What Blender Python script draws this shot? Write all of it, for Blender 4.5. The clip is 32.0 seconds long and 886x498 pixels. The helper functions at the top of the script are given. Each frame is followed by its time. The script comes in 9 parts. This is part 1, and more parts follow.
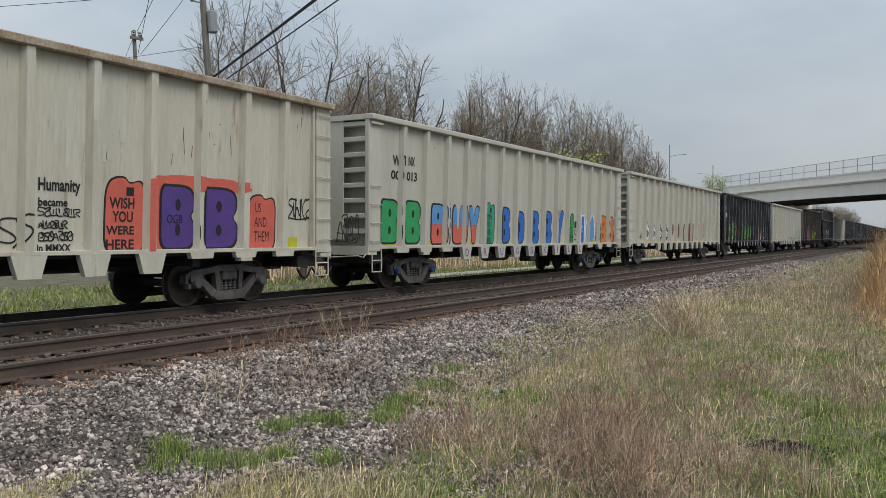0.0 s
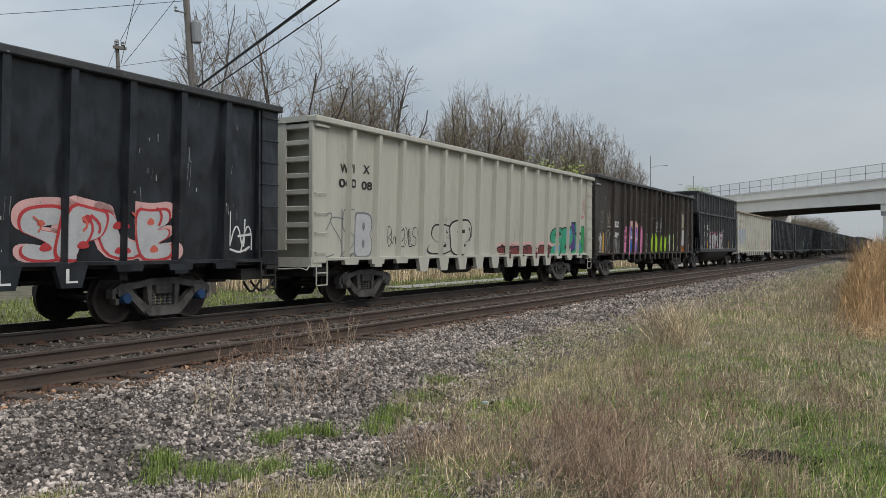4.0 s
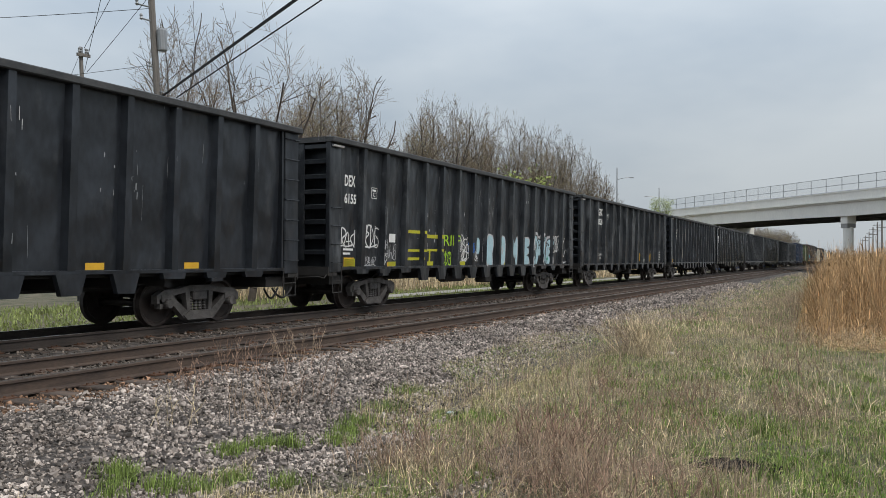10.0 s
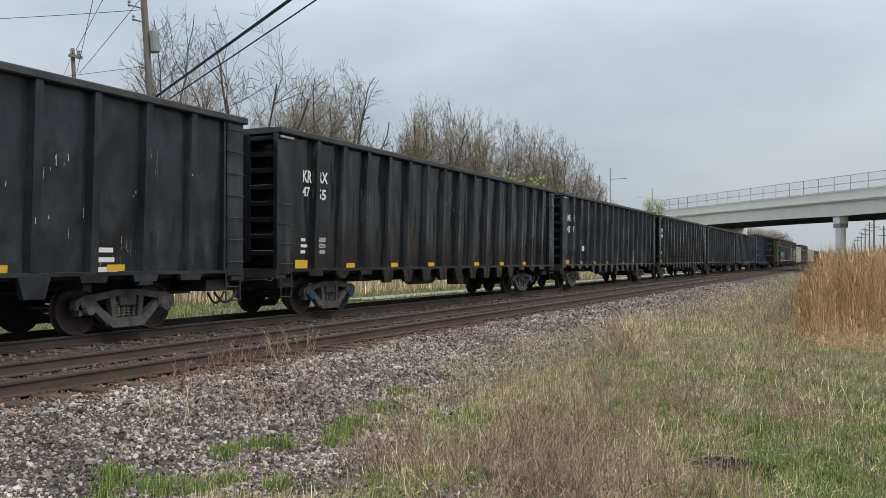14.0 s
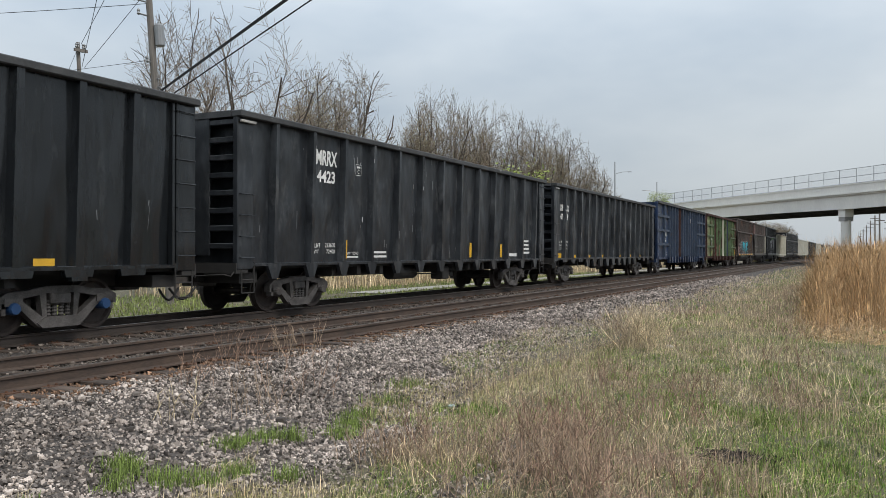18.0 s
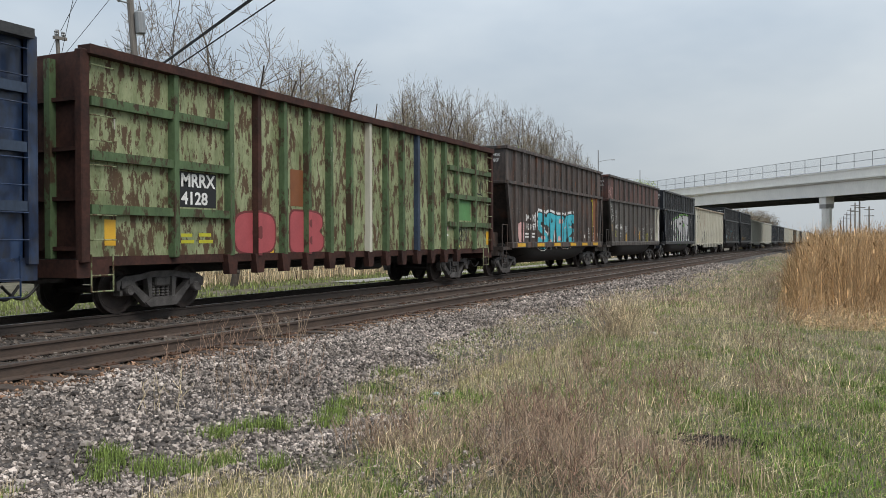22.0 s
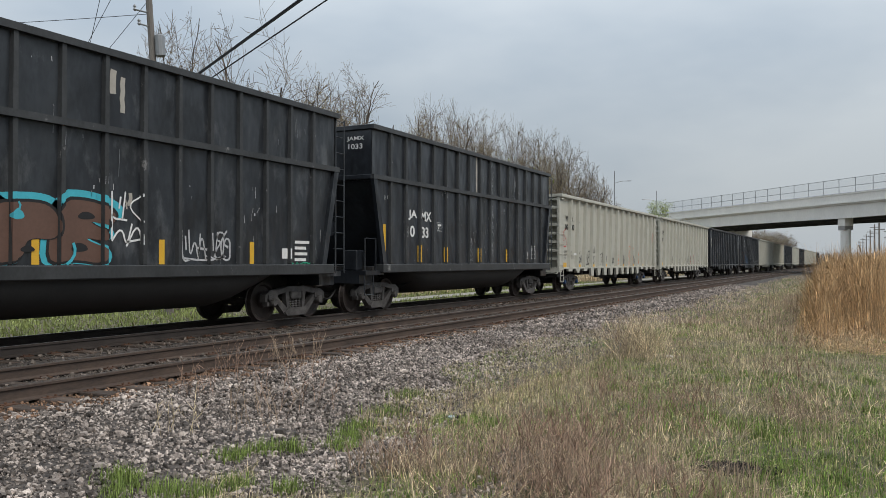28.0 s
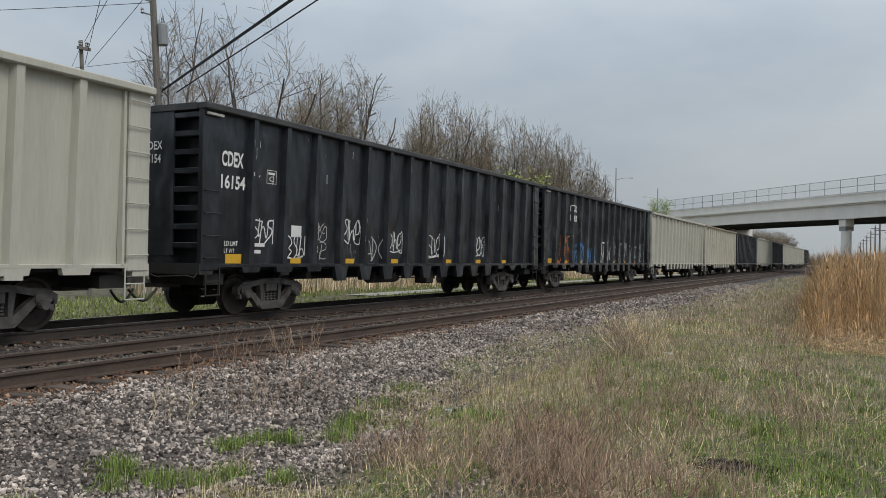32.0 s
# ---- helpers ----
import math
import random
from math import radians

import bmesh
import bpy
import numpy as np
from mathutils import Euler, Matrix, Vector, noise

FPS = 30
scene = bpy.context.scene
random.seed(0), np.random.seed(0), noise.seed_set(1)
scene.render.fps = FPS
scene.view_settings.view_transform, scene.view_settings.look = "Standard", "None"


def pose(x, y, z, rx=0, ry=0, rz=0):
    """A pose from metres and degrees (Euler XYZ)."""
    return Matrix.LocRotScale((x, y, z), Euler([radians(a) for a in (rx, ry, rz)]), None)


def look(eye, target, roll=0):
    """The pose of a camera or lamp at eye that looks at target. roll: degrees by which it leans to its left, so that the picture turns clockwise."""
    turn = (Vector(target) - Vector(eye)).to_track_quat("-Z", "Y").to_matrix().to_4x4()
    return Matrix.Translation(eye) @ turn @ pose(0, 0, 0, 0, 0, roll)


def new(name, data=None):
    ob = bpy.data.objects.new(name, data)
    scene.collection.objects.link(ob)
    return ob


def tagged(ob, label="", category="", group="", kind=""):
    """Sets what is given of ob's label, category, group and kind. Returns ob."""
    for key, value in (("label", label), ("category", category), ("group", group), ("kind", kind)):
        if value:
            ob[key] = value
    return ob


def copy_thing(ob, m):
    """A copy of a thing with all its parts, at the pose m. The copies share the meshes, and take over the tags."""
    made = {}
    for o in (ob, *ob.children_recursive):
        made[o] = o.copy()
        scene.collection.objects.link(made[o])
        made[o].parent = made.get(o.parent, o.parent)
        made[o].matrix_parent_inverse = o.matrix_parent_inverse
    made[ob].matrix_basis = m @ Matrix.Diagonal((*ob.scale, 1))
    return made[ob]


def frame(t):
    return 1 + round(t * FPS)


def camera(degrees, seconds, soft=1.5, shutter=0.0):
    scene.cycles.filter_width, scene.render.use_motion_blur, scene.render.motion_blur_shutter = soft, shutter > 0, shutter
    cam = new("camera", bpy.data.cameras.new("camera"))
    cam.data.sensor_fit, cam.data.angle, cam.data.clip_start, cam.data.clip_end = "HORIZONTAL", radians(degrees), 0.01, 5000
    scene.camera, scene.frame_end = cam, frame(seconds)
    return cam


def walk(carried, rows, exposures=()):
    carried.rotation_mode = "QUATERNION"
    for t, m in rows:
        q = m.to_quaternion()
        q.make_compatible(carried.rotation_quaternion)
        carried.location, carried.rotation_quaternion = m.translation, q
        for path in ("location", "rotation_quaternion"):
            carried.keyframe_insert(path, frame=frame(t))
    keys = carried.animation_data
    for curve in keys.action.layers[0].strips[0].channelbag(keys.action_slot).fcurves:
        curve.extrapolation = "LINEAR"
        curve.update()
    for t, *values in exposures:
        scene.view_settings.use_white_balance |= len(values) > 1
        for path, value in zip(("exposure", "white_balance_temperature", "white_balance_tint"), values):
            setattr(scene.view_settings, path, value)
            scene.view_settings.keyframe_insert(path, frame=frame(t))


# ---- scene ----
from mathutils import geometry

cam = camera(55.98, 32.0, soft=0.6)
# seconds, eye x y z, heading, tilt, lean (degrees)
PATH = [
    (0, 0.062, -0.028, 1.360, 30.074, -0.828, -0.084),
    (0.5, 0.017, 0.006, 1.364, 29.782, -0.876, 0.067),
    (1, -0.004, 0.014, 1.369, 29.462, -0.870, 0.142),
    (1.5, 0.004, 0.015, 1.369, 29.325, -0.808, 0.238),
    (2, 0.008, 0.022, 1.381, 29.196, -0.770, 0.190),
    (2.5, 0.002, 0.028, 1.382, 29.083, -0.638, 0.098),
    (3, -0.014, 0.028, 1.383, 28.972, -0.512, -0.072),
    (3.5, -0.021, 0.032, 1.377, 28.940, -0.312, -0.169),
    (5.5, -0.010, -0.005, 1.380, 28.158, 0.325, 0.307),
    (6, -0.003, -0.012, 1.378, 27.776, 0.384, 0.344),
    (6.5, -0.004, -0.014, 1.373, 27.472, 0.400, 0.214),
    (7, -0.009, -0.005, 1.372, 27.329, 0.361, -0.148),
    (7.5, 0.006, 0.002, 1.370, 27.277, 0.381, -0.375),
    (8, 0.016, 0.004, 1.372, 27.138, 0.424, -0.378),
    (8.5, 0.018, 0.008, 1.372, 26.981, 0.513, -0.291),
    (9, 0.008, 0.010, 1.368, 26.767, 0.545, -0.227),
    (9.5, 0.005, 0.007, 1.366, 26.662, 0.528, -0.227),
    (10, -0.006, -0.005, 1.368, 26.669, 0.620, -0.239),
    (10.5, -0.016, -0.005, 1.368, 26.591, 0.724, -0.270),
    (11, -0.027, -0.007, 1.367, 26.481, 0.840, -0.263),
    (11.5, -0.024, -0.012, 1.371, 26.372, 0.924, -0.189),
    (12, -0.015, -0.012, 1.376, 26.251, 1.064, -0.068),
    (12.5, -0.004, -0.008, 1.368, 26.127, 1.027, 0.028),
    (13, -0.000, -0.000, 1.360, 26.110, 0.905, 0.000),
    (13.5, 0.006, 0.001, 1.364, 26.127, 0.765, -0.028),
    (14, -0.001, 0.001, 1.361, 26.241, 0.699, -0.064),
    (14.5, -0.018, 0.000, 1.364, 26.349, 0.662, -0.148),
    (16.5, -0.029, -0.012, 1.363, 26.930, 0.769, -0.196),
    (17, -0.025, 0.005, 1.354, 26.839, 0.692, -0.097),
    (17.5, -0.029, 0.014, 1.355, 26.722, 0.498, -0.001),
    (18, -0.031, 0.016, 1.354, 26.530, 0.271, -0.029),
    (18.5, -0.018, 0.014, 1.352, 26.317, 0.004, -0.092),
    (19, -0.023, 0.008, 1.352, 26.217, -0.261, -0.203),
    (19.5, -0.019, 0.010, 1.355, 26.120, -0.458, -0.253),
    (20, -0.022, 0.015, 1.353, 26.103, -0.547, -0.193),
    (20.5, -0.031, 0.012, 1.350, 25.884, -0.663, -0.189),
    (21, -0.048, 0.005, 1.356, 25.575, -0.638, -0.112),
    (21.5, -0.051, 0.012, 1.352, 25.395, -0.546, 0.041),
    (22, -0.049, 0.015, 1.353, 25.438, -0.518, 0.193),
    (22.5, -0.044, 0.016, 1.348, 25.645, -0.537, 0.348),
    (23, -0.049, 0.008, 1.353, 25.847, -0.537, 0.373),
    (23.5, -0.047, 0.010, 1.354, 26.023, -0.561, 0.394),
    (24, -0.041, 0.009, 1.353, 26.052, -0.519, 0.324),
    (24.5, -0.048, 0.001, 1.354, 26.100, -0.496, 0.339),
    (25, -0.049, 0.005, 1.354, 26.146, -0.407, 0.258),
    (25.5, -0.035, 0.013, 1.364, 26.219, -0.351, 0.130),
    (27.5, -0.024, 0.026, 1.376, 26.486, 0.778, -0.034),
    (28, -0.035, 0.013, 1.373, 26.518, 0.892, 0.002),
    (28.5, -0.033, 0.010, 1.377, 26.541, 0.927, 0.003),
    (29, -0.029, 0.014, 1.375, 26.555, 1.001, 0.035),
    (29.5, -0.032, 0.014, 1.375, 26.589, 0.962, 0.083),
    (30, -0.026, 0.015, 1.370, 26.611, 0.920, 0.077),
    (30.5, -0.023, 0.025, 1.365, 26.711, 0.785, -0.152),
    (31, -0.023, 0.030, 1.363, 26.783, 0.638, -0.580),
    (31.5, -0.014, 0.022, 1.361, 26.773, 0.541, -0.879),
    (32, -0.014, 0.015, 1.364, 26.533, 0.493, -0.923),
]


def gaze(x, y, z, turn, tilt, lean):
    a, b = radians(turn), radians(tilt)
    way = Vector((math.cos(a) * math.cos(b), math.sin(a) * math.cos(b), math.sin(b)))
    return look((x, y, z), Vector((x, y, z)) + way * 10, -lean)


walk(cam, [(r[0], gaze(*r[1:])) for r in PATH], [(0, 0.06), (3, 0.0), (6, 0.03), (7, 0.1), (8, 0.12), (9, 0.0), (10, 0.16), (11, 0.16), (13, 0.2), (17, 0.22), (19, 0.36), (20, 0.24), (22, 0.24), (25, 0.2), (28, 0.1), (29, 0.26), (30, -0.04), (32, -0.06)])

# ---- sky and light ----
world = bpy.data.worlds.new("overcast_sky")
scene.world = world
world.use_nodes = True
wn, wl = world.node_tree.nodes, world.node_tree.links
sky = wn.new("ShaderNodeTexSky")
sky.sky_type, sky.sun_disc = "NISHITA", False
sky.sun_elevation, sky.sun_rotation = radians(50), radians(200)
sky.dust_density, sky.air_density = 3.0, 1.2
wgen = wn.new("ShaderNodeTexCoord")
wmap = wn.new("ShaderNodeMapping")
wmap.inputs["Scale"].default_value = (1.0, 1.0, 2.6)
wmap.inputs["Location"].default_value = (0.9, 0.35, 0.4)
wnoise = wn.new("ShaderNodeTexNoise")
wnoise.inputs["Scale"].default_value, wnoise.inputs["Detail"].default_value = 1.7, 5.0
wnoise.inputs["Roughness"].default_value = 0.5
wramp = wn.new("ShaderNodeValToRGB")
wramp.color_ramp.elements[0].position, wramp.color_ramp.elements[0].color = 0.38, (0.42, 0.49, 0.565, 1)
wramp.color_ramp.elements[1].position, wramp.color_ramp.elements[1].color = 0.62, (0.615, 0.668, 0.71, 1)
wsky = wn.new("ShaderNodeMix")
wsky.data_type, wsky.blend_type = "RGBA", "MULTIPLY"
wsky.inputs["Factor"].default_value = 1.0
wsky.inputs["B"].default_value = (0.1, 0.1, 0.1, 1)
wmix = wn.new("ShaderNodeMix")
wmix.data_type = "RGBA"
wmix.inputs["Factor"].default_value = 0.9
wl.new(wgen.outputs["Generated"], wmap.inputs["Vector"])
wl.new(wmap.outputs["Vector"], wnoise.inputs["Vector"])
wl.new(wnoise.outputs["Fac"], wramp.inputs["Fac"])
wl.new(sky.outputs["Color"], wsky.inputs["A"])
wl.new(wsky.outputs["Result"], wmix.inputs["A"])
wl.new(wramp.outputs["Color"], wmix.inputs["B"])
# an overcast sky is brightest overhead
wsep = wn.new("ShaderNodeSeparateXYZ")
wl.new(wgen.outputs["Generated"], wsep.inputs["Vector"])
wrise = wn.new("ShaderNodeMapRange")
wrise.inputs["From Min"].default_value, wrise.inputs["From Max"].default_value = 0.0, 0.5
wrise.inputs["To Min"].default_value, wrise.inputs["To Max"].default_value = 0.76, 1.38
wrise.interpolation_type = "SMOOTHSTEP"
wl.new(wsep.outputs["Z"], wrise.inputs["Value"])
wup = wn.new("ShaderNodeMix")
wup.data_type, wup.blend_type = "RGBA", "MULTIPLY"
wup.inputs["Factor"].default_value = 1.0
wl.new(wmix.outputs["Result"], wup.inputs["A"])
wl.new(wrise.outputs["Result"], wup.inputs["B"])
wl.new(wup.outputs["Result"], wn["Background"].inputs["Color"])
wn["Background"].inputs["Strength"].default_value = 1.0
sun = new("sun", bpy.data.lights.new("sun", "SUN"))
sun.data.energy, sun.data.angle, sun.data.color = 1.6, radians(30), (1.0, 0.94, 0.86)
sun.matrix_world = look((0, 0, 55), (15.7, 43.2, 0))


# ---- materials ----
def material(name, base, other=None, rough=0.7, metal=0.0, scale=3.0, fine=40.0, bump=0.2, lo=0.35, hi=0.65, spots=None, spot_at=0.62, spot_scale=1.2, stretch=(1, 1, 1), by_piece=0.0, coat=0.0, shine=0.5, spot_mix=1.0, spot_width=0.06, wave=0.0):
    """Two colours mixed by a coarse and a fine noise, with optional spots of a third, in the thing's own space."""
    m = bpy.data.materials.new(name)
    m.use_nodes = True
    n, l = m.node_tree.nodes, m.node_tree.links
    b = n["Principled BSDF"]
    tc = n.new("ShaderNodeTexCoord")
    mp = n.new("ShaderNodeMapping")
    mp.inputs["Scale"].default_value = stretch
    l.new(tc.outputs["Object"], mp.inputs["Vector"])
    info = n.new("ShaderNodeObjectInfo")
    shift = n.new("ShaderNodeVectorMath")
    shift.operation = "MULTIPLY_ADD"
    shift.inputs[1].default_value = (37, 37, 37)
    l.new(info.outputs["Random"], shift.inputs[0])
    l.new(mp.outputs["Vector"], shift.inputs[2])
    a = n.new("ShaderNodeTexNoise")
    a.inputs["Scale"].default_value, a.inputs["Detail"].default_value = scale, 6
    f = n.new("ShaderNodeTexNoise")
    f.inputs["Scale"].default_value, f.inputs["Detail"].default_value = fine, 4
    for t in (a, f):
        l.new(shift.outputs[0], t.inputs["Vector"])
    s = n.new("ShaderNodeMath")
    s.operation = "MULTIPLY_ADD"
    s.inputs[1].default_value = 0.4
    l.new(f.outputs["Fac"], s.inputs[0])
    h = n.new("ShaderNodeMath")
    h.operation = "MULTIPLY"
    h.inputs[1].default_value = 0.6
    l.new(a.outputs["Fac"], h.inputs[0])
    l.new(h.outputs[0], s.inputs[2])
    r = n.new("ShaderNodeValToRGB")
    e = r.color_ramp.elements
    o = other or tuple(c * 0.7 for c in base)
    e[0].position, e[0].color = lo, (*o, 1)
    e[1].position, e[1].color = hi, (*base, 1)
    l.new(s.outputs[0], r.inputs["Fac"])
    col = r.outputs["Color"]
    if spots:
        sp = n.new("ShaderNodeTexNoise")
        sp.inputs["Scale"].default_value, sp.inputs["Detail"].default_value, sp.inputs["Roughness"].default_value = spot_scale, 8, 0.7
        l.new(shift.outputs[0], sp.inputs["Vector"])
        mr = n.new("ShaderNodeMapRange")
        mr.inputs["From Min"].default_value, mr.inputs["From Max"].default_value = spot_at, spot_at + spot_width
        mr.inputs["To Max"].default_value = spot_mix
        l.new(sp.outputs["Fac"], mr.inputs["Value"])
        mx = n.new("ShaderNodeMix")
        mx.data_type = "RGBA"
        mx.inputs["B"].default_value = (*spots, 1)
        l.new(mr.outputs["Result"], mx.inputs["Factor"])
        l.new(col, mx.inputs["A"])
        col = mx.outputs["Result"]
    if by_piece:
        geo = n.new("ShaderNodeNewGeometry")
        add = n.new("ShaderNodeMath")
        l.new(geo.outputs["Random Per Island"], add.inputs[0])
        l.new(info.outputs["Random"], add.inputs[1])
        fr = n.new("ShaderNodeMath")
        fr.operation = "FRACT"
        l.new(add.outputs[0], fr.inputs[0])
        mr = n.new("ShaderNodeMapRange")
        mr.inputs["To Min"].default_value, mr.inputs["To Max"].default_value = 1 - by_piece, 1 + by_piece * 1.15
        skew = n.new("ShaderNodeMath")
        skew.operation = "POWER"
        skew.inputs[1].default_value = 1.55
        l.new(fr.outputs[0], skew.inputs[0])
        l.new(skew.outputs[0], mr.inputs["Value"])
        hs = n.new("ShaderNodeHueSaturation")
        l.new(mr.outputs["Result"], hs.inputs["Value"])
        l.new(col, hs.inputs["Color"])
        col = hs.outputs["Color"]
    l.new(col, b.inputs["Base Color"])
    b.inputs["Roughness"].default_value, b.inputs["Metallic"].default_value = rough, metal
    b.inputs["Coat Weight"].default_value, b.inputs["Specular IOR Level"].default_value = coat, shine
    if bump:
        bp = n.new("ShaderNodeBump")
        bp.inputs["Strength"].default_value, bp.inputs["Distance"].default_value = bump, 0.02
        l.new(s.outputs[0], bp.inputs["Height"])
        l.new(bp.outputs["Normal"], b.inputs["Normal"])
        if wave:
            dent = n.new("ShaderNodeTexNoise")
            dent.inputs["Scale"].default_value, dent.inputs["Detail"].default_value = 1.3, 1.5
            l.new(shift.outputs[0], dent.inputs["Vector"])
            low = n.new("ShaderNodeBump")
            low.inputs["Strength"].default_value, low.inputs["Distance"].default_value = 1.0, wave
            l.new(dent.outputs["Fac"], low.inputs["Height"])
            l.new(low.outputs["Normal"], bp.inputs["Normal"])
    return m


M = {}


def define(key, *a, **k):
    M[key] = material(key, *a, **k)


define("black_paint", (0.024, 0.0275, 0.034), (0.013, 0.015, 0.0185), rough=0.3, scale=0.8, fine=9, bump=0.05, lo=0.42, hi=0.6, spots=(0.1, 0.103, 0.108), spot_at=0.56, spot_scale=1.3, spot_width=0.24, spot_mix=0.45, stretch=(1.2, 1, 0.6), shine=0.45, wave=0.14)
define("grey_frame_paint", (0.05, 0.052, 0.054), (0.026, 0.027, 0.028), rough=0.45, scale=2.0, fine=18, bump=0.1, spots=(0.22, 0.215, 0.21), spot_at=0.63, spot_scale=4, stretch=(1, 1, 0.6), shine=0.4)
define("gloss_black_paint", (0.017, 0.0195, 0.022), (0.01, 0.0115, 0.0135), rough=0.18, scale=0.9, fine=9, bump=0.03, lo=0.4, hi=0.62, spots=(0.06, 0.063, 0.066), spot_at=0.6, spot_scale=1.6, spot_width=0.14, spot_mix=0.5, stretch=(1.6, 1, 0.35), shine=0.5, wave=0.1)
define("worn_black_paint", (0.028, 0.0315, 0.036), (0.015, 0.017, 0.0205), rough=0.33, scale=0.9, fine=10, bump=0.07, lo=0.42, hi=0.6, spots=(0.16, 0.165, 0.17), spot_at=0.54, spot_scale=1.5, spot_width=0.22, spot_mix=0.6, stretch=(1.3, 1, 0.55), shine=0.42, wave=0.15)
define("worn_top", (0.06, 0.06, 0.06), (0.022, 0.023, 0.025), rough=0.6, scale=3, fine=30, bump=0.1, spots=(0.28, 0.27, 0.26), spot_at=0.64, spot_scale=5, stretch=(0.6, 1, 1))
define("pale_wear", (0.5, 0.49, 0.46), (0.12, 0.12, 0.12), rough=0.6, scale=6, fine=40, bump=0.1)
define("rust_cream_top", (0.42, 0.37, 0.28), (0.16, 0.09, 0.05), rough=0.7, scale=2, fine=20, bump=0.1, stretch=(1.2, 1, 1))
define("dark_brown_paint", (0.085, 0.074, 0.066), (0.042, 0.038, 0.035), rough=0.5, scale=1.1, fine=10, bump=0.1, lo=0.38, hi=0.6, spots=(0.15, 0.12, 0.1), spot_at=0.56, spot_scale=1.6, spot_width=0.16, spot_mix=0.6, stretch=(2.0, 1, 0.4), shine=0.4, wave=0.1)
define("brown_black_paint", (0.062, 0.052, 0.045), (0.032, 0.027, 0.024), rough=0.55, scale=1.2, fine=12, bump=0.12, lo=0.4, hi=0.62, spots=(0.10, 0.092, 0.082), spot_at=0.6, spot_scale=2.4, spot_width=0.14, spot_mix=0.5, stretch=(2.2, 1, 0.3), shine=0.25)
define("cream_paint", (0.5, 0.49, 0.425), (0.41, 0.4, 0.345), rough=0.55, scale=0.8, fine=9, bump=0.08, spots=(0.3, 0.27, 0.21), spot_at=0.62, spot_scale=1.8, spot_width=0.14, spot_mix=0.45, stretch=(2.4, 1, 0.3), shine=0.3)
define("grey_cream_paint", (0.57, 0.56, 0.49), (0.44, 0.43, 0.37), rough=0.6, scale=0.9, fine=10, bump=0.08, spots=(0.22, 0.18, 0.13), spot_at=0.59, spot_scale=2.6, spot_width=0.1, spot_mix=0.6, stretch=(2.6, 1, 0.35), shine=0.3)
define("rust_cream_paint", (0.56, 0.54, 0.455), (0.43, 0.41, 0.34), rough=0.6, scale=0.9, fine=10, bump=0.08, spots=(0.21, 0.13, 0.08), spot_at=0.59, spot_scale=2.2, spot_width=0.1, spot_mix=0.6, stretch=(2.6, 1, 0.3), shine=0.3)
define("blue_paint", (0.02, 0.042, 0.1), (0.012, 0.019, 0.04), rough=0.32, scale=1.0, fine=8, bump=0.1, lo=0.38, hi=0.6, spots=(0.03, 0.028, 0.03), spot_at=0.52, spot_scale=1.1, spot_width=0.14, spot_mix=0.85, stretch=(1.3, 1, 0.7), shine=0.5, wave=0.24)
define("faded_blue_paint", (0.042, 0.064, 0.105), (0.024, 0.034, 0.055), rough=0.55, scale=1.6, fine=14, bump=0.1, spots=(0.07, 0.055, 0.045), spot_at=0.6, spot_scale=2.5, spot_width=0.08, spot_mix=0.8, stretch=(1.5, 1, 0.6), shine=0.35)
define("green_paint", (0.3, 0.33, 0.19), (0.17, 0.2, 0.1), rough=0.6, scale=1.1, fine=12, bump=0.15, lo=0.38, hi=0.6, spots=(0.085, 0.046, 0.028), spot_at=0.5, spot_scale=3.4, spot_width=0.05, spot_mix=0.93, stretch=(2.0, 1, 0.75), shine=0.25, wave=0.2)
define("green_post", (0.1, 0.155, 0.075), (0.06, 0.09, 0.045), rough=0.6, scale=1.2, fine=12, bump=0.1, spots=(0.055, 0.03, 0.02), spot_at=0.53, spot_scale=2.2, spot_width=0.05, spot_mix=0.9, stretch=(2, 1, 0.7), shine=0.25)
define("maroon_rust", (0.075, 0.034, 0.026), (0.03, 0.017, 0.015), rough=0.75, scale=2, fine=14, bump=0.2, spots=(0.1, 0.13, 0.06), spot_at=0.66, spot_scale=1.6, shine=0.2)
define("bright_green_paint", (0.11, 0.28, 0.1), (0.08, 0.2, 0.07), rough=0.6, scale=2, spots=(0.12, 0.07, 0.04), spot_at=0.62, spot_scale=3)
define("rusted_brown_paint", (0.085, 0.064, 0.055), (0.035, 0.03, 0.028), rough=0.5, scale=1.0, fine=10, bump=0.1, lo=0.4, hi=0.6, spots=(0.17, 0.075, 0.045), spot_at=0.56, spot_scale=1.5, spot_width=0.12, spot_mix=0.7, stretch=(1.8, 1, 0.5), shine=0.4, wave=0.12)
define("brown_paint", (0.12, 0.058, 0.048), (0.048, 0.034, 0.032), rough=0.5, scale=1.1, fine=10, bump=0.1, lo=0.42, hi=0.57, spots=(0.2, 0.085, 0.055), spot_at=0.58, spot_scale=1.3, spot_width=0.16, spot_mix=0.7, stretch=(1.5, 1, 0.6), shine=0.3, wave=0.1)
define("rust", (0.13, 0.06, 0.03), (0.055, 0.03, 0.02), rough=0.85, scale=4, fine=60, bump=0.3)
define("belly_steel", (0.022, 0.021, 0.021), (0.012, 0.012, 0.012), rough=0.6, scale=2, fine=30, bump=0.12, spots=(0.09, 0.085, 0.08), spot_at=0.66, spot_scale=1.1, spot_width=0.1, spot_mix=0.3)
define("underframe", (0.03, 0.027, 0.025), (0.016, 0.015, 0.014), rough=0.75, scale=4, fine=50, bump=0.25)
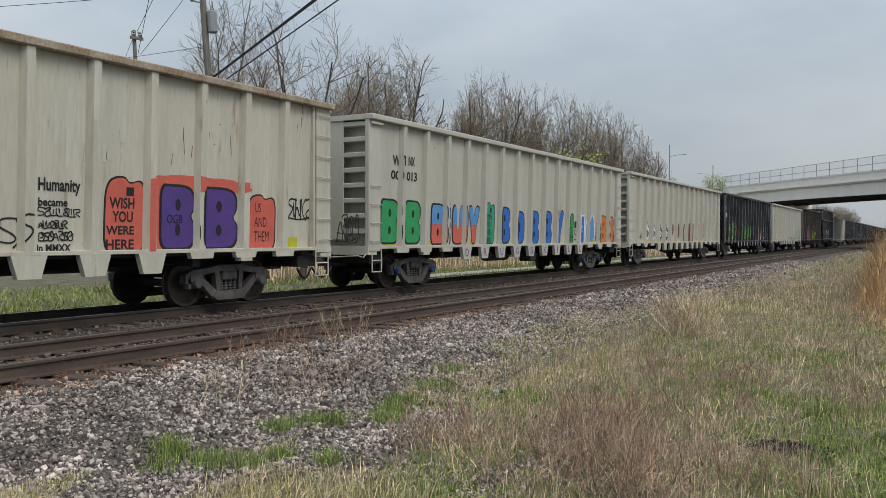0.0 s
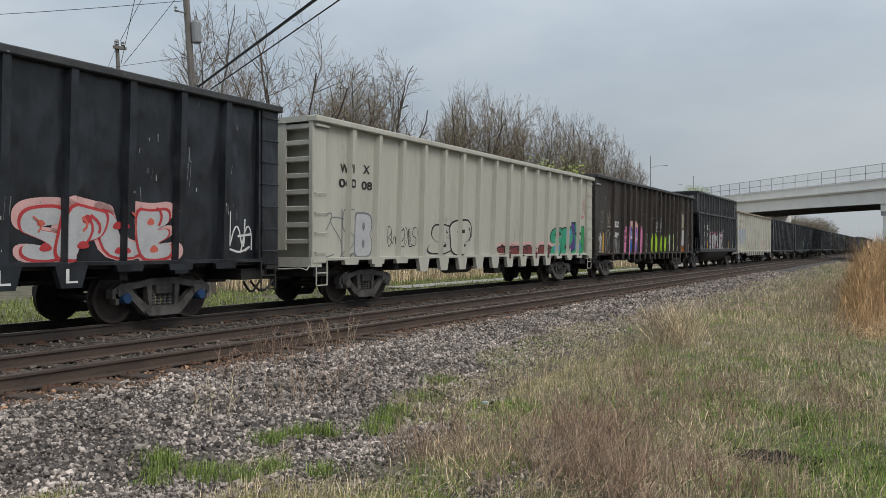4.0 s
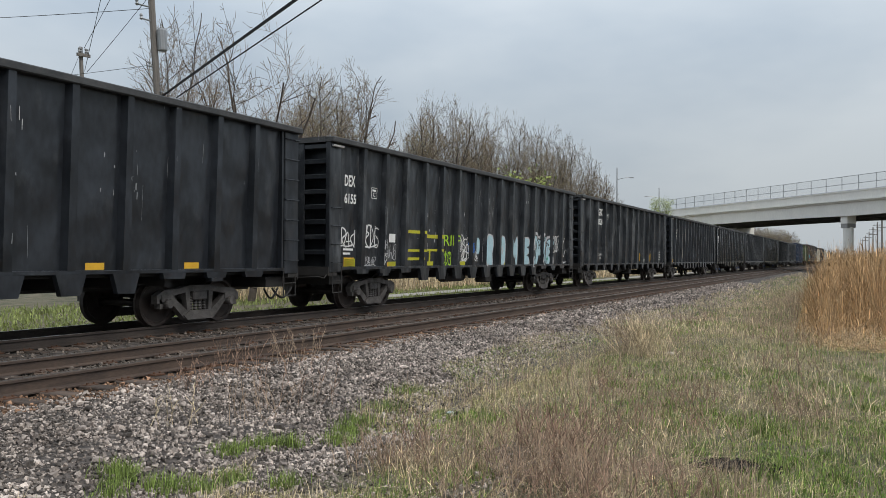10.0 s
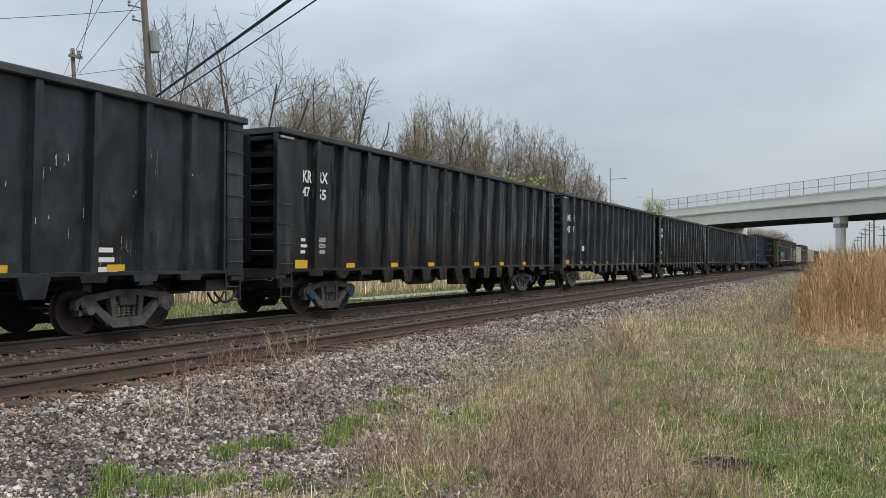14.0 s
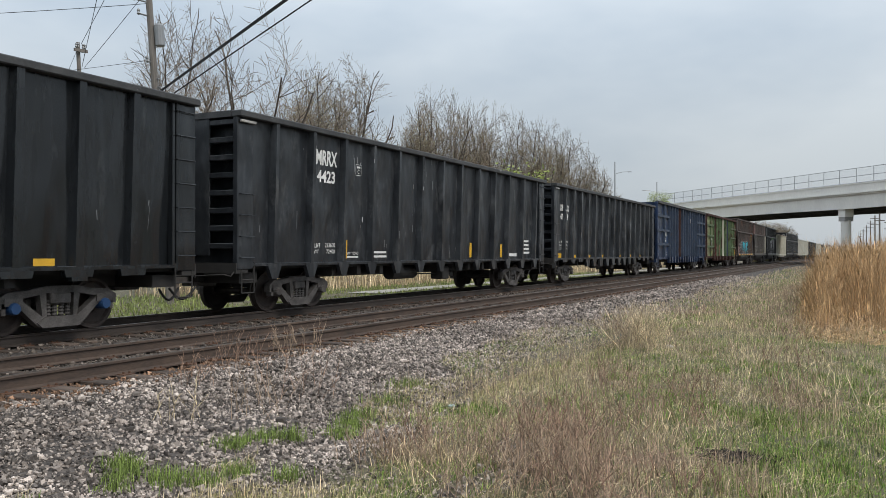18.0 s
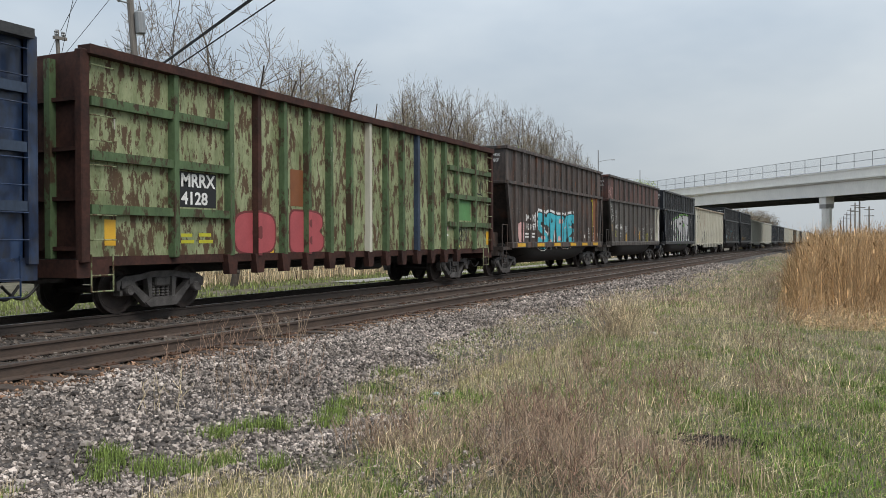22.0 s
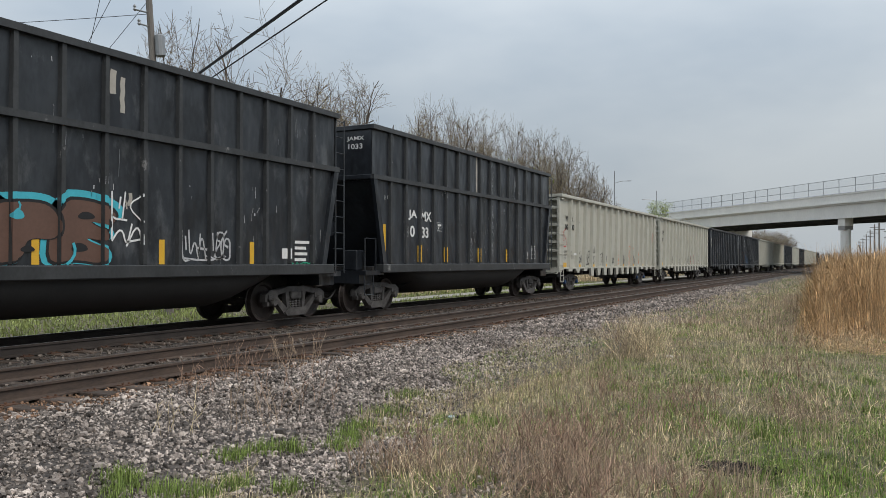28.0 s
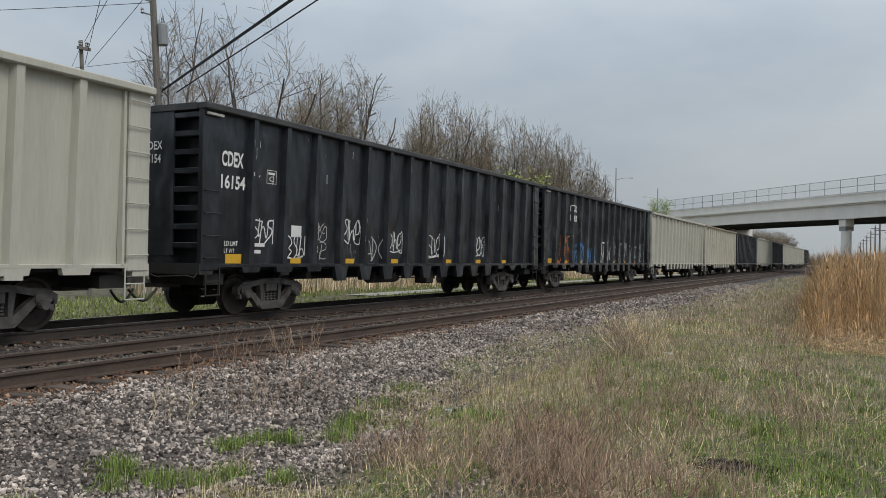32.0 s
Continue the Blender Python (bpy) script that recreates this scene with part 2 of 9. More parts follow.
define("truck_steel", (0.12, 0.11, 0.105), (0.032, 0.029, 0.027), rough=0.7, scale=5, fine=60, bump=0.3)
define("wheel_steel", (0.06, 0.046, 0.04), (0.03, 0.024, 0.022), rough=0.6, metal=0.3, scale=6, fine=50, bump=0.15)
define("rail_side", (0.062, 0.048, 0.04), (0.03, 0.024, 0.021), rough=0.8, scale=5, fine=60, bump=0.3, stretch=(0.3, 1, 1))
define("rail_rust", (0.1, 0.068, 0.05), (0.042, 0.03, 0.025), rough=0.75, scale=5, fine=60, bump=0.3, stretch=(0.3, 1, 1))
define("rail_top", (0.3, 0.27, 0.24), (0.18, 0.15, 0.13), rough=0.38, metal=0.8, scale=4, fine=50, bump=0.05, stretch=(0.2, 1, 1))
define("tie_wood", (0.12, 0.085, 0.065), (0.05, 0.04, 0.034), rough=0.9, scale=3, fine=40, bump=0.5, stretch=(4, 0.6, 1), by_piece=0.3)
define("stone", (0.47, 0.405, 0.36), (0.15, 0.124, 0.106), rough=0.9, scale=1.3, fine=50, bump=0.3, by_piece=0.78)
define("rust_stone", (0.34, 0.2, 0.12), (0.14, 0.085, 0.057), rough=0.9, scale=8, fine=60, bump=0.3, by_piece=0.6)
define("dark_stone", (0.2, 0.168, 0.14), (0.075, 0.062, 0.053), rough=0.9, scale=14, fine=90, bump=0.3, by_piece=0.6)
define("yellow", (0.72, 0.42, 0.03), (0.6, 0.34, 0.03), rough=0.5, bump=0.03)
define("white_paint", (0.78, 0.78, 0.76), (0.66, 0.66, 0.64), rough=0.55, scale=6, bump=0.02)
define("concrete", (0.87, 0.84, 0.78), (0.77, 0.74, 0.69), rough=0.85, scale=0.5, fine=8, bump=0.1, stretch=(1, 1, 0.4))
define("seat_concrete", (0.36, 0.345, 0.33), (0.25, 0.24, 0.23), rough=0.9, scale=0.8, fine=10, bump=0.1)
# the overpass concrete again, darkened to paint in the shade below the deck
define("shade_painted_concrete", (0.09, 0.087, 0.083), (0.06, 0.058, 0.056), rough=0.9, scale=0.5, fine=8, bump=0.1)
define("galvanised", (0.35, 0.36, 0.37), (0.27, 0.28, 0.29), rough=0.5, metal=0.6, bump=0.05)
define("pole_wood", (0.23, 0.21, 0.19), (0.13, 0.118, 0.107), rough=0.9, scale=2, fine=20, bump=0.3, stretch=(4, 4, 0.3))
define("wire", (0.015, 0.015, 0.016), rough=0.6, bump=0)
define("twig", (0.27, 0.215, 0.155), (0.15, 0.12, 0.09), rough=0.9, scale=4, fine=20, bump=0)
define("bark", (0.12, 0.097, 0.08), (0.06, 0.05, 0.042), rough=0.9, scale=4, fine=20, bump=0.3)
define("bud", (0.46, 0.43, 0.22), (0.36, 0.33, 0.17), rough=0.8, bump=0, by_piece=0.3)
define("fresh_leaf", (0.3, 0.36, 0.08), (0.22, 0.27, 0.06), rough=0.8, bump=0, by_piece=0.3)
define("grass", (0.23, 0.38, 0.055), (0.11, 0.19, 0.03), rough=0.75, bump=0, by_piece=0.6)
define("dry_grass", (0.8, 0.66, 0.45), (0.5, 0.4, 0.25), rough=0.85, bump=0, by_piece=0.65)
define("tuft_grass", (0.26, 0.34, 0.085), (0.13, 0.19, 0.04), rough=0.8, bump=0, by_piece=0.6)
define("olive_grass", (0.56, 0.5, 0.25), (0.29, 0.285, 0.11), rough=0.8, bump=0, by_piece=0.6)
define("reed", (0.66, 0.44, 0.23), (0.38, 0.24, 0.12), rough=0.85, bump=0, by_piece=0.55)
define("stalk", (0.5, 0.38, 0.27), (0.3, 0.21, 0.15), rough=0.85, bump=0, by_piece=0.45)
define("bramble", (0.46, 0.31, 0.22), (0.24, 0.15, 0.11), rough=0.85, bump=0, by_piece=0.6)
define("soil", (0.045, 0.036, 0.03), (0.02, 0.017, 0.015), rough=0.95, scale=9, bump=0.3, by_piece=0.5)
define("verge", (0.29, 0.34, 0.11), (0.2, 0.24, 0.08), rough=0.75, bump=0, by_piece=0.4)
define("blue_plastic", (0.015, 0.055, 0.15), rough=0.5, bump=0.02)


# ---- building helpers ----
def part(name, bm, mat, parent, label="", kind=""):
    """One bmesh, or a mesh already made, as one mesh object under a thing or a part."""
    if isinstance(bm, bmesh.types.BMesh):
        me = bpy.data.meshes.new(name)
        bm.to_mesh(me)
        bm.free()
        me.materials.append(None)
    else:
        me = bm
    ob = new(name, me)
    ob.material_slots[0].link = "OBJECT"
    ob.material_slots[0].material = M[mat]
    if parent is not None:
        ob.parent = parent
    return tagged(ob, label, kind=kind)


def thing(name, label, category, m=None, group="", kind=""):
    ob = new(name)
    ob.empty_display_size = 0.2
    if m is not None:
        ob.matrix_basis = m
    return tagged(ob, label, category, group, kind)


def box(bm, x0, x1, y0, y1, z0, z1):
    v = [bm.verts.new((x, y, z)) for x in (x0, x1) for y in (y0, y1) for z in (z0, z1)]
    for f in ((0, 1, 3, 2), (4, 6, 7, 5), (0, 4, 5, 1), (2, 3, 7, 6), (0, 2, 6, 4), (1, 5, 7, 3)):
        bm.faces.new([v[i] for i in f])
    return v


def bevelled(bm, w):
    bmesh.ops.bevel(bm, geom=bm.edges[:], offset=w, segments=1, affect="EDGES")
    return bm


def rod(bm, a, b, r, n=6, r2=None):
    a, b = Vector(a), Vector(b)
    q = (b - a).to_track_quat("Z", "Y")
    rings = [[bm.verts.new(p + q @ Vector((math.cos(2 * math.pi * i / n) * k, math.sin(2 * math.pi * i / n) * k, 0))) for i in range(n)] for p, k in ((a, r), (b, r if r2 is None else r2))]
    for i in range(n):
        bm.faces.new((rings[0][i], rings[0][(i + 1) % n], rings[1][(i + 1) % n], rings[1][i]))
    bm.faces.new(rings[0][::-1])
    bm.faces.new(rings[1])


def pipe(bm, pts, r, n=6):
    """One round tube through the points."""
    pts = [Vector(q) for q in pts]
    rings = []
    for i, q in enumerate(pts):
        d = (pts[min(i + 1, len(pts) - 1)] - pts[max(i - 1, 0)]).to_track_quat("Z", "Y")
        rings.append([bm.verts.new(q + d @ Vector((math.cos(6.2832 * k / n) * r, math.sin(6.2832 * k / n) * r, 0))) for k in range(n)])
    for a, b in zip(rings, rings[1:]):
        for i in range(n):
            bm.faces.new((a[i], a[(i + 1) % n], b[(i + 1) % n], b[i]))
    bm.faces.new(rings[0][::-1]), bm.faces.new(rings[-1])


def lathe(bm, profile, n=28, axis="y"):
    """Turn a profile of (along, radius) round an axis."""
    rings = []
    for d, r in profile:
        ring = []
        for i in range(n):
            c, s = math.cos(2 * math.pi * i / n) * r, math.sin(2 * math.pi * i / n) * r
            ring.append(bm.verts.new((c, d, s) if axis == "y" else (d, c, s) if axis == "x" else (c, s, d)))
        rings.append(ring)
    for a, b in zip(rings, rings[1:]):
        for i in range(n):
            bm.faces.new((a[i], a[(i + 1) % n], b[(i + 1) % n], b[i]))
    for ring in (rings[0], rings[-1]):
        bm.faces.new(ring)


def slab(bm, outline, y0, y1):
    """A flat outline of (x, z) given thickness along y."""
    a = [bm.verts.new((x, y0, z)) for x, z in outline]
    b = [bm.verts.new((x, y1, z)) for x, z in outline]
    bm.faces.new(a)
    bm.faces.new(b[::-1])
    for i in range(len(a)):
        j = (i + 1) % len(a)
        bm.faces.new((a[j], a[i], b[i], b[j]))


def mesh_of(name, build):
    """A mesh built once and shared."""
    me = bpy.data.meshes.get(name)
    if me is None:
        bm = bmesh.new()
        build(bm)
        bmesh.ops.recalc_face_normals(bm, faces=bm.faces[:])
        me = bpy.data.meshes.new(name)
        bm.to_mesh(me)
        bm.free()
        me.materials.append(None)
    return me


def quick(name, verts, faces):
    me = bpy.data.meshes.new(name)
    me.from_pydata(verts, [], faces)
    me.materials.append(None)
    return me


# ---- letter shapes, drawn once ----
LETTERS = {}


def draw_letters(fat, *texts):
    made = []
    for text in texts:
        cu = bpy.data.curves.new("letters", "FONT")
        cu.body, cu.size, cu.offset, cu.resolution_u = text, 1.0, fat, 3
        made.append((text, new("letters", cu)))
    bpy.context.view_layer.update()
    for text, o in made:
        me = bpy.data.meshes.new_from_object(o)
        me.materials.clear()
        LETTERS[text, fat] = me
        bpy.data.objects.remove(o)


draw_letters(0, "AND", "C", "DEE", "EMPTY LOAD", "F", "H", "HERE", "I", "IZ", "LD LMT", "LT WT", "OGB", "RIP", "THEM", "US", "WERE", "WISH", "X", "YOU")
draw_letters(0.005, "13800", "72200", "12700", "12800", "13700", "1400", "190000", "212800", "213600", "213900", "2300", "4800", "6400", "72000", "72100", "72400", "73200", "73300", "CU FT", "LD LMT", "LT WT")
draw_letters(0.01, "$", "D", "G", "I", "K", "L", "R", "S", "U")
draw_letters(0.012, "00200", "1018", "1033", "1037", "1059", "1084", "1097", "16082", "16154", "4326", "4371", "4816", "CDEX", "JAMX", "MRRX", "WINX")
draw_letters(0.02, "MO", "OF.")
draw_letters(0.028, "00", "013", "08", "1", "10", "1001", "1084", "16", "16082", "16154", "16158", "18", "200", "28", "33", "37", "4128", "4160", "4326", "4337", "4371", "4423", "4520", "47", "48", "55", "59", "6155", "6889", "80", "97", "CD", "CDEX", "CHRISTMAS", "CIGX", "DEX", "DO YOU", "EVERYONE", "FGRX", "FOR", "HERE", "HOST", "Humanity", "I", "I GOT", "JA", "JAMX", "KR", "LEWX", "LOOKING", "ME...", "MERRY", "MR", "MRRX", "MX", "NX", "OF", "OUT OVER", "OX", "REGX", "RISI", "RX", "SEE", "SEE...", "UEL", "WERE", "WHAT I", "WI", "WISH", "X", "YOU", "became", "e", "in MMXX")
draw_letters(0.035, "A", "B", "D", "E", "H", "M", "N", "O", "P", "R", "S", "U", "X", "Y")
draw_letters(0.075, "A", "B", "D", "E", "H", "M", "N", "O", "P", "R", "S", "U", "X", "Y")


# ---- ground ----
def lift(x, y):
    return 0.05 * noise.noise((x * 0.4, y * 0.4, 0)) + 0.02 * noise.noise((x * 1.7, y * 1.7, 4))


def ground_height(x, y):
    """The grassland; it lies a little lower beyond the tracks."""
    far = min(max((y - 12) / 5, 0), 1)
    under = min(max((y - 4.2) / 0.5, 0), 1) * min(max((16.6 - y) / 0.5, 0), 1)
    return -0.38 - 0.24 * far - 0.16 * under + lift(x, y) * (1 if abs(x) + abs(y) < 120 else 0.3)


def turf_edge(x):
    """Where grass gives way to ballast, y for each x."""
    return float(np.interp(x, (2, 4.4, 6.5, 9.5, 12.3, 16, 20, 30, 78), (5.5, 5.1, 4.55, 5.2, 5.85, 6.05, 5.9, 5.8, 6.6)))


def ground_sheet():
    xs = [-1500, -600, -200, -80, -30, -12, -6] + [-3 + 0.75 * i for i in range(66)] + [48, 56, 66, 80, 100, 130, 170, 230, 330, 600, 1200, 2500]
    ys = [-1500, -500, -150, -60, -30, -15, -9] + [-6 + 0.75 * i for i in range(48)] + [32, 38, 48, 65, 100, 200, 500, 1500]
    verts = [(x, y, ground_height(x, y)) for x in xs for y in ys]
    n = len(ys)
    faces = [(i * n + j, i * n + n + j, i * n + n + j + 1, i * n + j + 1) for i in range(len(xs) - 1) for j in range(n - 1)]
    return quick("ground", verts, faces)


# sheet colour kept dark to paint in shade between the grass blades
define("turf", (0.17, 0.14, 0.09), (0.06, 0.064, 0.03), rough=0.95, scale=1.6, fine=55, bump=1.0, lo=0.42, hi=0.58, spots=(0.16, 0.13, 0.1), spot_at=0.62, spot_scale=0.7)
tagged(part("ground", ground_sheet(), "turf", None), "rough grassland of mixed green and dry grass", "ground", kind="structure")

BED = [(4.0, -0.52), (4.6, -0.41), (5.6, -0.335), (7.0, -0.235), (7.6, -0.215), (10.6, -0.215), (11.1, -0.28), (11.4, -0.28), (11.8, -0.215), (14.7, -0.215), (15.3, -0.28), (16.8, -0.72)]


def bed_height(y):
    for (a, za), (b, zb) in zip(BED, BED[1:]):
        if a <= y <= b:
            return za + (zb - za) * (y - a) / (b - a)
    return -0.6


def bed_sheet():
    xs = [-60, -30, -15] + [-8 + 0.5 * i for i in range(110)] + [50, 56, 64, 75, 90, 110, 140, 180, 260, 420, 800, 1500]
    ys = [4.0, 4.6, 5.1, 5.6, 6.1, 6.6, 7.0, 7.6, 8.2, 9.2, 10.2, 10.6, 11.1, 11.4, 11.8, 12.6, 13.6, 14.7, 15.3, 16, 16.8]
    verts = [(x, y, bed_height(y) + 0.02 * noise.noise((x, y * 1.4, 7))) for x in xs for y in ys]
    n = len(ys)
    faces = [(i * n + j, i * n + n + j, i * n + n + j + 1, i * n + j + 1) for i in range(len(xs) - 1) for j in range(n - 1)]
    return quick("ballast_bed", verts, faces)


# far darker than the loose stones: shade of their gaps is painted into the sheet
define("ballast", (0.13, 0.11, 0.098), (0.025, 0.021, 0.019), rough=0.95, scale=9, fine=26, bump=1.0, lo=0.42, hi=0.6)
ballast = tagged(part("ballast_bed", bed_sheet(), "ballast", None), "bed of crushed grey stone ballast under two tracks", "ballast", kind="structure")
define("road_gravel", (0.40, 0.38, 0.34), (0.3, 0.28, 0.25), rough=0.95, scale=2, fine=30, bump=0.4)
bm = bmesh.new()
for i in range(24):
    x0, x1 = 34 + i * 4, 38 + i * 4
    v = [bm.verts.new((x, y, -0.565)) for x, y in ((x0, 20.6), (x1, 20.6), (x1, 22.2), (x0, 22.2))]
    bm.faces.new(v)
tagged(part("gravel_road", bm, "road_gravel", None), "pale gravel service road beyond the tracks", "road", kind="structure")

# ---- tracks ----
NEAR, FAR, GAUGE = 9.16, 13.16, 0.7535
RAIL = [(-0.075, -0.18), (0.075, -0.18), (0.075, -0.165), (0.012, -0.145), (0.01, -0.045), (0.036, -0.035), (0.036, -0.008), (0.026, 0.0), (-0.026, 0.0), (-0.036, -0.008), (-0.036, -0.035), (-0.01, -0.045), (-0.012, -0.145), (-0.075, -0.165)]


def track(name, y, rust, wear):
    t = thing(name, "railway track of rusty steel rails on weathered wooden ties", "railway track", kind="structure")
    for side in (-1, 1):
        bm = bmesh.new()
        ends = []
        for x in (-60, 900):
            ends.append([bm.verts.new((x, y + side * GAUGE + dy, z)) for dy, z in RAIL])
        n = len(RAIL)
        for i in range(n):
            bm.faces.new((ends[0][i], ends[0][(i + 1) % n], ends[1][(i + 1) % n], ends[1][i]))
        bm.faces.new(ends[0]), bm.faces.new(ends[1])
        bmesh.ops.recalc_face_normals(bm, faces=bm.faces[:])
        rail = part("rail", bm, rust, t, "rusty steel rail with a worn bright head")
        bm = bmesh.new()
        box(bm, -60, 900, y + side * GAUGE - 0.024, y + side * GAUGE + 0.024, -0.002, 0.003)
        part("running_surface", bm, wear, rail, "worn bright rail head")
    tie = mesh_of("tie", lambda b: (box(b, -0.11, 0.11, -1.3, 1.3, -0.34, -0.183), bevelled(b, 0.012)))
    plate = mesh_of("tie_plate", lambda b: (box(b, -0.09, 0.09, -0.19, 0.19, -0.186, -0.168), [rod(b, (sx * 0.05, sy * 0.13, -0.18), (sx * 0.05, sy * 0.13, -0.145), 0.016, 5) for sx in (-1, 1) for sy in (-1, 1)]))
    rnd = random.Random(5 + int(y))
    for i in range(120):
        x = -3 + i * 0.53 + rnd.uniform(-0.03, 0.03)
        o = part("tie", tie, "tie_wood", t)
        o.matrix_basis = pose(x, y + rnd.uniform(-0.06, 0.06), rnd.uniform(-0.012, 0.012), 0, 0, rnd.uniform(-1.5, 1.5))
        for s in (-1, 1):
            if s < 0 or i % 2 == 0:
                q = part("tie_plate", plate, "rust", t)
                q.matrix_basis = pose(x, y + s * GAUGE, 0.001)
    bm = bmesh.new()
    for i in range(420):
        x = 61 + i * 0.53
        box(bm, x - 0.11, x + 0.11, y - 1.3, y + 1.3, -0.3, -0.183)
    part("far_ties", bm, "tie_wood", t, kind="stuff")
    return t


track("track_near", NEAR, "rail_rust", "rail_top")
track("track_far", FAR, "rail_side", "rail_top")


# ---- loose stones ----
def rocks(name, places, mat, parent, label):
    """Angular stones: places is an array of x, y, z, size."""
    rng = np.random.default_rng(len(places))
    n = len(places)
    c = np.array([(x, y, z) for x in (-1, 1) for y in (-1, 1) for z in (-1, 1)]) * 0.66
    f = np.array([(0, 1, 3, 2), (4, 6, 7, 5), (0, 4, 5, 1), (2, 3, 7, 6), (0, 2, 6, 4), (1, 5, 7, 3)])
    v = c[None] * rng.uniform(0.5, 1.1, (n, 1, 3)) + rng.uniform(-0.3, 0.3, (n, 8, 3))
    a, b = rng.uniform(0, 6.28, (2, n))
    ca, sa, cb, sb = np.cos(a)[:, None], np.sin(a)[:, None], np.cos(b)[:, None], np.sin(b)[:, None]
    x, y, z = v[..., 0] * ca - v[..., 1] * sa, v[..., 0] * sa + v[..., 1] * ca, v[..., 2]
    y, z = y * cb - z * sb, y * sb + z * cb
    v = np.stack([x, y, z], -1) * places[:, None, 3:4] * 0.5 + places[:, None, :3]
    faces = (f[None] + 8 * np.arange(n)[:, None, None]).reshape(-1, 4)
    me = quick(name, v.reshape(-1, 3).tolist(), faces.tolist())
    return part(name, me, mat, parent, label, kind="stuff")


rng = np.random.default_rng(11)


def scatter(n, x0, x1, y0, y1, lo, hi, bias=1.0):
    x = x0 + (x1 - x0) * rng.random(n) ** bias
    y = rng.uniform(y0, y1, n)
    s = rng.uniform(lo, hi, n) * (0.7 + 0.9 * rng.random(n) ** 4)
    z = np.array([max(bed_height(b), ground_height(a, b) if b < 4.4 else -9) for a, b in zip(x, y)]) + s * rng.uniform(0.0, 0.45, n)
    return np.stack([x, y, z, s], 1)


P = np.concatenate([scatter(52000, 2.5, 20, 4.0, 7.95, 0.02, 0.05, 1.3), scatter(24000, 7, 24, 5.0, 7.95, 0.025, 0.055), scatter(20000, 20, 60, 5.0, 7.95, 0.04, 0.08, 1.3), scatter(17000, 2.5, 7.5, 2.0, 5.0, 0.014, 0.04)])
keep = np.array([b > turf_edge(a) - 0.9 + 0.5 * noise.noise((a * 0.9, b * 0.9, 3)) or (a < 7.4 and b > 2.3 and noise.noise((a * 0.8, b * 0.8, 9)) > -0.25) for a, b in P[:, :2]])
rocks("ballast_stones", P[keep], "stone", ballast, "loose crushed grey ballast stones")
rocks("rusty_ballast", np.concatenate([scatter(6000, 2.5, 45, 7.55, 8.38, 0.02, 0.05, 1.4), scatter(3500, 2.5, 24, 7.6, 8.3, 0.02, 0.05, 1.2)]), "rust_stone", ballast, "rust-stained ballast beside the rail")
rocks("dark_ballast", np.concatenate([scatter(14000, 3, 45, 8.46, 10.6, 0.03, 0.07, 1.5), scatter(13000, 4, 50, 10.5, 14.6, 0.03, 0.07, 1.4)]) + np.array([0, 0, 0.006, 0]), "dark_stone", ballast, "darker ballast between the rails")

# the larger stones, one by one
STONES = []
for i in range(5):
    g = random.Random(i)
    bm = bmesh.new()
    bmesh.ops.create_icosphere(bm, subdivisions=1, radius=0.5)
    for v in bm.verts:
        v.co = Vector((v.co.x * g.uniform(0.8, 1.2), v.co.y * g.uniform(0.6, 1.0), v.co.z * g.uniform(0.45, 0.8)))
    me = bpy.data.meshes.new("stone")
    bm.to_mesh(me)
    bm.free()
    me.materials.append(None)
    STONES.append(me)
for i, (a, b, z, s) in enumerate(scatter(260, 3.0, 16, 4.6, 7.7, 0.07, 0.11, 1.3)):
    if b > turf_edge(a):
        part("stone", STONES[i % 5], "stone", ballast).matrix_basis = pose(a, b, z, 0, 0, i * 47 % 360) @ Matrix.Scale(s, 4)

# ---- overpass ----
# its local x runs along the road, y across it
bridge = thing("overpass", "pale concrete road overpass crossing above the railway", "bridge", Matrix(((-0.757, 0.654, 0, 113.5), (-0.654, -0.757, 0, -3), (0, 0, 1, 0), (0, 0, 0, 1))))


def span(name, x0, x1, y0, y1, z0, z1, mat, label=""):
    bm = bmesh.new()
    box(bm, -x1, -x0, y0, y1, z0, z1)
    return part(name, bm, mat, bridge, label)


def girder(y0, y1, drop, mat, name="girder", label=""):
    """A girder whose lower edge arches between its supports."""
    bm = bmesh.new()
    low = []
    for a, b in ((-8.2, -47.0), (70.0, -8.2)):
        n = 14
        low += [(a + (b - a) * i / n, 7.0 + drop + 0.12 * math.sin(math.pi * i / n) ** 0.8) for i in range(n + (b == -47.0))]
    low.sort()
    slab(bm, [(-60.0, 7.0 + drop)] + low + [(70.0, 8.75), (-60.0, 8.75)], y0, y1)
    part(name, bm, mat, bridge, label)


girder(0.25, 0.8, 0.0, "concrete", "girder", "pale concrete edge girder with an arched lower edge")
# inner girders carry the underside's shade in their colour
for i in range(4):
    girder(2.6 + i * 2.6, 3.1 + i * 2.6, -0.2, "shade_painted_concrete", "inner_girder")
girder(12.9, 13.4, 0.0, "concrete")
span("deck", -70, 75, 0.0, 13.6, 8.75, 9.1, "concrete")
# added dark slab: shade under the deck, painted as a surface
span("soffit", -70, 60, 0.8, 12.9, 8.6, 8.75, "shade_painted_concrete", "dark shaded deck underside")
parapet = span("parapet", -70, 75, 0.0, 0.3, 9.1, 10.05, "concrete", "pale concrete parapet")
span("coping", -70, 75, -0.08, 0.36, 10.05, 10.2, "concrete")
span("deck_edge", -70, 75, -0.22, 0.0, 8.92, 9.1, "concrete", "projecting concrete deck edge")
span("parapet", -70, 75, 13.3, 13.6, 9.1, 10.05, "concrete")
span("abutment", 47, 62, -0.4, 14, -0.6, 8.7, "concrete")
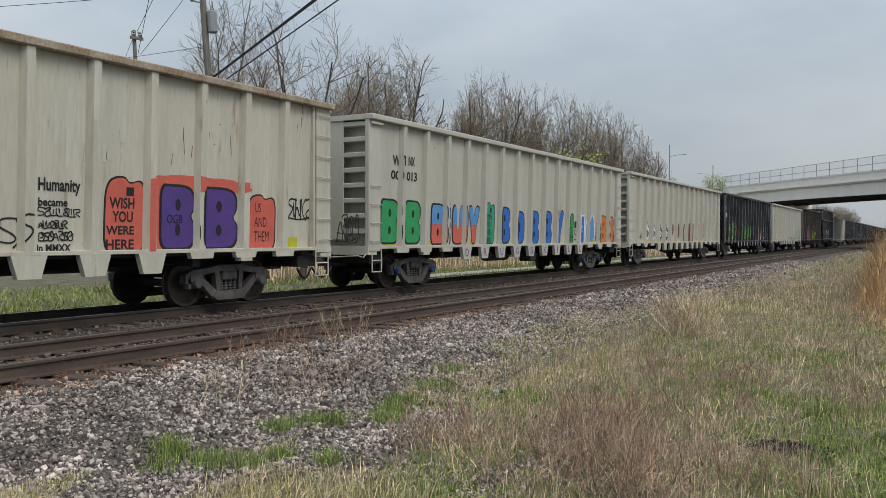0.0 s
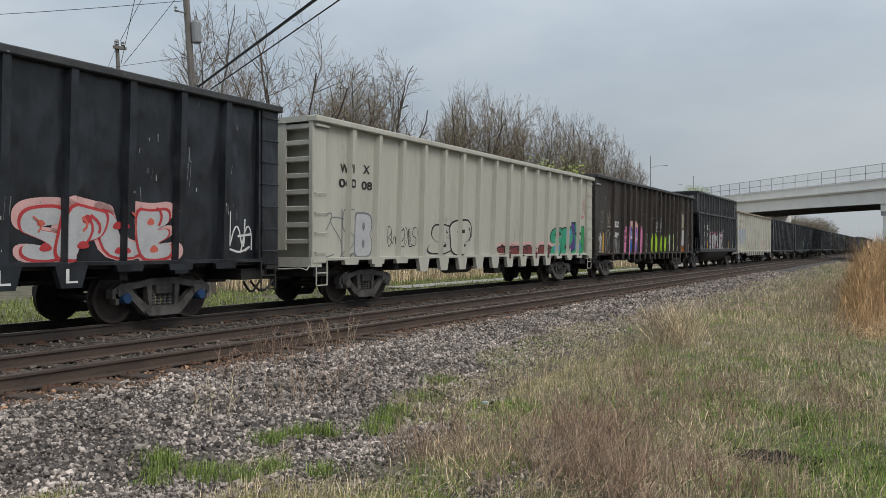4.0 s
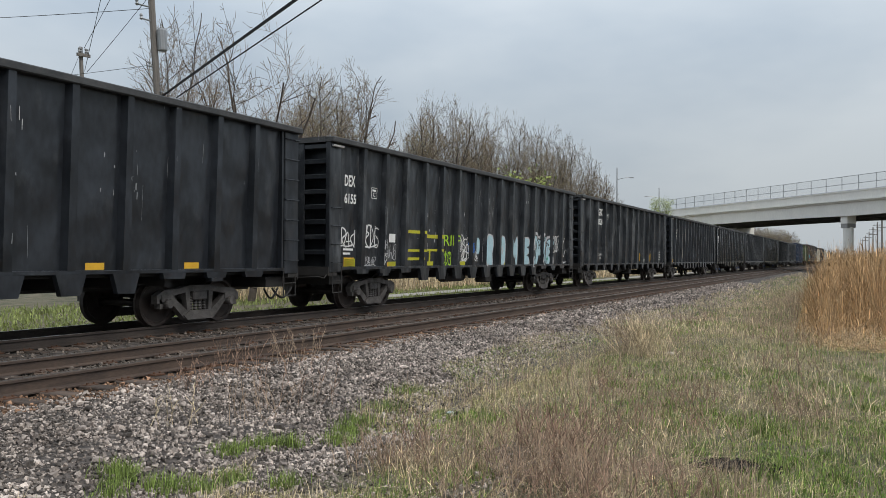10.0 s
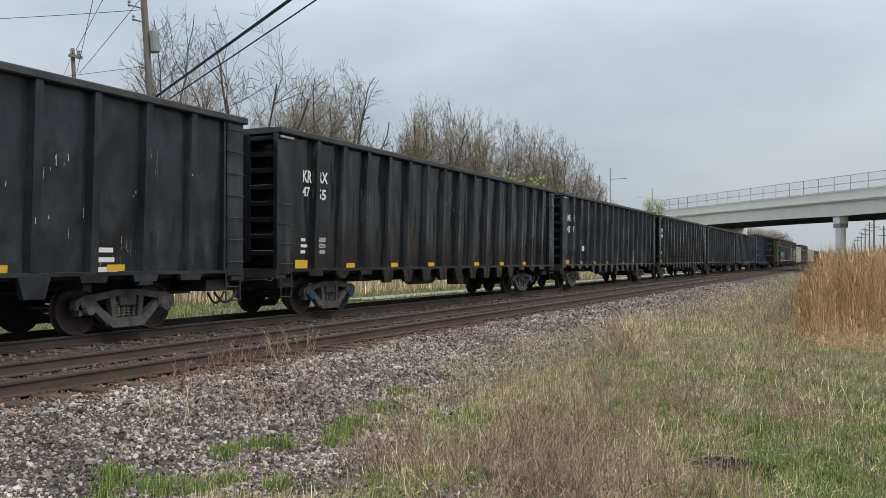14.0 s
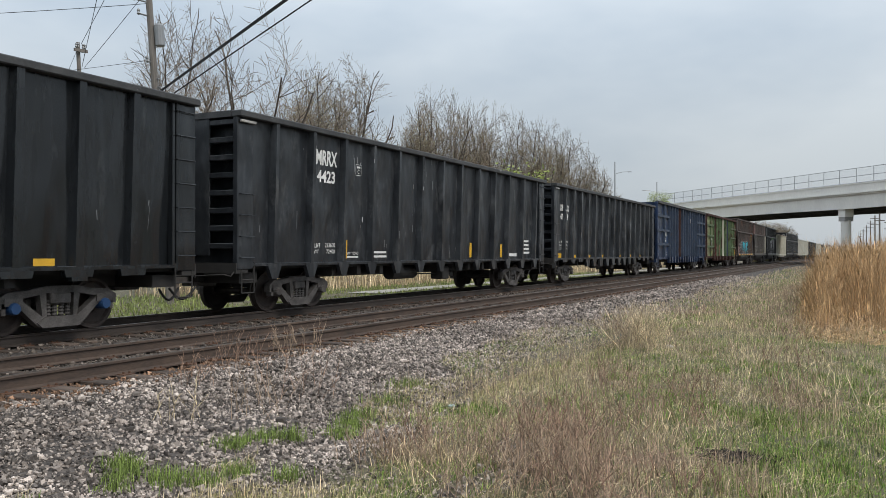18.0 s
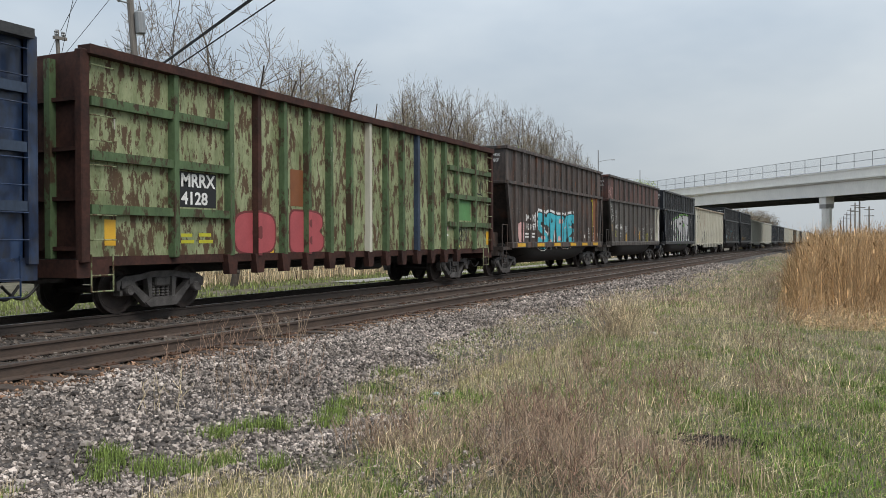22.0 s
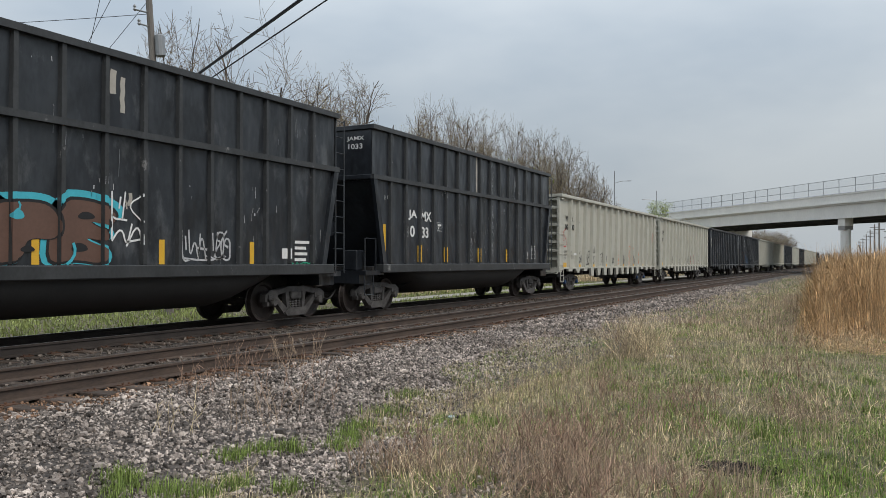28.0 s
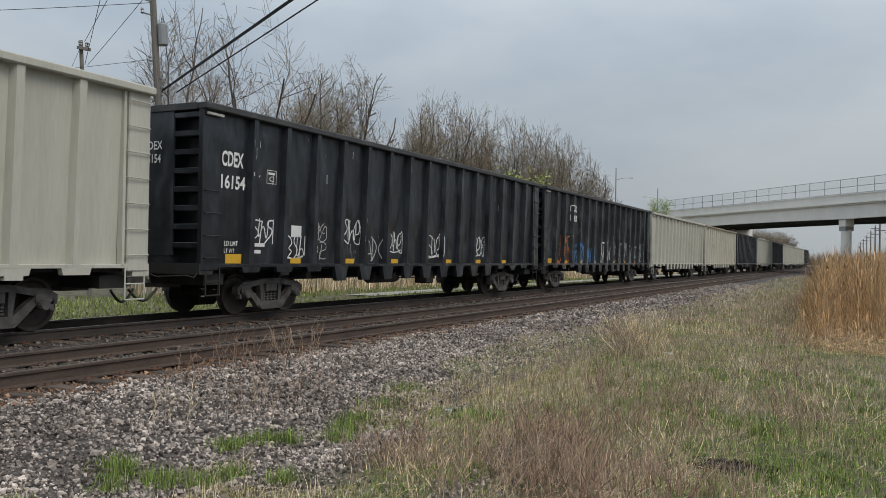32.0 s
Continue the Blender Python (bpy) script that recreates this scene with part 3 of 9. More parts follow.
bm = bmesh.new()
rod(bm, (-8.2, 1.1, -0.6), (-8.2, 1.1, 5.6), 0.62, 20)
part("column", bm, "concrete", bridge, "round concrete pier column")
span("pier_cap", 7.6, 8.85, 0.45, 1.75, 6.05, 7.05, "concrete", "square concrete pier cap")
span("bearing_seat", 7.62, 8.82, 0.47, 1.73, 5.5, 6.05, "seat_concrete", "darker grey concrete bearing seat")
fence = new("fence")
fence.parent = bridge
tagged(fence, "tall wire mesh fence")
bm = bmesh.new()
for z in (10.2 + 0.05, 11.1, 12.1):
    rod(bm, (70, 0.15, z), (-53, 0.15, z), 0.035, 5)
part("fence_rail", bm, "galvanised", fence)
post = mesh_of("fence_post", lambda b: rod(b, (0, 0, 10.2), (0, 0, 12.12), 0.045, 6))
for i in range(42):
    part("fence_post", post, "galvanised", fence).matrix_basis = pose(69 - i * 2.97, 0.15, 0)
mesh = M["mesh"] = bpy.data.materials.new("wire_mesh")
mesh.use_nodes = True
mesh.node_tree.nodes["Principled BSDF"].inputs["Base Color"].default_value = (0.4, 0.42, 0.43, 1)
mesh.node_tree.nodes["Principled BSDF"].inputs["Alpha"].default_value = 0.16
bm = bmesh.new()
bm.faces.new([bm.verts.new(p) for p in ((70, 0.13, 10.2), (-53, 0.13, 10.2), (-53, 0.13, 12.1), (70, 0.13, 12.1))])
part("wire_mesh", bm, "mesh", fence, "thin see-through wire mesh")
# the road's bank behind the abutment
bm = bmesh.new()
box(bm, -160, -60, -2, 15, -0.6, 8.6)
for v in bm.verts:
    if v.co.z < 0:
        v.co.y += -14 if v.co.y < 5 else 14
part("embankment", bm, "turf", bridge, "grassy road embankment")


# ---- street lamps ----
def street_lamp(x, y, h, way):
    t = thing("street_lamp", "grey metal street lamp with one curved arm", "street lamp", pose(x, y, 8.7, 0, 0, way), "lamps of the overpass road")
    bm = bmesh.new()
    rod(bm, (0, 0, 0), (0, 0, h), 0.14, 8, 0.09)
    part("pole", bm, "galvanised", t)
    bm = bmesh.new()
    pts = [(0, 0, h - 2.2), (0.7, 0, h - 1.95), (1.5, 0, h - 1.8), (2.4, 0, h - 1.75)]
    pipe(bm, pts, 0.05, 6)
    part("arm", bm, "galvanised", t)
    bm = bmesh.new()
    box(bm, 2.3, 3.0, -0.14, 0.14, h - 1.84, h - 1.7)
    part("lamp_head", bevelled(bm, 0.05), "galvanised", t)


street_lamp(147.5, 39.2, 9.0, -65)
street_lamp(172, 37, 7.2, 120)


# ---- utility poles and wires ----
def utility_pole(x, y, h, lean, arms, can, r=0.17):
    t = thing("utility_pole", "weathered wooden utility pole with crossarm and insulators", "utility pole", pose(x, y, -0.6, 0, lean, 0), "utility poles")
    bm = bmesh.new()
    rod(bm, (0, 0, 0), (0, 0, h), r, 10, r * 0.75)
    part("shaft", bm, "pole_wood", t)
    for z, w in arms:
        bm = bmesh.new()
        box(bm, -w, w, -0.2, -0.1, z, z + 0.12)
        part("crossarm", bm, "pole_wood", t)
        for s in (-w + 0.1, -w * 0.4, w * 0.4, w - 0.1):
            bm = bmesh.new()
            lathe(bm, [(z + 0.12, 0.02), (z + 0.2, 0.05), (z + 0.24, 0.03), (z + 0.3, 0.05), (z + 0.34, 0.02)], 8, "z")
            bmesh.ops.translate(bm, vec=(s, -0.15, 0), verts=bm.verts[:])
            part("insulator", bm, "galvanised", t)
    if can:
        bm = bmesh.new()
        lathe(bm, [(can, 0.15), (can + 0.04, 0.185), (can + 0.76, 0.185), (can + 0.82, 0.12)], 12, "z")
        bmesh.ops.translate(bm, vec=(0.13, -0.27, 0), verts=bm.verts[:])
        part("transformer", bm, "galvanised", t, "grey drum transformer")
        bm = bmesh.new()
        lathe(bm, [(can + 0.8, 0.03), (can + 0.86, 0.05), (can + 0.92, 0.03), (can + 1.0, 0.04)], 8, "z")
        bmesh.ops.translate(bm, vec=(0.13, -0.27, 0), verts=bm.verts[:])
        part("bushing", bm, "galvanised", t)
        for z, w in ((can + 1.6, 0.65), (can + 1.1, 0.5), (can - 0.6, 0.25)):
            bm = bmesh.new()
            rod(bm, (0, 0, z), (-0.9 * w, 0.2 * w, z + 0.06), 0.03)
            part("bracket", bm, "galvanised", t)
            bm = bmesh.new()
            lathe(bm, [(z + 0.1, 0.02), (z + 0.16, 0.07), (z + 0.22, 0.04), (z + 0.28, 0.06), (z + 0.34, 0.02)], 8, "z")
            bmesh.ops.translate(bm, vec=(-0.9 * w, 0.2 * w, -0.1), verts=bm.verts[:])
            part("insulator", bm, "galvanised", t)
        for i in range(5):
            bm = bmesh.new()
            box(bm, -0.02, 0.09, -0.2, -0.1, can - 2.4 + i * 0.3, can - 2.36 + i * 0.3)
            part("step", bm, "galvanised", t)
    return t


utility_pole(23.66, 23.4, 13.5, -5.6, [(12.6, 1.2)], 9.62, 0.15)
utility_pole(23.95, 28.0, 10.4, -3.8, [(10.0, 0.3)], 0, 0.1)


def cable(name, pts, r, label):
    bm = bmesh.new()
    pipe(bm, pts, r, 5)
    t = part(name, bm, "wire", None, "")
    return tagged(t, label, "cable", "overhead cables")


def hang(a, b, sag, n=14):
    a, b = Vector(a), Vector(b)
    return [a.lerp(b, i / n) - Vector((0, 0, sag * 4 * i / n * (1 - i / n))) for i in range(n + 1)]


cable("cable", hang((23.13, 23.4, 7.41), (15.95, -8.82, 17.0), 0.0), 0.04, "thick black bundled cable strung over the tracks")
cable("cable", hang((23.12, 23.4, 7.38), (15.9, -8.95, 16.92), 0.03), 0.026, "black cable strung beside a thicker one")
cable("cable", hang((23.82, 23.4, 7.45), (16.4, -11.0, 17.1), 0.0), 0.026, "thin black cable strung over the tracks")
cable("cable", hang((22.6, 23.4, 10.55), (15.6, 43.4, 10.6), 0.2), 0.012, "thin black overhead wire")
cable("cable", hang((22.75, 23.4, 8.5), (21.4, 39, 8.5), 0.1), 0.009, "thin black overhead wire")
cable("cable", hang((23.47, 28.0, 8.84), (13.45, 14.0, 12.14), 0.0), 0.011, "thin black overhead wire")
cable("cable", hang((23.44, 28.0, 9.77), (16.06, 14.0, 13.53), 0.0), 0.011, "thin black overhead wire")
cable("cable", hang((23.6, 28.0, 8.85), (22.36, 23.4, 10.86), 0.02), 0.011, "thin black overhead wire")
cable("guy_wire", hang((23.2, 28.0, 9.4), (25.1, 37.0, -0.6), 0.0), 0.008, "thin steel guy wire of a utility pole")


# ---- bare trees ----
def limbs(seed, wide, fork, leaders, sides, buds):
    """Verts and faces of a trunk, of its branches and of its buds, for a tree 10 m high whose crown is a dome of that half-width."""
    rnd = random.Random(seed)
    wood, twig, leaf = ([], []), ([], []), ([], [])

    def tube(to, a, b, ra, rb, n):
        q = (b - a).to_track_quat("Z", "Y")
        k = len(to[0])
        for p, r in ((a, ra), (b, rb)):
            for i in range(n):
                to[0].append(p + q @ Vector((math.cos(6.283 * i / n) * r, math.sin(6.283 * i / n) * r, 0)))
        for i in range(n):
            to[1].append((k + i, k + (i + 1) % n, k + n + (i + 1) % n, k + n + i))

    def outside(p):
        low = min(max((p.z - 1.2) / 3.0, 0.05), 1) ** 0.6
        high = math.sqrt(max(1 - max((p.z - 5.0) / 5.1, 0) ** 2, 0))
        reach = wide * low * high * (1 + 0.3 * noise.noise(p * 0.9 + Vector((seed, 0, 0))))
        return p.x ** 2 + p.y ** 2 > reach ** 2

    def sprout(d, lean):
        side = d.orthogonal()
        side.rotate(Matrix.Rotation(rnd.uniform(0, 6.283), 3, d))
        return (d * math.cos(lean) + side.normalized() * math.sin(lean) + Vector((0, 0, 0.05))).normalized()

    def branch(p, d, length, r, level):
        segs = (0, 8, 5, 3, 2)[level]
        for s in range(segs):
            if level > 1 and outside(p):
                return
            d = (d + Vector((rnd.gauss(0, 1), rnd.gauss(0, 1), rnd.gauss(0.22, 0.8))) * (0, 0.12, 0.17, 0.2, 0.22)[level]).normalized()
            q = p + d * length / segs
            r2 = max(r * (0, 0.89, 0.83, 0.74, 0.7)[level], 0.0065)
            tube(wood if level < 3 else twig, p, q, r, r2, 5 if level == 1 else 3)
            p, r = q, r2
            if level < 4 and (s > 0 or level > 1):
                for _ in range(rnd.choice(sides[level - 1])):
                    branch(p, sprout(d, rnd.uniform(0.55, 1.15)), length * rnd.uniform(*((0.28, 0.5) if level == 1 else (0.35, 0.6))), r * 0.6, level + 1)
        if level < 4:
            branch(p, d, length * 0.45, r, level + 1)
        elif buds and rnd.random() < buds:
            for _ in range(2):
                c = p + Vector((rnd.uniform(-1, 1), rnd.uniform(-1, 1), rnd.uniform(-1, 1))) * 0.12
                k, w = len(leaf[0]), rnd.uniform(0.015, 0.03)
                u = Vector((rnd.uniform(-1, 1), rnd.uniform(-1, 1), rnd.uniform(-1, 1))).normalized()
                o = u.orthogonal().normalized()
                leaf[0].extend((c - u * w, c + o * w * 0.7, c + u * w, c - o * w * 0.7))
                leaf[1].append((k, k + 1, k + 2, k + 3))

    p, r = Vector((0, 0, 0)), 0.14
    for s in range(5):
        q = p + Vector((rnd.gauss(0, 0.05), rnd.gauss(0, 0.05), fork / 5))
        tube(wood, p, q, r, r * 0.94, 8)
        p, r = q, r * 0.94
    for i in range(leaders):
        a, out = 6.283 * (i + rnd.uniform(-0.2, 0.2)) / leaders, rnd.uniform(0.35, 0.8) if i else 0.05
        foot = p - Vector((0, 0, rnd.uniform(0, fork * 0.35)))
        aim = Vector((math.cos(a) * wide * out, math.sin(a) * wide * out, 9.6 - foot.z - 1.6 * out))
        branch(foot, (aim.normalized() + Vector((math.cos(a), math.sin(a), 0)) * 0.12).normalized(), aim.length * rnd.uniform(0.72, 0.86), r * (0.85 if i == 0 else rnd.uniform(0.6, 0.8)), 1)
    k = 10.0 / max(v.z for v in twig[0])
    return [([Vector((v.x, v.y, v.z * k)) for v in m[0]], m[1]) for m in (wood, twig, leaf)]


KINDS = [(1, 2.3, 2.6, 6, ((1, 2), (1, 1, 2), (1, 2)), 0), (5, 2.1, 2.2, 5, ((1, 2), (1, 1, 2), (1, 2)), 0), (3, 2.2, 2.4, 6, ((2, 2), (1, 2), (1, 2)), 0.7), (7, 2.0, 3.6, 4, ((2, 2), (1, 2), (1, 2)), 0.4), (8, 1.9, 2.0, 6, ((2, 2), (1, 2), (1, 2)), 1.0)]
TREES = []
for seed, wide, fork, leaders, sides, buds in KINDS:
    wood, twig, leaf = limbs(seed, wide, fork, leaders, sides, buds)
    t = thing("bare_tree", "tall bare deciduous tree in early spring" if buds < 0.5 else "tall deciduous tree with first pale green buds", "tree", None, "row of trees beyond the tracks")
    part("trunk", quick("trunk", *wood), "bark", t, "dark trunk and main limbs")
    part("crown", quick("crown", *twig), "twig", t, "fine bare twigs")
    if buds:
        part("young_foliage", quick("young_foliage", *leaf), "bud", t, "small pale green buds", "stuff")
    TREES.append(t)

# where each tree stands, its height, the width of its crown and its kind
ROW = [(25.6, 25, 12.2, 4.6, 0), (29.0, 24, 13.4, 5.4, 1), (36.7, 26, 12.6, 4.4, 2), (42.9, 27.5, 14.2, 4.8, 3), (44.2, 30, 14.0, 4.8, 4), (40.0, 30, 12.0, 4.2, 4),
       (50.9, 28, 12.2, 3.2, 4), (50.7, 27, 13.2, 3.6, 2), (55.8, 28.5, 14.9, 4.0, 4), (56.7, 27.5, 14.4, 3.6, 3), (62.5, 29, 15.0, 3.8, 2), (62.0, 27.5, 14.6, 3.4, 3), (67.6, 28.5, 15.4, 4.0, 3),
       (68.5, 27.5, 15.1, 3.6, 2), (75.4, 29, 15.5, 3.8, 3), (76.1, 27.8, 15.5, 3.8, 2), (81.8, 28.5, 16.0, 4.2, 3), (83.3, 27.6, 15.6, 3.8, 2), (89.9, 28.6, 15.8, 4.2, 3), (91.3, 27.8, 14.6, 3.8, 2),
       (97.4, 28.4, 13.5, 4.4, 3), (101.0, 28, 11.5, 4.4, 2), (59.0, 31, 13.4, 4.0, 2), (72.0, 31, 14.2, 4.2, 3), (86.0, 31.5, 14.6, 4.4, 3), (105.0, 29, 9.5, 4.4, 3),
       (176, 22, 9.5, 8, 2), (184, 26, 10, 8, 3), (192, 20, 9.5, 8, 2), (201, 24, 10.5, 9, 3), (211, 19.5, 10, 8, 4), (222, 26, 11, 9, 3), (232, 21, 10.5, 9, 2), (244, 20, 10.5, 9, 3), (256, 24, 11, 9, 4), (270, 21, 11, 9, 3), (288, 22, 12, 10, 2)]
used = set()
for i, (x, y, h, w, k) in enumerate(ROW):
    if k in used:
        c = copy_thing(TREES[k], Matrix.Identity(4))
    else:
        c = TREES[k]
        used.add(k)
    c.matrix_basis = pose(x, y, -0.6, 0, 0, i * 67 % 360)
    c.scale = (w / 2 / KINDS[k][1],) * 2 + (h / 10,)


def clump_bush(name, x, y, z, w, h, n, mat, label, seed, group=""):
    """A shrub: forked stems and many small leaves."""
    t = thing(name, label, "bush", pose(x, y, z), group)
    rnd = random.Random(seed)
    bm = bmesh.new()
    tips = []
    for _ in range(14):
        a = Vector((rnd.uniform(-0.1, 0.1) * w, rnd.uniform(-0.1, 0.1) * w, 0))
        for s in range(4):
            b = a + Vector((rnd.uniform(-1, 1) * w * 0.16, rnd.uniform(-1, 1) * w * 0.16, h * rnd.uniform(0.18, 0.28)))
            rod(bm, a, b, 0.03 * h / 4, 4, 0.02 * h / 4)
            a = b
            tips.append(b)
    part("stems", bm, "bark", t)
    v, f = [], []
    for _ in range(n):
        c = rnd.choice(tips) + Vector((rnd.gauss(0, 0.1) * w, rnd.gauss(0, 0.1) * w, rnd.gauss(0, 0.07) * h))
        s = rnd.uniform(0.03, 0.07) * h / 3
        u = Vector((rnd.uniform(-1, 1), rnd.uniform(-1, 1), rnd.uniform(-1, 1))).normalized()
        o = u.orthogonal().normalized()
        k = len(v)
        v.extend((c - u * s, c + o * s * 0.6, c + u * s, c - o * s * 0.6))
        f.append((k, k + 1, k + 2, k + 3))
    part("foliage", quick("foliage", v, f), mat, t, kind="stuff")


clump_bush("flowering_bush", 141, 29.9, 6.5, 3.8, 4.6, 3600, "fresh_leaf", "yellow-green bush coming into leaf by the overpass", 4)
clump_bush("flowering_bush", 57, 22.6, -0.6, 4.0, 7.6, 2400, "fresh_leaf", "yellow-green bush coming into leaf under bare trees", 5)


# ---- grasses ----
def blades(name, places, mat, parent, label, lean=0.35, width=0.006, tip=0.0):
    """Thin bent blades: places is an array of x, y, z, height."""
    g = np.random.default_rng(len(places) + 5)
    n = len(places)
    a, tilt = g.uniform(0, 6.283, n), np.abs(g.normal(0, lean, n))
    d = np.stack([np.cos(a), np.sin(a), np.zeros(n)], 1)
    side = np.stack([-np.sin(a + 0.6), np.cos(a + 0.6), np.zeros(n)], 1) * (width * g.uniform(0.6, 1.4, n))[:, None]
    p, h = places[:, :3], places[:, 3:4]
    up = np.array([[0, 0, 1.0]])
    mid = p + h * 0.55 * (up * np.cos(tilt * 0.5)[:, None] + d * np.sin(tilt * 0.5)[:, None])
    end = mid + h * 0.5 * (up * np.cos(tilt * 1.3)[:, None] + d * np.sin(tilt * 1.3)[:, None])
    v = np.stack([p - side, p + side, mid + side * 0.8, mid - side * 0.8, end + side * tip, end - side * tip], 1).reshape(-1, 3)
    k = 6 * np.arange(n)[:, None]
    faces = np.concatenate([k + np.array([[0, 1, 2, 3]]), k + np.array([[3, 2, 4, 5]])])
    return tagged(part(name, quick(name, v.tolist(), faces.tolist()), mat, parent, label), label, "grass" if parent is None else "", kind="stuff")


def turf_places(n, near, far, lo, hi, test, bias=1.8):
    x = near + (far - near) * rng.random(n) ** bias
    low, high = -0.06 * x - 0.6, np.array([turf_edge(a) + 0.35 for a in x])
    y = low + (high - low) * rng.random(n)
    ok = np.array([test(a, b) for a, b in zip(x, y)])
    x, y = x[ok], y[ok]
    z = np.array([max(ground_height(a, b), bed_height(b) if b >= 4 else -9) for a, b in zip(x, y)]) - 0.02
    return np.stack([x, y, z, rng.uniform(lo, hi, len(x))], 1)


LUSH = [(9.6, 1.2, 0.6), (11.45, 2.55, 0.5), (7.8, 0.55, 0.6), (7.0, 0.1, 0.6), (6.4, 0.0, 0.6), (5.5, 3.3, 0.3), (8.3, 3.9, 0.45), (5.7, 2.75, 0.3), (9.6, -0.1, 0.8), (10.5, 1.9, 0.4), (12.5, 0.4, 0.9), (7.3, 4.2, 0.35), (8.9, 2.9, 0.35), (13.5, 3.6, 0.6)]
DEAD = [(6.7, 2.35, 0.6), (5.9, 2.1, 0.55), (7.6, 2.65, 0.4), (6.15, 3.45, 0.3), (10.2, 0.45, 0.6), (6.9, 1.5, 0.4), (5.4, 1.5, 0.4)]


def near_spots(spots, x, y):
    return sum(math.exp(-((x - a) ** 2 + (y - b) ** 2) / r ** 2) for a, b, r in spots)


def green_at(x, y):
    return 1.3 * noise.noise((x * 0.5, y * 0.6, 1)) + 0.8 * noise.noise((x * 1.5, y * 1.5, 2)) - max(0, y - turf_edge(x) + 0.3) * 0.8 - 0.12 + 1.3 * near_spots(LUSH, x, y) - 0.9 * near_spots(DEAD, x, y)


def cover(x, y):
    e = turf_edge(x) + 0.55 * noise.noise((x * 0.9, y * 0.9, 3)) - y
    return e > 0 and not (x < 7.2 and y > 2.5 and noise.noise((x * 0.8, y * 0.8, 9)) > -0.05) and (x - 7.4) ** 2 + (y - 0.97) ** 2 > 0.05


def stems(name, places, mat, label, flat, width, bend=0.5):
    """Long dead stems that arch over and lie across one another: places is an array of x, y, z, length."""
    g = np.random.default_rng(len(places) + 17)
    n = len(places)
    a, rise = g.uniform(0, 6.283, n), np.clip(g.normal(flat, 0.4, n), 0.05, 1.5)
    turn = g.normal(0, bend, n)
    p, rows = places[:, :3].copy(), []
    for k in range(6):
        w = width * g.uniform(0.7, 1.3, n) * (1 - 0.12 * k)
        side = np.stack([-np.sin(a) * w, np.cos(a) * w, 0.4 * w], 1)
        rows += [p - side, p + side]
        p = p + np.stack([np.cos(a) * np.cos(rise), np.sin(a) * np.cos(rise), np.sin(rise)], 1) * places[:, 3:4] / 5
        p[:, 2] = np.maximum(p[:, 2], places[:, 2] + 0.012)
        a, rise = a + turn * 0.35 + g.normal(0, 0.12, n), rise - g.uniform(0.05, 0.4, n)
    v = np.stack(rows, 1).reshape(-1, 3)
    k = 12 * np.arange(n)[:, None]
    faces = np.concatenate([k + np.array([[2 * i, 2 * i + 1, 2 * i + 3, 2 * i + 2]]) for i in range(5)])
    return tagged(part(name, quick(name, v.tolist(), faces.tolist()), mat, None), label, "grass", kind="stuff")


def anywhere(a, b):
    return cover(a, b) and near_spots(DEAD, a, b) < random.uniform(0.4, 1.4)


blades("green_grass", turf_places(120000, 3.2, 26, 0.03, 0.11, lambda a, b: cover(a, b) and green_at(a, b) + random.uniform(-0.3, 0.3) > -0.05), "grass", None, "short fresh green grass", 0.9, 0.0035)
blades("mixed_grass", turf_places(150000, 3.2, 24, 0.03, 0.12, anywhere), "olive_grass", None, "short olive and fading grass", 1.0, 0.0026)
blades("dry_grass", turf_places(90000, 3.2, 60, 0.05, 0.2, lambda a, b: anywhere(a, b) and green_at(a, b) + random.uniform(-0.6, 0.2) < 0.05), "dry_grass", None, "tangled dry straw-coloured grass", 1.0, 0.0022)
blades("dry_grass", turf_places(22000, 6.0, 40, 0.2, 0.45, lambda a, b: cover(a, b) and near_spots(LUSH, a, b) < 0.5 and noise.noise((a * 0.7, b * 0.7, 6)) + random.uniform(-0.3, 0.3) > 0.02), "stalk", None, "thin brown dead weed stalks", 0.6, 0.0019)
blades("dry_grass", turf_places(40000, 20, 110, 0.08, 0.24, lambda a, b: cover(a, b), 1.3), "dry_grass", None, "dry straw-coloured grass beside the track", 0.9, 0.006)
blades("green_grass", turf_places(26000, 20, 90, 0.06, 0.18, lambda a, b: cover(a, b) and green_at(a, b) > -0.2, 1.3), "grass", None, "green grass among dry grass", 0.7, 0.008)
blades("green_grass", turf_places(100000, 4.2, 13, 0.025, 0.075, lambda a, b: cover(a, b) and near_spots(LUSH, a, b) > random.uniform(0.4, 1.3), 1.2), "grass", None, "lush short green grass", 1.1, 0.004)
stems("dry_grass", turf_places(30000, 3.2, 24, 0.12, 0.36, lambda a, b: cover(a, b) and near_spots(LUSH, a, b) < random.uniform(0.3, 2.2) and noise.noise((a * 1.1, b * 1.1, 31)) + random.uniform(-0.3, 0.3) > -0.05), "dry_grass", "pale straw stems lying across one another", 0.6, 0.0016)
stems("dry_grass", turf_places(70000, 3.6, 12, 0.16, 0.5, lambda a, b: cover(a, b) and near_spots(DEAD, a, b) > random.uniform(0.3, 1.3)), "bramble", "tangle of dead reddish-brown stems", 0.6, 0.0018, 0.9)
stems("dry_grass", turf_places(9000, 3.6, 12, 0.2, 0.6, lambda a, b: cover(a, b) and near_spots(DEAD, a, b) > random.uniform(0.2, 1.2)), "dry_grass", "long pale stems arching over the tangle", 0.6, 0.0016, 0.7)
rocks("bare_soil", np.stack([7.4 + rng.normal(0, 0.11, 700), 0.97 + rng.normal(0, 0.16, 700), np.full(700, ground_height(7.4, 0.97) + 0.02), rng.uniform(0.015, 0.045, 700)], 1), "soil", None, "")
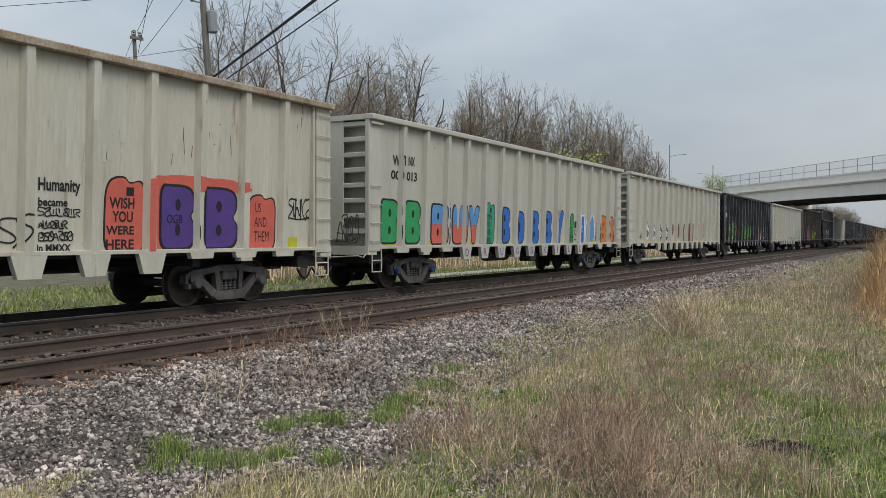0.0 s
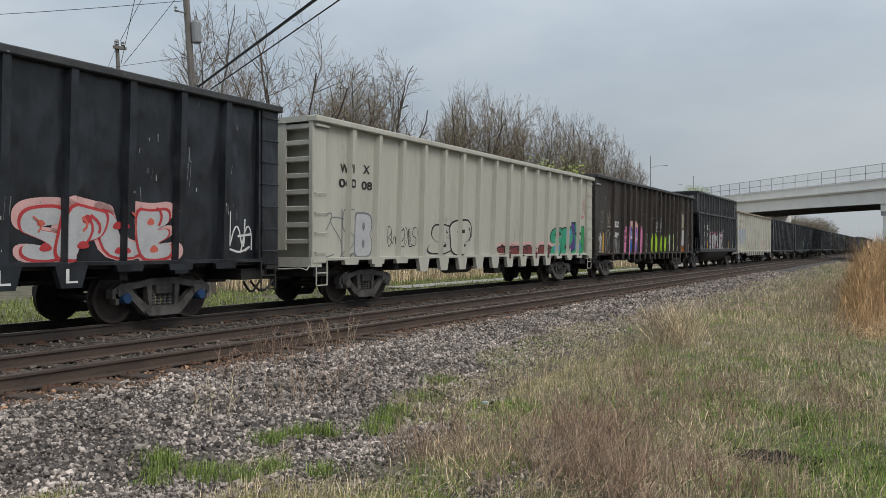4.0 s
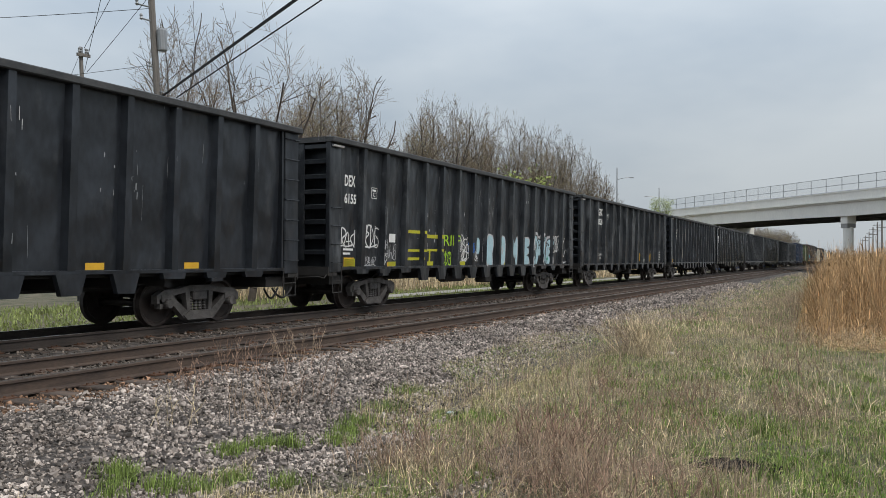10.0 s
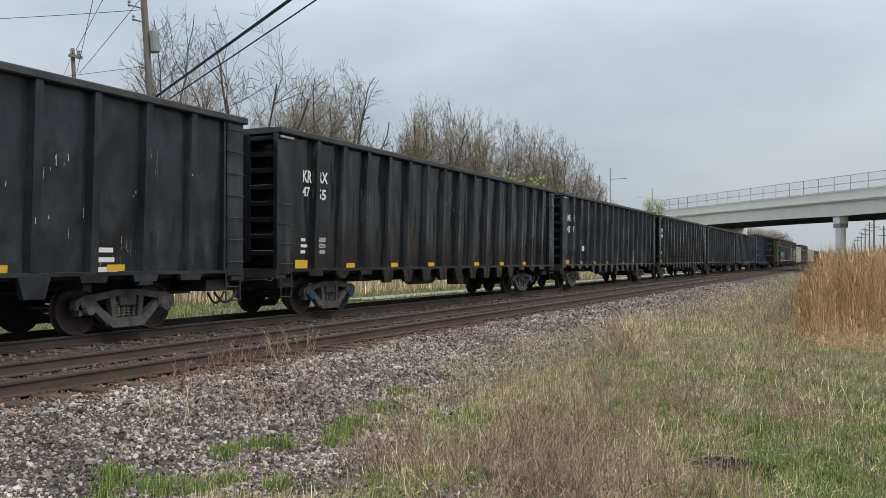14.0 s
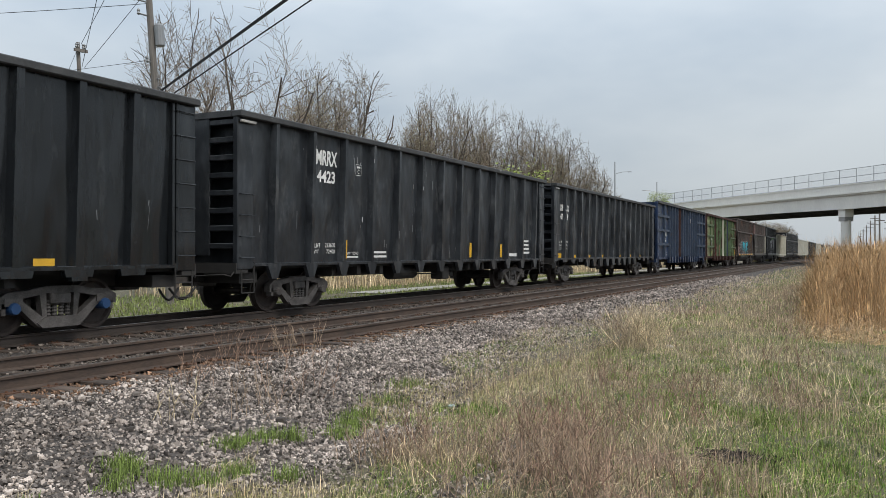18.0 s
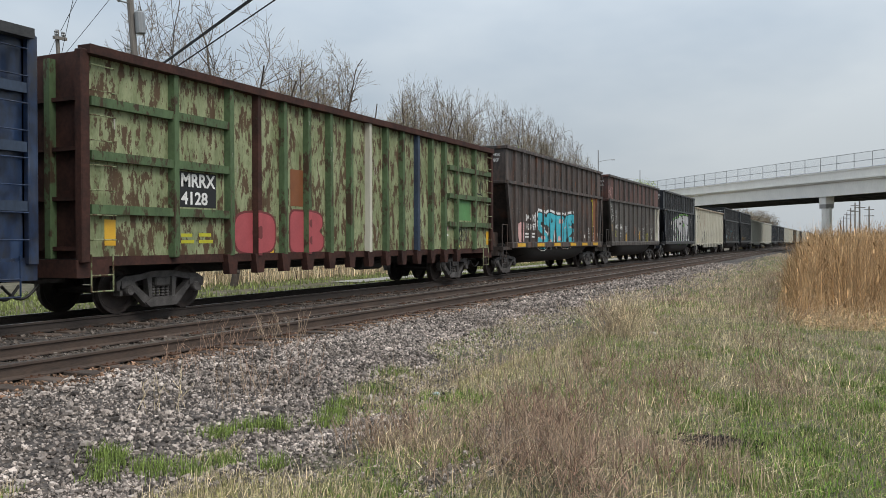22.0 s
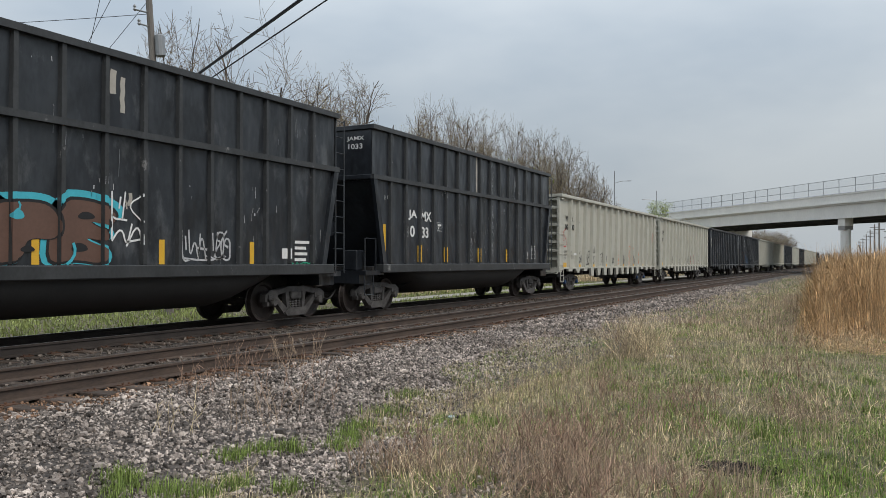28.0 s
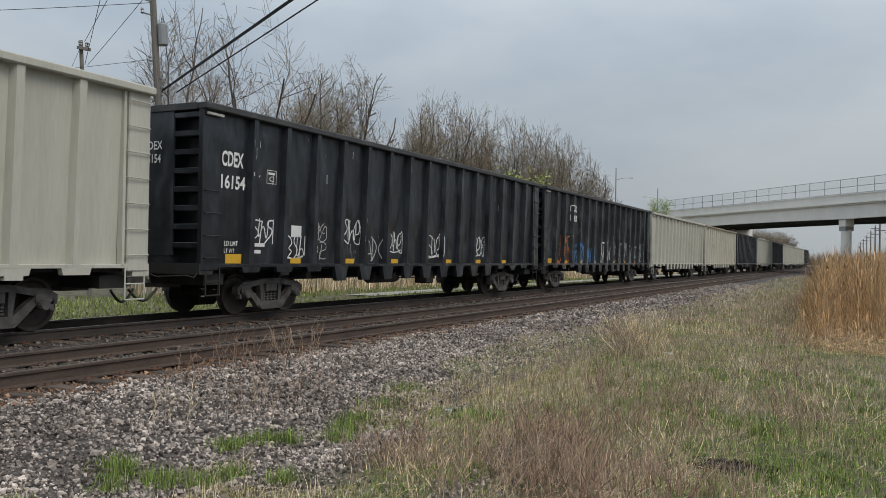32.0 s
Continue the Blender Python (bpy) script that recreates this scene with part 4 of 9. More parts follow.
tagged(bpy.data.objects["bare_soil"], "crumbled dark bare soil in the grass", "soil", kind="stuff")

# tufts at the ballast's foot
tufts = []
spots = [(4.75, 5.25, 0.13, 260), (4.62, 5.08, 0.12, 200), (4.73, 4.72, 0.15, 300), (4.9, 4.5, 0.12, 200), (5.78, 5.02, 0.13, 260), (5.2, 4.47, 0.14, 240), (6.3, 4.82, 0.16, 300), (6.1, 4.95, 0.1, 140), (5.15, 3.92, 0.12, 160), (6.77, 4.5, 0.16, 260), (7.1, 4.62, 0.15, 240), (7.5, 4.75, 0.2, 300), (8.3, 4.9, 0.22, 300), (9.3, 5.2, 0.25, 320), (4.35, 4.9, 0.1, 120)]
for x, y, r, n in spots:
    g = rng.normal(0, r * 0.6, (n, 2))
    tufts.append(np.stack([x + g[:, 0], y + g[:, 1], [max(ground_height(x, y), bed_height(y)) - 0.01] * n, rng.uniform(0.06, 0.18, n)], 1))
rnd = random.Random(71)
for i in range(150):
    x, y = rnd.uniform(4.6, 15), rnd.uniform(-1.0, 4.8)
    if cover(x, y) and green_at(x, y) > rnd.uniform(-0.4, 0.6):
        n, r = rnd.randint(60, 160), rnd.uniform(0.06, 0.16)
        g = rng.normal(0, r * 0.6, (n, 2))
        tufts.append(np.stack([x + g[:, 0], y + g[:, 1], [ground_height(x, y) - 0.01] * n, rng.uniform(0.05, 0.14, n)], 1))
blades("green_grass", np.concatenate(tufts), "tuft_grass", None, "tufts of green grass in the ballast and the turf", 0.7, 0.0034)

# reed bed
n = 105000
x = 20.5 + 74 * rng.random(n) ** 1.45
depth = rng.random(n)
y = 1.25 + (x - 20) * 0.042 - (0.16 * x + 1.0) * depth + rng.normal(0, 0.12, n)
tall, kept = [], []
for a, b, d in zip(x, y, depth):
    front = min(max((a - 20.6 + 2.4 * noise.noise((a * 0.8, b * 1.5, 5))) / 5.0, 0), 1)
    edge = min(max(d * 7.0 + 0.8 * noise.noise((a * 0.5, b * 1.6, 2)), 0), 1)
    tall.append(0.12 + 1.75 * min(front ** 0.8, 0.05 + 0.95 * edge) + 0.4 * noise.noise((a * 0.6, b * 1.6, 8)))
    kept.append(random.random() < 0.15 + 0.85 * min(front, edge) ** 1.3)
stand = np.stack([x, y, np.full(n, -0.4), np.maximum(np.array(tall), 0.12) * rng.uniform(0.45, 1.2, n)], 1)[np.array(kept)]
blades("reeds", stand, "reed", None, "dense stand of dry tan reeds", 0.75, 0.0042, 0.4)
heads = stand[rng.random(len(stand)) < 0.05]
heads[:, 2] += heads[:, 3] * 0.88
heads[:, 3] = rng.uniform(0.12, 0.26, len(heads))
blades("reed_plumes", heads, "reed", None, "feathery tan seed heads of the reeds", 0.9, 0.02, 0.2)
x = 17.5 + 7 * rng.random(5200)
y = 1.0 + (x - 20) * 0.05 - 2.6 * rng.random(5200) + rng.normal(0, 0.2, 5200)
stems("fallen_reeds", np.stack([x, y, np.full(5200, -0.37), rng.uniform(0.2, 0.6, 5200)], 1), "reed", "broken tan reeds lying before the stand", 0.3, 0.004)
n = 1800
x = 19 + 26 * rng.random(n)
y = 1.3 + (x - 20) * 0.05 + np.abs(rng.normal(0, 0.75, n))
blades("dead_stalks", np.stack([x, y, np.full(n, -0.42), rng.uniform(0.15, 0.5, n)], 1), "stalk", None, "thin brown stalks thinning out beside the reeds", 0.3, 0.004)
n = 14000
x = 27 + 110 * rng.random(n)
y = 24.5 + 5 * rng.random(n) + rng.normal(0, 0.4, n)
blades("far_reeds", np.stack([x, y, np.full(n, -0.62), rng.uniform(0.5, 1.5, n)], 1), "dry_grass", None, "dry tan brush along the foot of the trees", 0.5, 0.02, 0.6)
n = 28000
x = 9 + 70 * rng.random(n) ** 1.4
y = 16.4 + 12 * rng.random(n)
ok = (y < 20.6) | (y > 22.2) | (x < 24)
blades("verge_grass", np.stack([x, y, np.full(n, -0.64), rng.uniform(0.08, 0.28, n)], 1)[ok], "verge", None, "green grass verge beyond the tracks", 0.7, 0.02)


# ---- dry weeds ----
def weed(x, y, h, stems, spread, mat, label, seed):
    rnd = random.Random(seed)
    bm = bmesh.new()
    for _ in range(stems):
        a = Vector((rnd.gauss(0, 0.3) * spread, rnd.gauss(0, 0.3) * spread, 0))
        d = Vector((rnd.gauss(0, 0.3), rnd.gauss(0, 0.3), 1)).normalized()
        k = h * rnd.uniform(0.6, 1.1)
        for s in range(4):
            b = a + d * k / 4
            rod(bm, a, b, 0.0032, 3, 0.0026)
            if s > 0:
                for _ in range(2):
                    e = b + (d + Vector((rnd.uniform(-1, 1), rnd.uniform(-1, 1), rnd.uniform(0, 0.8)))).normalized() * k * rnd.uniform(0.12, 0.28)
                    rod(bm, b, e, 0.0022, 3, 0.0015)
            a, d = b, (d + Vector((rnd.gauss(0, 0.14), rnd.gauss(0, 0.14), 0))).normalized()
    t = part("dry_weed", bm, mat, None)
    t.matrix_basis = pose(x, y, max(ground_height(x, y), bed_height(y) if y > 4 else -9) - 0.02)
    tagged(t, label, "weed", kind="stuff")


WEEDS = [(15.0, 3.5, 0.75, 130, 0.75), (15.5, 3.9, 0.7, 90, 0.75), (8.8, 7.55, 0.5, 24, 0.5), (10.2, 7.6, 0.5, 24, 0.6), (7.6, 7.2, 0.45, 14, 0.4), (6.9, 5.6, 0.5, 14, 0.6), (7.9, 5.8, 0.5, 14, 0.7), (6.2, 6.0, 0.45, 10, 0.5)]
for x, y, h, n, w in ((6.7, 2.35, 0.55, 46, 0.8), (6.3, 2.0, 0.5, 40, 0.8), (7.2, 2.5, 0.5, 36, 0.7), (5.8, 2.3, 0.45, 36, 0.7), (6.15, 3.45, 0.4, 26, 0.5), (5.9, 3.6, 0.36, 20, 0.4), (10.2, 0.45, 0.45, 40, 0.9), (9.6, 0.6, 0.4, 30, 0.7), (10.8, 0.7, 0.4, 30, 0.8)):
    WEEDS.append((x, y, h, n, w))
rnd = random.Random(8)
for i in range(16):
    x = 5.2 + 5.5 * rnd.random() ** 1.4
    WEEDS.append((x, 1.0 + rnd.random() * 2.4 + (x - 5) * 0.08, rnd.uniform(0.28, 0.45), 26, 0.55))
for i in range(8):
    x = 10 + 14 * rnd.random()
    WEEDS.append((x, 1.0 + rnd.random() * 3.2, rnd.uniform(0.3, 0.5), 26, 0.9))
for i, (x, y, h, s, w) in enumerate(WEEDS):
    weed(x, y, h, s, w, ("bramble", "stalk")[i % 2] if i % 7 else "dry_grass", "thin leafless reddish-brown dry weed" if i % 7 else "thin pale dry weed stalks", i)


# distant woods and the power line beyond the overpass
n = 12000
far = np.stack([rng.uniform(560, 640, n), rng.uniform(-260, 160, n), np.full(n, -0.6), rng.uniform(3, 8.5, n)], 1)
blades("far_woods", far, "twig", None, "low bare woods on the horizon", 0.5, 0.14, 0.4)


def line_pole(x, y, h):
    t = thing("power_pole", "tall wooden power pole with two crossarms", "utility pole", pose(x, y, -0.6), "power line beyond the overpass")
    bm = bmesh.new()
    rod(bm, (0, 0, 0), (0, 0, h), 0.2, 8, 0.14)
    part("shaft", bm, "pole_wood", t)
    for z in (h - 0.8, h - 2.2):
        bm = bmesh.new()
        box(bm, -0.1, 0.1, -1.0, 1.0, z, z + 0.16)
        part("crossarm", bm, "pole_wood", t)


for x, y, h in ((185, -3.6, 10.5), (225, -3.4, 11), (275, -3.0, 11.5), (335, -2.4, 12), (410, -1.6, 12.5), (210, -6.0, 9.5), (500, -0.5, 13)):
    line_pole(x, y, h)


# litter in the grass
def scrap(name, x, y, size, mat, label, seed):
    g = random.Random(seed)
    bm = bmesh.new()
    bmesh.ops.create_icosphere(bm, subdivisions=1, radius=0.5)
    for v in bm.verts:
        v.co = Vector((v.co.x * g.uniform(0.8, 1.3), v.co.y * g.uniform(0.7, 1.1), v.co.z * g.uniform(0.4, 0.7))) * size
    tagged(part(name, bm, mat, None), label, "stone" if "stone" in name else "litter").matrix_basis = pose(x, y, max(ground_height(x, y), bed_height(y) if y > 4 else -9) + size * 0.16)


define("pale_blue_plastic", (0.42, 0.55, 0.58), (0.33, 0.45, 0.48), rough=0.4, bump=0.05)
define("pale_rock", (0.56, 0.53, 0.46), (0.42, 0.39, 0.33), rough=0.9, scale=6, bump=0.3)
scrap("pale_stone", 15.55, 3.14, 0.16, "pale_rock", "pale weathered stone lying in the grass", 3)
scrap("plastic_scrap", 8.38, 4.11, 0.11, "pale_blue_plastic", "crumpled pale blue plastic scrap in the grass", 4)
scrap("pale_stone", 8.3, 4.52, 0.08, "pale_rock", "small pale stone at the edge of the ballast", 5)

# sparser growth and stones round about, beside and behind the viewpoint
def around(n, x0, x1, y0, y1, lo, hi):
    x, y = rng.uniform(x0, x1, n), rng.uniform(y0, y1, n)
    ok = np.array([b < turf_edge(a) and (a < 3.4 or b < -0.06 * a - 0.4) for a, b in zip(x, y)])
    x, y = x[ok], y[ok]
    return np.stack([x, y, np.array([ground_height(a, b) for a, b in zip(x, y)]) - 0.02, rng.uniform(lo, hi, len(x))], 1)


blades("green_grass", around(12000, -9, 16, -8, 4.6, 0.05, 0.16), "grass", None, "scattered green grass in the meadow", 0.8, 0.007)
stems("dry_grass", around(9000, -9, 16, -8, 4.6, 0.2, 0.5), "dry_grass", "scattered straw stems in the meadow", 0.75, 0.0025)
rocks("ballast_stones", scatter(9000, -9, 2.6, 4.2, 7.9, 0.03, 0.065), "stone", ballast, "loose crushed grey ballast stones")


# ---- freight cars ----
RIBS = [-8.12 + 1.158 * i for i in range(15)]


def inward(z, lean, z0=1.12, z1=4.3):
    """How far a side leans in towards its lower edge."""
    return lean * min(max((z1 - z) / (z1 - z0), 0), 1)


def profile(x, kind, z):
    """How far the near side stands out at x and z, from the ribs of that kind of car."""
    ribs, flat, face, half, foot, lean = kind
    flat, face = flat + inward(z, lean), face + inward(z, lean)
    for r in ribs:
        d = abs(x - r)
        if d <= half:
            return face
        if d < foot:
            return flat + (face - flat) * (foot - d) / (foot - half)
    return flat


def rib_build(b, z0, z1, flat, face, half, foot, gusset, lean=0.0):
    """An upright hat-section rib that tapers to its lower end."""
    rows = []
    for z, k, f in ((z0 - gusset, 0.85, 0.7), (z0, 1.15, 1.0), (z1, 1.0, 1.0)):
        d = inward(z, lean)
        y = flat + (face - flat) * f
        rows.append([b.verts.new((x * k, yy + d, z)) for x, yy in ((-foot, flat + 0.03), (-foot, flat), (-half, y), (half, y), (foot, flat), (foot, flat + 0.03))])
    for p, q in zip(rows, rows[1:]):
        for i in range(6):
            b.faces.new((p[i], p[(i + 1) % 6], q[(i + 1) % 6], q[i]))
    b.faces.new(rows[0]), b.faces.new(rows[-1])


def wheelset_build(b):
    for s in (-1, 1):
        prof = [(-0.07, 0.06), (-0.07, 0.12), (-0.03, 0.16), (-0.02, 0.36), (-0.065, 0.40), (-0.065, 0.452), (0.045, 0.457), (0.06, 0.482), (0.072, 0.48), (0.075, 0.40), (0.02, 0.35), (0.01, 0.15), (0.06, 0.11), (0.06, 0.06)]
        k = len(b.verts)
        lathe(b, [(d if s < 0 else -d, r) for d, r in prof], 20)
        b.verts.ensure_lookup_table()
        bmesh.ops.translate(b, vec=(0, s * 0.755, 0), verts=b.verts[k:])
    rod(b, (0, -1.0, 0), (0, 1.0, 0), 0.075, 10)
    k = len(b.verts)
    for s in (-1, 1):
        rod(b, (0.07, s * 1.09, 0.0), (0.07, s * 1.105, 0.0), 0.014, 5)
        rod(b, (-0.035, s * 1.09, 0.06), (-0.035, s * 1.105, 0.06), 0.014, 5)
        rod(b, (-0.035, s * 1.09, -0.06), (-0.035, s * 1.105, -0.06), 0.014, 5)


WB = 0.89


def frame_build(b, y0, y1):
    """Cast side frame: an arched top, raked columns and a bottom tie, open round the springs."""
    top = [(-1.16, 0.46), (-1.16, 0.62), (-0.98, 0.72), (-0.62, 0.74), (-0.3, 0.80), (0.3, 0.80), (0.62, 0.74), (0.98, 0.72), (1.16, 0.62), (1.16, 0.46), (1.02, 0.46), (1.0, 0.58), (0.78, 0.6), (0.3, 0.68), (-0.3, 0.68), (-0.78, 0.6), (-1.0, 0.58), (-1.02, 0.46)]
    slab(b, top, y0, y1)
    for s in (-1, 1):
        slab(b, [(s * 0.92, 0.6), (s * 0.78, 0.62), (s * 0.34, 0.29), (s * 0.28, 0.27), (s * 0.3, 0.12), (s * 0.44, 0.15)], y0 + 0.01, y1 - 0.01)
        slab(b, [(s * 0.4, 0.7), (s * 0.27, 0.7), (s * 0.26, 0.28), (s * 0.34, 0.28)], y0 + 0.015, y1 - 0.015)
        box(b, s * WB - 0.16, s * WB + 0.16, y0 - 0.02, y1 + 0.02, 0.5, 0.63)
        box(b, s * (WB + 0.13), s * (WB + 0.2), y0, y1, 0.36, 0.55) if s > 0 else box(b, s * (WB + 0.2), s * (WB + 0.13), y0, y1, 0.36, 0.55)
    slab(b, [(-0.36, 0.11), (0.36, 0.11), (0.46, 0.2), (0.3, 0.29), (-0.3, 0.29), (-0.46, 0.2)], y0 - 0.02, y1 + 0.02)


def coil_build(b):
    lathe(b, [(0.29 + j * 0.028, 0.052 if j % 2 else 0.034) for j in range(11)], 8, "z")


def bearing_build(b):
    lathe(b, [(-0.14, 0.03), (-0.14, 0.085), (-0.11, 0.1), (0.1, 0.1), (0.1, 0.03)], 12)


WHEELSETS = []


def truck(car, x, cap):
    t = new("truck")
    t.parent = car
    t.location = (x, 0, 0)
    tagged(t, "dusty cast steel four-wheel truck")
    for s in (-1, 1):
        y0, y1 = s * 1.02 - 0.08, s * 1.02 + 0.08
        part("side_frame", mesh_of("side_frame" + str(s), lambda b: frame_build(b, y0, y1)), "truck_steel", t)
        for k in range(4 if s < 0 else 2):
            part("spring", mesh_of("spring", coil_build), "truck_steel", t, "coil spring").location = (-0.19 + k * (0.127 if s < 0 else 0.38), s * 1.02, 0)
        for w in (-WB, WB):
            q = part("bearing", mesh_of("bearing", bearing_build), cap if s < 0 else "truck_steel", t)
            q.location = (w, s * 1.04, 0.457)
            if s > 0:
                q.rotation_euler = (0, 0, math.pi)
    part("bolster", mesh_of("bolster", lambda b: (box(b, -0.2, 0.2, -1.12, 1.12, 0.5, 0.68), bevelled(b, 0.02))), "truck_steel", t)
    for w in (-WB, WB):
        q = part("wheelset", mesh_of("wheelset", wheelset_build), "wheel_steel", t, "pair of dark steel wheels on an axle")
        q.location = (w, 0, 0.457)
        WHEELSETS.append((car, q, w))
        part("brake_shoe", mesh_of("brake_shoe", lambda b: [box(b, -0.05, 0.05, sy * 0.755 - 0.05, sy * 0.755 + 0.05, -0.14, 0.14) for sy in (-1, 1)]), "truck_steel", t).location = (w * 0.44, 0, 0.45)


def coupler_build(b, s):
    box(b, min(0, s * 0.75), max(0, s * 0.75), -0.09, 0.09, 0.72, 0.92)
    slab(b, [(s * 0.7, 0.66), (s * 0.98, 0.66), (s * 0.98, 0.96), (s * 0.7, 0.96)], -0.16, 0.14)
    box(b, min(-s * 0.6, 0), max(-s * 0.6, 0), -0.22, 0.22, 0.62, 1.02)


def hose_build(b, s):
    pipe(b, [(s * (0.1 + 0.65 * i / 8), -0.45 + 0.1 * i / 8, 0.62 - 0.24 * math.sin(math.pi * i / 8)) for i in range(9)], 0.026)


def ladder_build(b, x0, x1, y, z0, z1, n):
    for i in range(n):
        z = z0 + (z1 - z0) * i / (n - 1)
        rod(b, (x0, y, z), (x1, y, z), 0.012, 6)
        for x in (x0, x1):
            rod(b, (x, y, z), (x, y + 0.09, z), 0.012, 5)


def stirrup_build(b, x, w, y, z0):
    for a, c in (((x - w, y, 1.15), (x - w, y, z0)), ((x + w, y, 1.15), (x + w, y, z0)), ((x - w, y, z0), (x + w, y, z0)), ((x - w, y, z0 + 0.28), (x + w, y, z0 + 0.28))):
        rod(b, a, c, 0.016, 6)


GON = (RIBS, -1.46, -1.6, 0.07, 0.11, 0.09)
WIDE_RIBS = [-8.4, -7.0, -5.62, -4.25, -2.87, -1.48, -0.11, 1.24, 2.63, 4.02, 5.38, 6.85, 8.25]
WIDE = (WIDE_RIBS, -1.46, -1.62, 0.05, 0.09, 0.09)
CLOSE_RIBS = [-7.0] + [-5.45 + 0.973 * i for i in range(13)] + [7.78]
CLOSE = (CLOSE_RIBS, -1.46, -1.6, 0.06, 0.09, 0.09)


FRONT, REAR = 9.65, 9.64


def gondola(paint, label, cap="truck_steel", top_paint=None, sill=None, ribs=""):
    """A high-sided scrap gondola, 19.3 m over its ends; its near side looks along -y and leans in a little."""
    car = thing("gondola_car", label, "freight car", None, "cars of the freight train")
    flat, face, z0, z1, lean = -1.46, -1.6, 1.12, 4.51 if ribs == "close_ribbed" else 4.3, 0.09
    rear = 9.3 if ribs == "wide_ribbed" else REAR
    tag = "%.1f_%.1f" % (rear, z1)
    if ribs:
        car["ribs"] = ribs

    def side(b, y, k):
        v = [b.verts.new(q) for x in (-FRONT + 0.3, rear - 0.3) for q in ((x, y + k * lean, z0), (x, y, z1), (x, y + k * 0.03, z1), (x, y + k * (lean + 0.03), z0))]
        for f in ((0, 1, 2, 3), (7, 6, 5, 4), (0, 4, 5, 1), (1, 5, 6, 2), (2, 6, 7, 3), (3, 7, 4, 0)):
            b.faces.new([v[i] for i in f])

    def bar(b, s, x0, x1, *rest):
        """A box measured inwards from an end."""
        end = rear if s > 0 else FRONT
        box(b, min(s * (end - x0), s * (end - x1)), max(s * (end - x0), s * (end - x1)), *rest)

    part("near_side", mesh_of("gon_side" + tag, lambda b: side(b, flat, 1)), paint, car)
    part("far_side", mesh_of("gon_far" + tag, lambda b: side(b, -flat, -1)), paint, car)
    if ribs == "wide_ribbed":
        rib = mesh_of("wide_rib", lambda b: (rib_build(b, z0, z1, flat, -1.62, 0.05, 0.09, 0.02, lean), slab(b, [(-0.26, z0), (0.26, z0), (0.1, z0 - 0.34), (-0.1, z0 - 0.34)], -1.52, -1.42)))
    elif ribs:
        rib = mesh_of("close_rib", lambda b: (rib_build(b, z0, z1, flat, face, 0.06, 0.09, 0.02, lean), slab(b, [(-0.15, z0 - 0.05), (0.15, z0 - 0.05), (0.09, z0 - 0.36), (-0.09, z0 - 0.36)], -1.5, -1.42)))
    else:
        rib = mesh_of("gon_rib", lambda b: rib_build(b, z0, z1, flat, face, 0.07, 0.11, 0.04, lean))
        for k, r in enumerate(RIBS):
            deep = 0.36 if 2 < k < 12 else 0.12
            part("rib_foot", mesh_of("gon_foot%.2f" % deep, lambda b: slab(b, [(-0.3, z0 - 0.05), (0.3, z0 - 0.05), (0.3 - deep * 0.3, z0 - 0.05 - deep), (-0.3 + deep * 0.3, z0 - 0.05 - deep)], -1.51, -1.4)), paint, car).location = (r, 0, 0)
        for k in (1, 13):
            part("jacking_pad", mesh_of("jacking_pad", lambda b: (box(b, -0.16, 0.16, -1.52, -1.36, z0 - 0.24, z0 - 0.17), box(b, -0.13, -0.09, -1.5, -1.4, z0 - 0.2, z0 - 0.06), box(b, 0.09, 0.13, -1.5, -1.4, z0 - 0.2, z0 - 0.06))), paint, car).location = (RIBS[k], 0, 0)
    for r in WIDE_RIBS if ribs == "wide_ribbed" else CLOSE_RIBS if ribs else RIBS:
        part("rib", rib, paint, car).location = (r, 0, 0)
    part("side_sill", mesh_of("gon_sill" + tag, lambda b: (box(b, -FRONT + 0.05, rear - 0.05, flat - 0.05, flat + 0.12, z0 - 0.06, z0 + 0.012), bevelled(b, 0.008))), paint, car)
    part("side_sill", mesh_of("gon_sill_far" + tag, lambda b: box(b, -FRONT + 0.05, rear - 0.05, -flat - 0.12, -flat + 0.05, z0 - 0.06, z0 + 0.012)), paint, car)
    part("top_chord", mesh_of("gon_chord" + tag, lambda b: (box(b, -FRONT - 0.02, rear + 0.02, face - 0.04, flat + 0.1, z1 - 0.09, z1 + 0.05), bevelled(b, 0.02))), top_paint or paint, car, "steel top rail with worn paint")
    part("top_chord", mesh_of("gon_chord_far" + tag, lambda b: (box(b, -FRONT - 0.02, rear + 0.02, -flat - 0.1, -face + 0.04, z1 - 0.09, z1 + 0.05), bevelled(b, 0.02))), top_paint or paint, car)
    part("floor", mesh_of("gon_floor" + tag, lambda b: box(b, -FRONT + 0.3, rear - 0.3, flat + 0.12, -flat - 0.12, 1.0, 1.12)), "underframe", car)
    part("centre_sill", mesh_of("gon_centre_sill" + tag, lambda b: box(b, -FRONT + 0.1, rear - 0.1, -0.33, 0.33, 0.72, 1.0)), "underframe", car)
    part("brake_valve", mesh_of("gon_brake_valve", lambda b: (box(b, 0.5, 0.95, -1.25, -0.8, 0.52, 0.92), rod(b, (0.95, -1.05, 0.74), (1.35, -1.05, 0.68), 0.06, 8), bevelled(b, 0.03))), "underframe", car, "dark cast brake valve")
    part("air_reservoir", mesh_of("gon_reservoir", lambda b: rod(b, (-2.6, -1.05, 0.78), (-1.2, -1.05, 0.78), 0.19, 14)), "underframe", car)
    part("brake_rod", mesh_of("gon_brake_rod", lambda b: pipe(b, [(-5.6, -0.9, 0.84), (-1, -0.92, 0.72), (0.6, -0.95, 0.7), (2.2, -0.9, 0.76), (5.6, -0.9, 0.84)], 0.02, 5)), "underframe", car)
